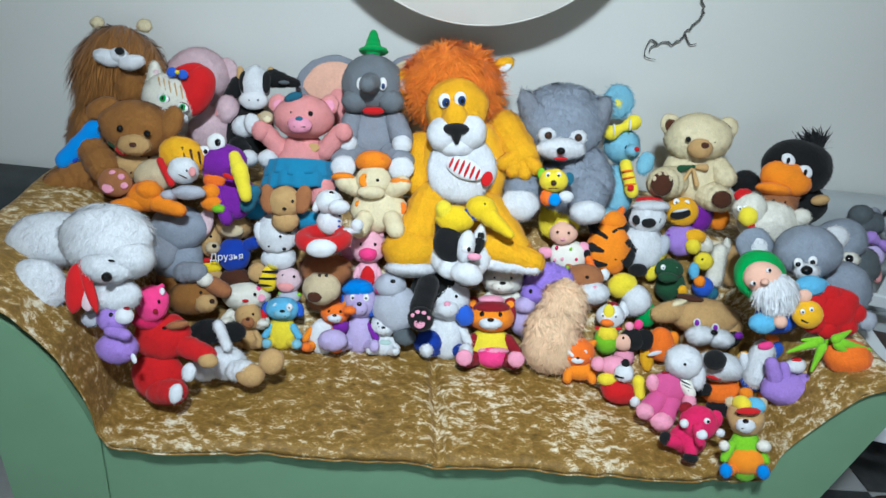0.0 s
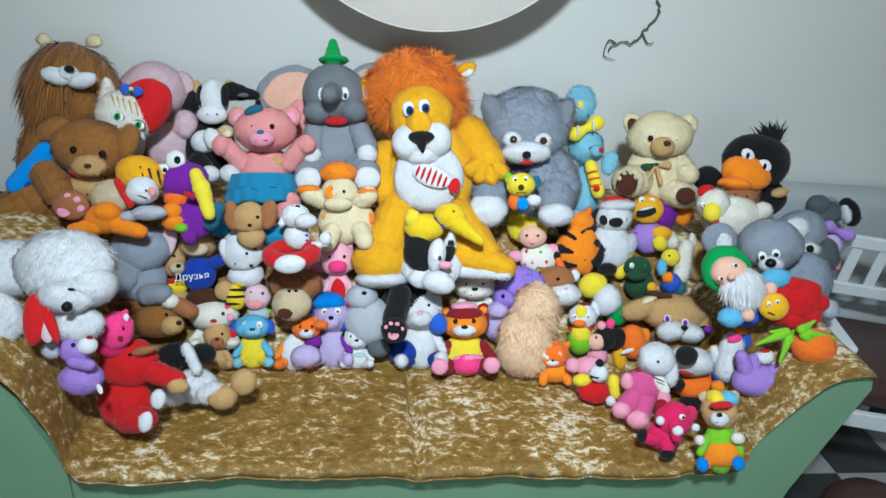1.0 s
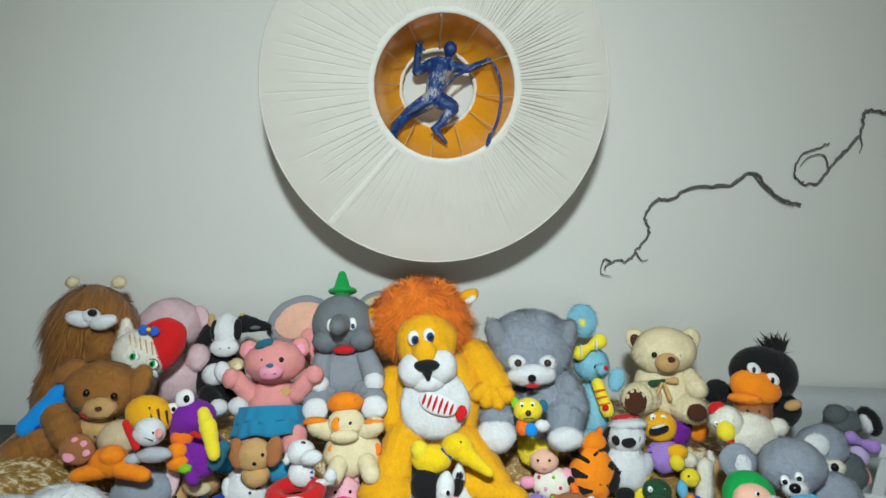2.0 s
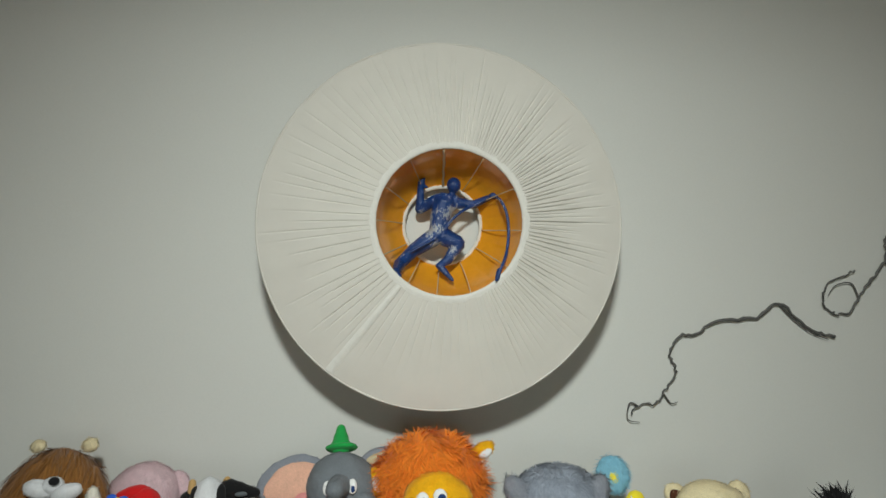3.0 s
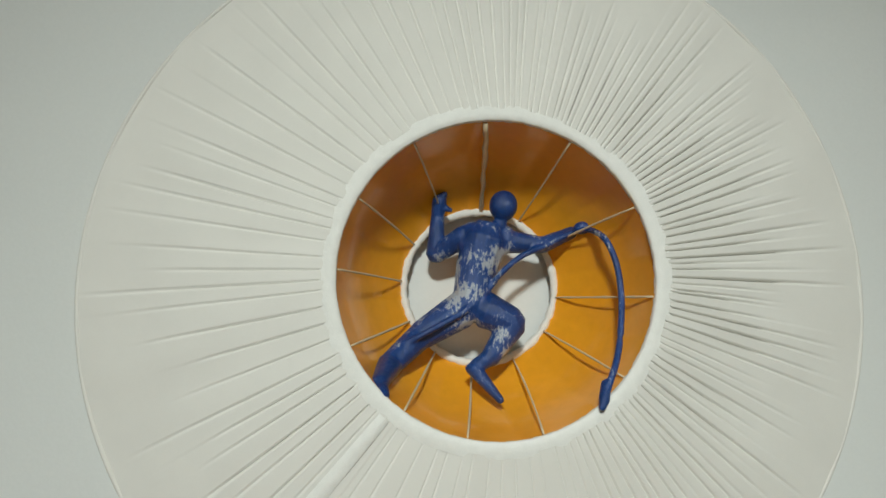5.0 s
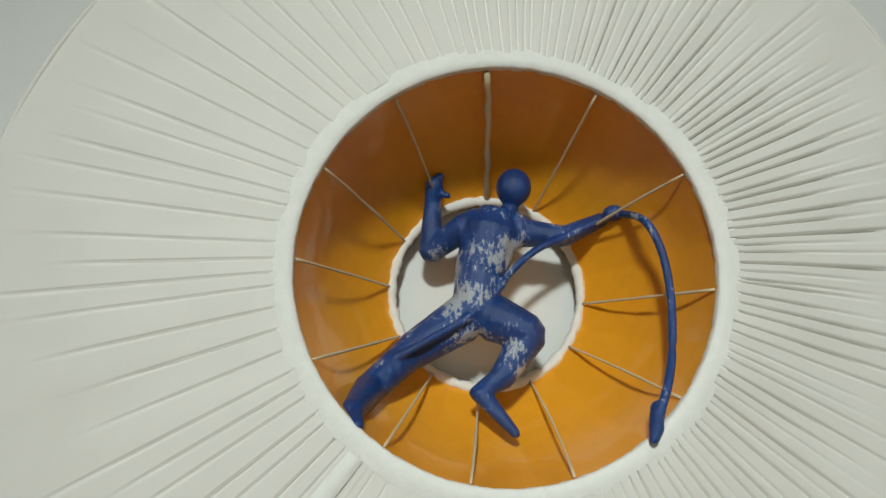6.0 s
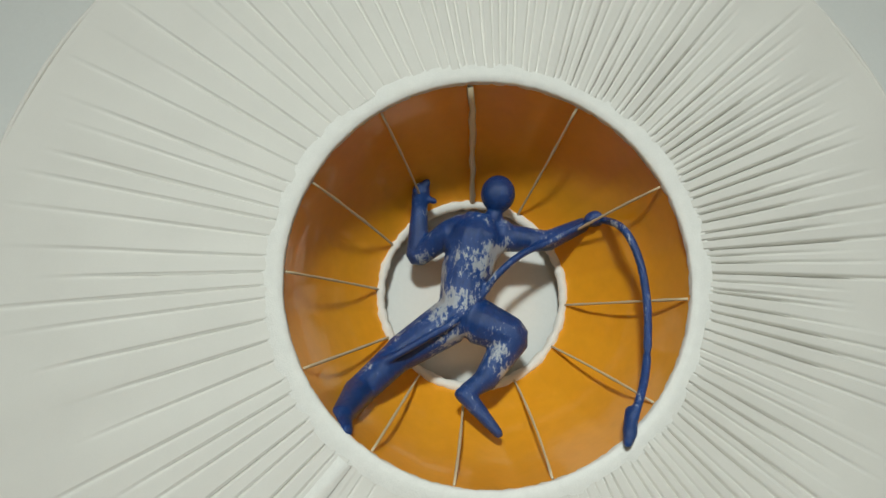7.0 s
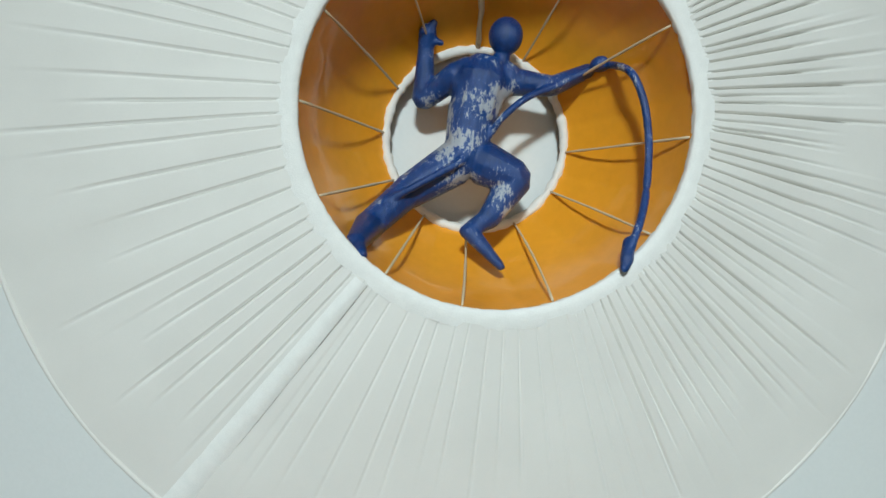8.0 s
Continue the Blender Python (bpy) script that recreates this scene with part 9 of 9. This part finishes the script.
t = toy("plush_dog", (0.831, 2.119, 0.659), "white plush dog in a yellow jacket", "plush toy")
ball(t, "jacket", FUR["lyellow"], -0.0114, 0.0266, 0, 0.0987, 0.0835, 0.0721, 20, 0.005)
ball(t, "head", FUR["white"], 0.0311, -0.0222, 0.0114, 0.0944, 0.102, 0.0797, -20, 0.009)
ball(t, "trousers", FUR["green"], 0.0716, -0.0692, -0.0114, 0.0763, 0.084, 0.0608, 0, 0.005)
ball(t, "ear", FUR["white"], -0.0096, -0.0498, 0.0228, 0.0301, 0.0526, 0.019, 10, 0.009)

t = toy("plush_puppy", (1.095, 2.053, 0.613), "tan plush puppy with floppy ears and purple eyes", "plush toy")
ball(t, "body", FUR["tan"], 0.021, -0.0698, -0.0304, 0.1734, 0.1156, 0.1064, 0, 0.009)
ball(t, "head", FUR["tan"], 0.0014, 0.016, 0.0114, 0.2118, 0.1286, 0.1254, -4, 0.009)
ball(t, "ear", FUR["tan"], -0.1239, 0.0355, 0.0304, 0.125, 0.0675, 0.0418, 14, 0.009)
ball(t, "ear", FUR["tan"], 0.0842, -0.0219, 0.0304, 0.0562, 0.0862, 0.038, -15, 0.009)
ball(t, "muzzle", FUR["white"], -0.0360, -0.0355, 0.0646, 0.0900, 0.0638, 0.0874, 8, 0.009)
ball(t, "muzzle", FUR["white"], 0.0280, -0.0435, 0.0606, 0.0900, 0.0608, 0.0874, -12, 0.009)
ball(t, "nose", BLACK_PLASTIC, -0.0060, -0.0200, 0.1100, 0.0240, 0.0170, 0.0160, -6, 0)
ball(t, "hair", FUR["dbrown"], -0.0556, 0.0808, 0.0228, 0.0941, 0.0226, 0.057, -10, 0.005)
ball(t, "hair", FUR["cream"], -0.0982, 0.0641, 0.0266, 0.0676, 0.0225, 0.057, 20, 0.005)
ball(t, "eye", WHITE_PLASTIC, -0.05, 0.0064, 0.0798, 0.0257, 0.0293, 0.0152)
ball(t, "iris", FUR["purple"], -0.0528, 0.007, 0.0874, 0.0146, 0.0201, 0.0114, 0, 0, on="eye")
ball(t, "eye", WHITE_PLASTIC, 0.0086, -0.0083, 0.0798, 0.0257, 0.0293, 0.0152)
ball(t, "iris", FUR["purple"], 0.0057, -0.0076, 0.0874, 0.0146, 0.0201, 0.0114, 0, 0, on="eye")
ball(t, "paw", FUR["black"], 0.0811, -0.0437, 0.038, 0.0486, 0.0523, 0.0418, 0, 0.005)
ball(t, "bow", FUR["purple"], 0.0919, -0.034, 0.0608, 0.0296, 0.0259, 0.019)

t = toy("plush_parrot", (0.775, 2.037, 0.558), "small yellow and green plush parrot", "plush toy")
ball(t, "body", FUR["lime"], -0.0075, -0.0318, 0, 0.0786, 0.0898, 0.0636, 0, 0.005)
ball(t, "belly", FUR["lyellow"], -0.0064, -0.0082, 0.0112, 0.067, 0.0633, 0.0487, 0, 0.005)
ball(t, "head", FUR["white"], 0.002, 0.0511, 0.0075, 0.0933, 0.0783, 0.0711, 0, 0.005)
ball(t, "crown", FUR["lyellow"], -0.0087, 0.068, 0.037, 0.0368, 0.0478, 0.0187, 0, 0, on="head")
ball(t, "beak", FUR["dorange"], -0.0139, 0.0311, 0.0358, 0.0442, 0.0258, 0.0337, 0, 0, on="head")
limb(t, "collar", FUR["red"], (-0.0433, 0.0103, 0.0097), (0.035, 0.0103, 0.0097), 0.0056, 0.0056, 0, on="head")
ball(t, "eye", WHITE_PLASTIC, -0.0289, 0.0551, 0.0371, 0.0166, 0.019, 0.0067, 0, 0, on="head")
ball(t, "pupil", BLACK_PLASTIC, -0.0292, 0.0534, 0.0383, 0.0074, 0.0077, 0.009, 0, 0, on="head")
ball(t, "eye", WHITE_PLASTIC, 0.0128, 0.0534, 0.0394, 0.0165, 0.019, 0.0067, 0, 0, on="head")
ball(t, "pupil", BLACK_PLASTIC, 0.0126, 0.0517, 0.0405, 0.0073, 0.0077, 0.009, 0, 0, on="head")
ball(t, "crest", FUR["dred"], 0.0094, 0.0884, 0.0075, 0.0373, 0.0187, 0.0262, 0, 0.005)

t = toy("plush_mouse", (0.843, 2.020, 0.540), "small plush mouse with black ears and pink bow", "plush toy")
ball(t, "body", FUR["rose"], -0.0112, -0.0573, -0.0075, 0.0677, 0.0564, 0.0525, 0, 0.005)
ball(t, "head", FUR["black"], 0.0094, 0, 0, 0.0825, 0.075, 0.0675, 0, 0.005)
ball(t, "ear", FUR["black"], 0.0485, 0.0046, 0.0075, 0.0635, 0.071, 0.0262, 0, 0.005)
ball(t, "face", FUR["skin"], -0.0216, -0.0054, 0.0186, 0.0632, 0.0558, 0.0375, 0, 0, on="head")
ball(t, "nose", BLACK_PLASTIC, -0.051, 0.0039, 0.0015, 0.0187, 0.0187, 0.0187, 0, 0, on="head")
ball(t, "bow", FUR["rose"], -0.0031, 0.0485, 0.0187, 0.0297, 0.0297, 0.0187, 20, 0)
ball(t, "bow", FUR["hotpink"], 0.0267, 0.0541, 0.0187, 0.0297, 0.0335, 0.0187, -20, 0)
ball(t, "eye", BLACK_PLASTIC, -0.0254, 0.011, 0.0331, 0.0074, 0.0111, 0.0075, 0, 0, on="face")

t = toy("plush_fish", (0.951, 2.011, 0.530), "orange plush fish with white stripe", "plush toy")
ball(t, "body", FUR["dorange"], 0.0038, 0.0075, 0, 0.0829, 0.1169, 0.0641, 0, 0.005)
ball(t, "stripe", FUR["white"], -0.0153, -0.0157, 0.0252, 0.0671, 0.0149, 0.0113, 20, 0, on="body")
ball(t, "fin", FUR["orange"], 0.0415, 0.0264, 0, 0.0415, 0.0528, 0.0189, -20, 0.005)
ball(t, "eye", BLACK_PLASTIC, -0.0075, 0.0339, 0, 0.0113, 0.0113, 0.0075, 0, 0, on="fin")
ball(t, "side", FUR["gold"], -0.0371, -0.0397, -0.0151, 0.0455, 0.0949, 0.0415, 0, 0.005)

t = toy("plush_duck", (0.771, 1.844, 0.516), "red and yellow plush duck with a pink top", "plush toy")
ball(t, "body", FUR["red"], -0.0087, -0.0367, 0, 0.1048, 0.0733, 0.0768, -10, 0.005)
ball(t, "wing", FUR["lyellow"], -0.0461, 0.0017, 0.0105, 0.0591, 0.0382, 0.0384, 0, 0.005)
ball(t, "top", FUR["rose"], -0.021, 0.0409, -0.007, 0.0911, 0.0596, 0.0594, 0, 0.005)
ball(t, "head", FUR["white"], 0.0015, 0.0253, 0.0279, 0.0586, 0.0551, 0.0489, 0, 0.005)
ball(t, "hat", FUR["black"], 0.0031, 0.0556, 0.0349, 0.024, 0.0275, 0.021, 0, 0.005)
limb(t, "brow", FUR["black"], (-0.0247, 0.0163, 0.0362), (-0.0068, 0.0146, 0.0467), 0.0043, 0.0043, 0, on="head")
limb(t, "leg", FUR["lyellow"], (0.0504, -0.0023, 0.007), (0.0527, -0.0421, 0.0175), 0.0191, 0.0156, 0.005)
ball(t, "foot", FUR["white"], 0.0369, -0.0615, 0.0244, 0.0311, 0.0311, 0.0279, 0, 0.005)
ball(t, "arm", FUR["rose"], -0.0716, 0.0454, 0, 0.0454, 0.0454, 0.0349, 0, 0.005)

t = toy("plush_donkey", (0.893, 1.774, 0.552), "grey and white plush donkey in pink dungarees", "plush toy")
ball(t, "body", FUR["dpink"], -0.0068, -0.0034, 0, 0.1118, 0.1118, 0.0779, 0, 0, label="pink dungarees")
ball(t, "head", FUR["white"], 0.0302, 0.0841, 0.0203, 0.1073, 0.0973, 0.0847, -20, 0.009)
ball(t, "ear", FUR["white"], 0.0684, 0.0455, 0.0305, 0.04, 0.0768, 0.0271, 0, 0.009)
ball(t, "eye", BLACK_PLASTIC, 0.0194, 0.0831, 0.0608, 0.0099, 0.0099, 0.0085, 0, 0, on="head")
limb(t, "sleeve", FUR["offw"], (0.0336, 0.0204, 0.0203), (0.0455, -0.004, 0.0339), 0.0201, 0.0167)
ball(t, "sleeve_stripe", FUR["dgrey"], 0.0317, 0.0254, 0.0305, 0.0367, 0.005, 0.0339, -25, 0)
ball(t, "sleeve_stripe", FUR["dgrey"], 0.0367, 0.0137, 0.0305, 0.0367, 0.005, 0.0339, -25, 0)
ball(t, "sleeve_stripe", FUR["dgrey"], 0.0417, 0.0021, 0.0305, 0.0367, 0.005, 0.0339, -25, 0)
ball(t, "arm", FUR["rose"], 0.0426, -0.03, 0.0373, 0.0399, 0.0532, 0.0339, 0, 0.005)
limb(t, "leg", FUR["dpink"], (-0.0425, -0.0306, 0.0169), (-0.0798, -0.0592, 0.0407), 0.0302, 0.0282)
ball(t, "foot", FUR["rose"], -0.0904, -0.0563, 0.0542, 0.0528, 0.0462, 0.0441, 0, 0.005)
ball(t, "foot", FUR["rose"], -0.042, -0.0852, 0.0576, 0.0658, 0.0527, 0.0508, 0, 0.005)
limb(t, "leg", FUR["dpink"], (-0.0056, -0.039, 0.0169), (-0.0267, -0.0758, 0.0407), 0.0302, 0.0282)
limb(t, "collar", FUR["dred"], (-0.0266, 0.0488, 0.009), (0.016, 0.0427, 0.0127), 0.0042, 0.0042, 0, on="body")
ball(t, "arm", FUR["rose"], -0.0593, 0.0198, 0.0169, 0.037, 0.0504, 0.0305, 0, 0.005)

t = toy("plush_dog", (1.078, 1.861, 0.547), "plush dog with a big black nose and orange body", "plush toy")
ball(t, "body", FUR["dorange"], 0.0344, -0.0543, -0.0143, 0.1544, 0.079, 0.0892, 8, 0.005)
ball(t, "head", FUR["white"], 0, 0.0293, 0.0178, 0.1591, 0.0884, 0.0999, -8, 0.009)
ball(t, "nose", FUR["black"], -0.0420, 0.0617, 0.0953, 0.0690, 0.0600, 0.0500)
ball(t, "mouth", FUR["red"], -0.0238, 0.0003, 0.0469, 0.0523, 0.0139, 0.0214, -8, 0, on="head")
ball(t, "paw", FUR["black"], -0.0535, -0.0395, 0.0285, 0.0598, 0.0422, 0.0428, 0, 0.005)
ball(t, "ear", FUR["gold"], 0.0809, 0.0496, 0.0107, 0.0497, 0.0603, 0.0321, 0, 0.005)
ball(t, "under", FUR["black"], 0.0171, -0.1031, -0.0071, 0.0895, 0.0608, 0.0535, 0, 0.005)
limb(t, "tail", FUR["orange"], (0.0713, -0.0268, 0), (0.0892, -0.0535, 0), 0.0161, 0.0125, 0.005)

t = toy("plush_duck", (1.182, 1.839, 0.625), "white plush goose with blue bottom and orange feet", "plush toy")
limb(t, "body", FUR["white"], (0.0006, 0.037, 0.0175), (-0.0218, -0.0405, 0.021), 0.033, 0.0364, 0.009)
ball(t, "hood", FUR["mblue"], 0.0366, 0.0412, -0.007, 0.0702, 0.0632, 0.049, 0, 0.005)
ball(t, "bottom", FUR["mblue"], -0.024, -0.0612, 0.0105, 0.0731, 0.0487, 0.056, 0, 0.005)
ball(t, "cap", FUR["dorange"], 0.0267, 0.0752, 0.0175, 0.0382, 0.0208, 0.028, 0, 0.005)
ball(t, "bow", FUR["hotpink"], -0.0055, 0.0575, 0.0455, 0.0445, 0.0274, 0.021, 10, 0)
ball(t, "foot", FUR["orange"], 0.0029, -0.0985, 0.035, 0.0447, 0.0378, 0.035, 0, 0.005)
ball(t, "foot", FUR["orange"], -0.0556, -0.0899, 0.035, 0.0413, 0.0378, 0.035, 0, 0.005)
ball(t, "eye", BLACK_PLASTIC, 0.0096, 0.0207, -0.002, 0.007, 0.0088, 0.007, 0, 0, on="hood")
ball(t, "wing", FUR["white"], -0.0468, 0.0009, 0.007, 0.0314, 0.0593, 0.0245, 15, 0.009)

t = toy("plush_octopus", (1.214, 1.734, 0.633), "plain purple plush toy with stubby arms", "plush toy")
ball(t, "body", FUR["lilac"], -0.005, -0.0151, 0, 0.1472, 0.097, 0.0937, 0, 0.005)
limb(t, "arm", FUR["lilac"], (-0.0433, 0.0183, 0.01), (-0.0581, 0.0608, 0.0167), 0.0233, 0.0182, 0.005)
limb(t, "arm", FUR["lilac"], (0.0332, 0.0066, 0.01), (0.0745, 0.0243, 0.0167), 0.025, 0.0199, 0.005)
ball(t, "head", FUR["white"], 0.015, 0.0561, 0.0067, 0.0567, 0.0467, 0.0435, 0, 0.005)
ball(t, "patch", FUR["red"], 0.0118, 0.0744, 0.0193, 0.0298, 0.0132, 0.0134, 0, 0, on="head")
limb(t, "arm", FUR["lilac"], (-0.0167, 0.0183, 0.01), (-0.0217, 0.052, 0.0134), 0.0183, 0.015, 0.005)
ball(t, "tail", FUR["lgrey"], 0.0953, 0.0217, 0, 0.0435, 0.0234, 0.0234, 0, 0.005)

t = toy("plush_elephant", (0.916, 1.640, 0.523), "bright magenta plush elephant with black feet", "plush toy")
ball(t, "body", FUR["magenta"], -0.0129, -0.0274, 0, 0.0998, 0.087, 0.0708, 0, 0.005)
ball(t, "head", FUR["magenta"], 0.0101, 0.0229, 0.0161, 0.1022, 0.0958, 0.0805, 0, 0.005)
ball(t, "ear", FUR["magenta"], 0.0548, 0.0325, 0.0161, 0.0415, 0.0543, 0.0193, -20, 0.005)
ball(t, "ear", FUR["dred"], -0.0227, 0.0599, 0.0097, 0.0384, 0.0352, 0.0161, 0, 0.005)
ball(t, "eye", WHITE_PLASTIC, 0.0192, 0.0379, 0.0547, 0.0188, 0.0172, 0.0129)
ball(t, "pupil", BLACK_PLASTIC, 0.0205, 0.0374, 0.0596, 0.0094, 0.0094, 0.0064, 0, 0, on="eye")
limb(t, "trunk", FUR["magenta"], (-0.003, 0.0168, 0.0515), (0.0008, -0.0176, 0.058), 0.0157, 0.0125, 0.005)
ball(t, "tusk", FUR["white"], -0.0384, 0.0263, 0.0451, 0.0252, 0.0252, 0.0225)
ball(t, "tusk", FUR["white"], 0.0031, 0.0027, 0.0644, 0.0311, 0.028, 0.0225)
ball(t, "paw", FUR["white"], 0.0669, -0.0003, 0.0258, 0.0254, 0.0222, 0.0193, 0, 0.005)
ball(t, "foot", FUR["black"], -0.0814, -0.0218, 0.0225, 0.0318, 0.0382, 0.029, 0, 0.005)
limb(t, "leg", FUR["magenta"], (-0.0145, -0.0424, 0.0225), (-0.016, -0.0549, 0.0354), 0.0207, 0.0174, 0.005)
ball(t, "foot", FUR["black"], -0.0195, -0.0664, 0.0451, 0.0409, 0.0252, 0.0322, 0, 0.005)
limb(t, "leg", FUR["magenta"], (-0.049, -0.0313, 0.0161), (-0.0708, -0.0273, 0.0193), 0.0192, 0.0175, 0.005)

t = toy("plush_bear", (1.054, 1.604, 0.532), "tan plush bear in cap, green shirt and orange trousers", "plush toy")
ball(t, "body", FUR["lime"], 0, -0.0423, 0, 0.0939, 0.1481, 0.0671, 0, 0.005)
limb(t, "arm", FUR["lime"], (-0.0407, -0.0131, 0.0107), (-0.0679, -0.0481, 0.0268), 0.0127, 0.0106, 0.005)
limb(t, "leg", FUR["orange"], (-0.0326, -0.0737, 0.0134), (-0.0651, -0.0785, 0.0402), 0.016, 0.0144, 0.005)
ball(t, "foot", FUR["satin"], -0.0712, -0.074, 0.0483, 0.0327, 0.0387, 0.0295, 0, 0.005)
limb(t, "arm", FUR["lime"], (0.0313, -0.0131, 0.0107), (0.0442, -0.0481, 0.0268), 0.0127, 0.0106, 0.005)
limb(t, "leg", FUR["orange"], (0.0207, -0.0737, 0.0134), (0.0296, -0.0785, 0.0402), 0.016, 0.0144, 0.005)
ball(t, "foot", FUR["satin"], 0.0286, -0.074, 0.0483, 0.0327, 0.0387, 0.0295, 0, 0.005)
ball(t, "head", FUR["tan"], -0.0059, 0.0646, 0.0134, 0.1007, 0.1011, 0.0811, 0, 0.005)
ball(t, "ear", FUR["beige"], -0.0443, 0.1032, 0.004, 0.0304, 0.0304, 0.0122, 0, 0.005)
ball(t, "ear", FUR["beige"], 0.0407, 0.1032, 0.004, 0.0304, 0.0304, 0.0122, 0, 0.005)
ball(t, "muzzle", FUR["white"], -0.0195, 0.0513, 0.0442, 0.0515, 0.0418, 0.0365, 0, 0.005, on="head")
ball(t, "nose", BLACK_PLASTIC, -0.0263, 0.0646, 0.0596, 0.0167, 0.0128, 0.0132, 0, 0, on="muzzle")
limb(t, "mouth", FUR["dbrown"], (-0.0354, 0.0445, 0.0579), (-0.0157, 0.0445, 0.0579), 0.0014, 0.0014, 0, on="muzzle")
ball(t, "eye", BLACK_PLASTIC, -0.0415, 0.0802, 0.0494, 0.0078, 0.0082, 0.0064, 0, 0, on="head")
ball(t, "eye", BLACK_PLASTIC, -0.002, 0.0802, 0.0494, 0.0078, 0.0082, 0.0064, 0, 0, on="head")
ball(t, "cap", FUR["lyellow"], -0.0225, 0.1034, 0.0224, 0.0473, 0.0442, 0.0607, 12, 0, label="cap with coloured segments")
ball(t, "cap", FUR["sky"], 0.0154, 0.1002, 0.0224, 0.0505, 0.0442, 0.0607, -12, 0)
ball(t, "visor", FUR["red"], -0.0206, 0.0923, 0.0607, 0.0649, 0.0185, 0.0415, 4, 0)
ball(t, "trousers", FUR["orange"], -0.0025, -0.054, 0.0128, 0.1015, 0.0793, 0.0703)
ball(t, "paw", FUR["offw"], 0.0317, -0.0054, 0.0415, 0.0375, 0.0312, 0.0287, 0, 0.005)
ball(t, "paw", FUR["offw"], -0.0719, -0.0101, 0.0351, 0.0282, 0.0282, 0.0256, 0, 0.005)
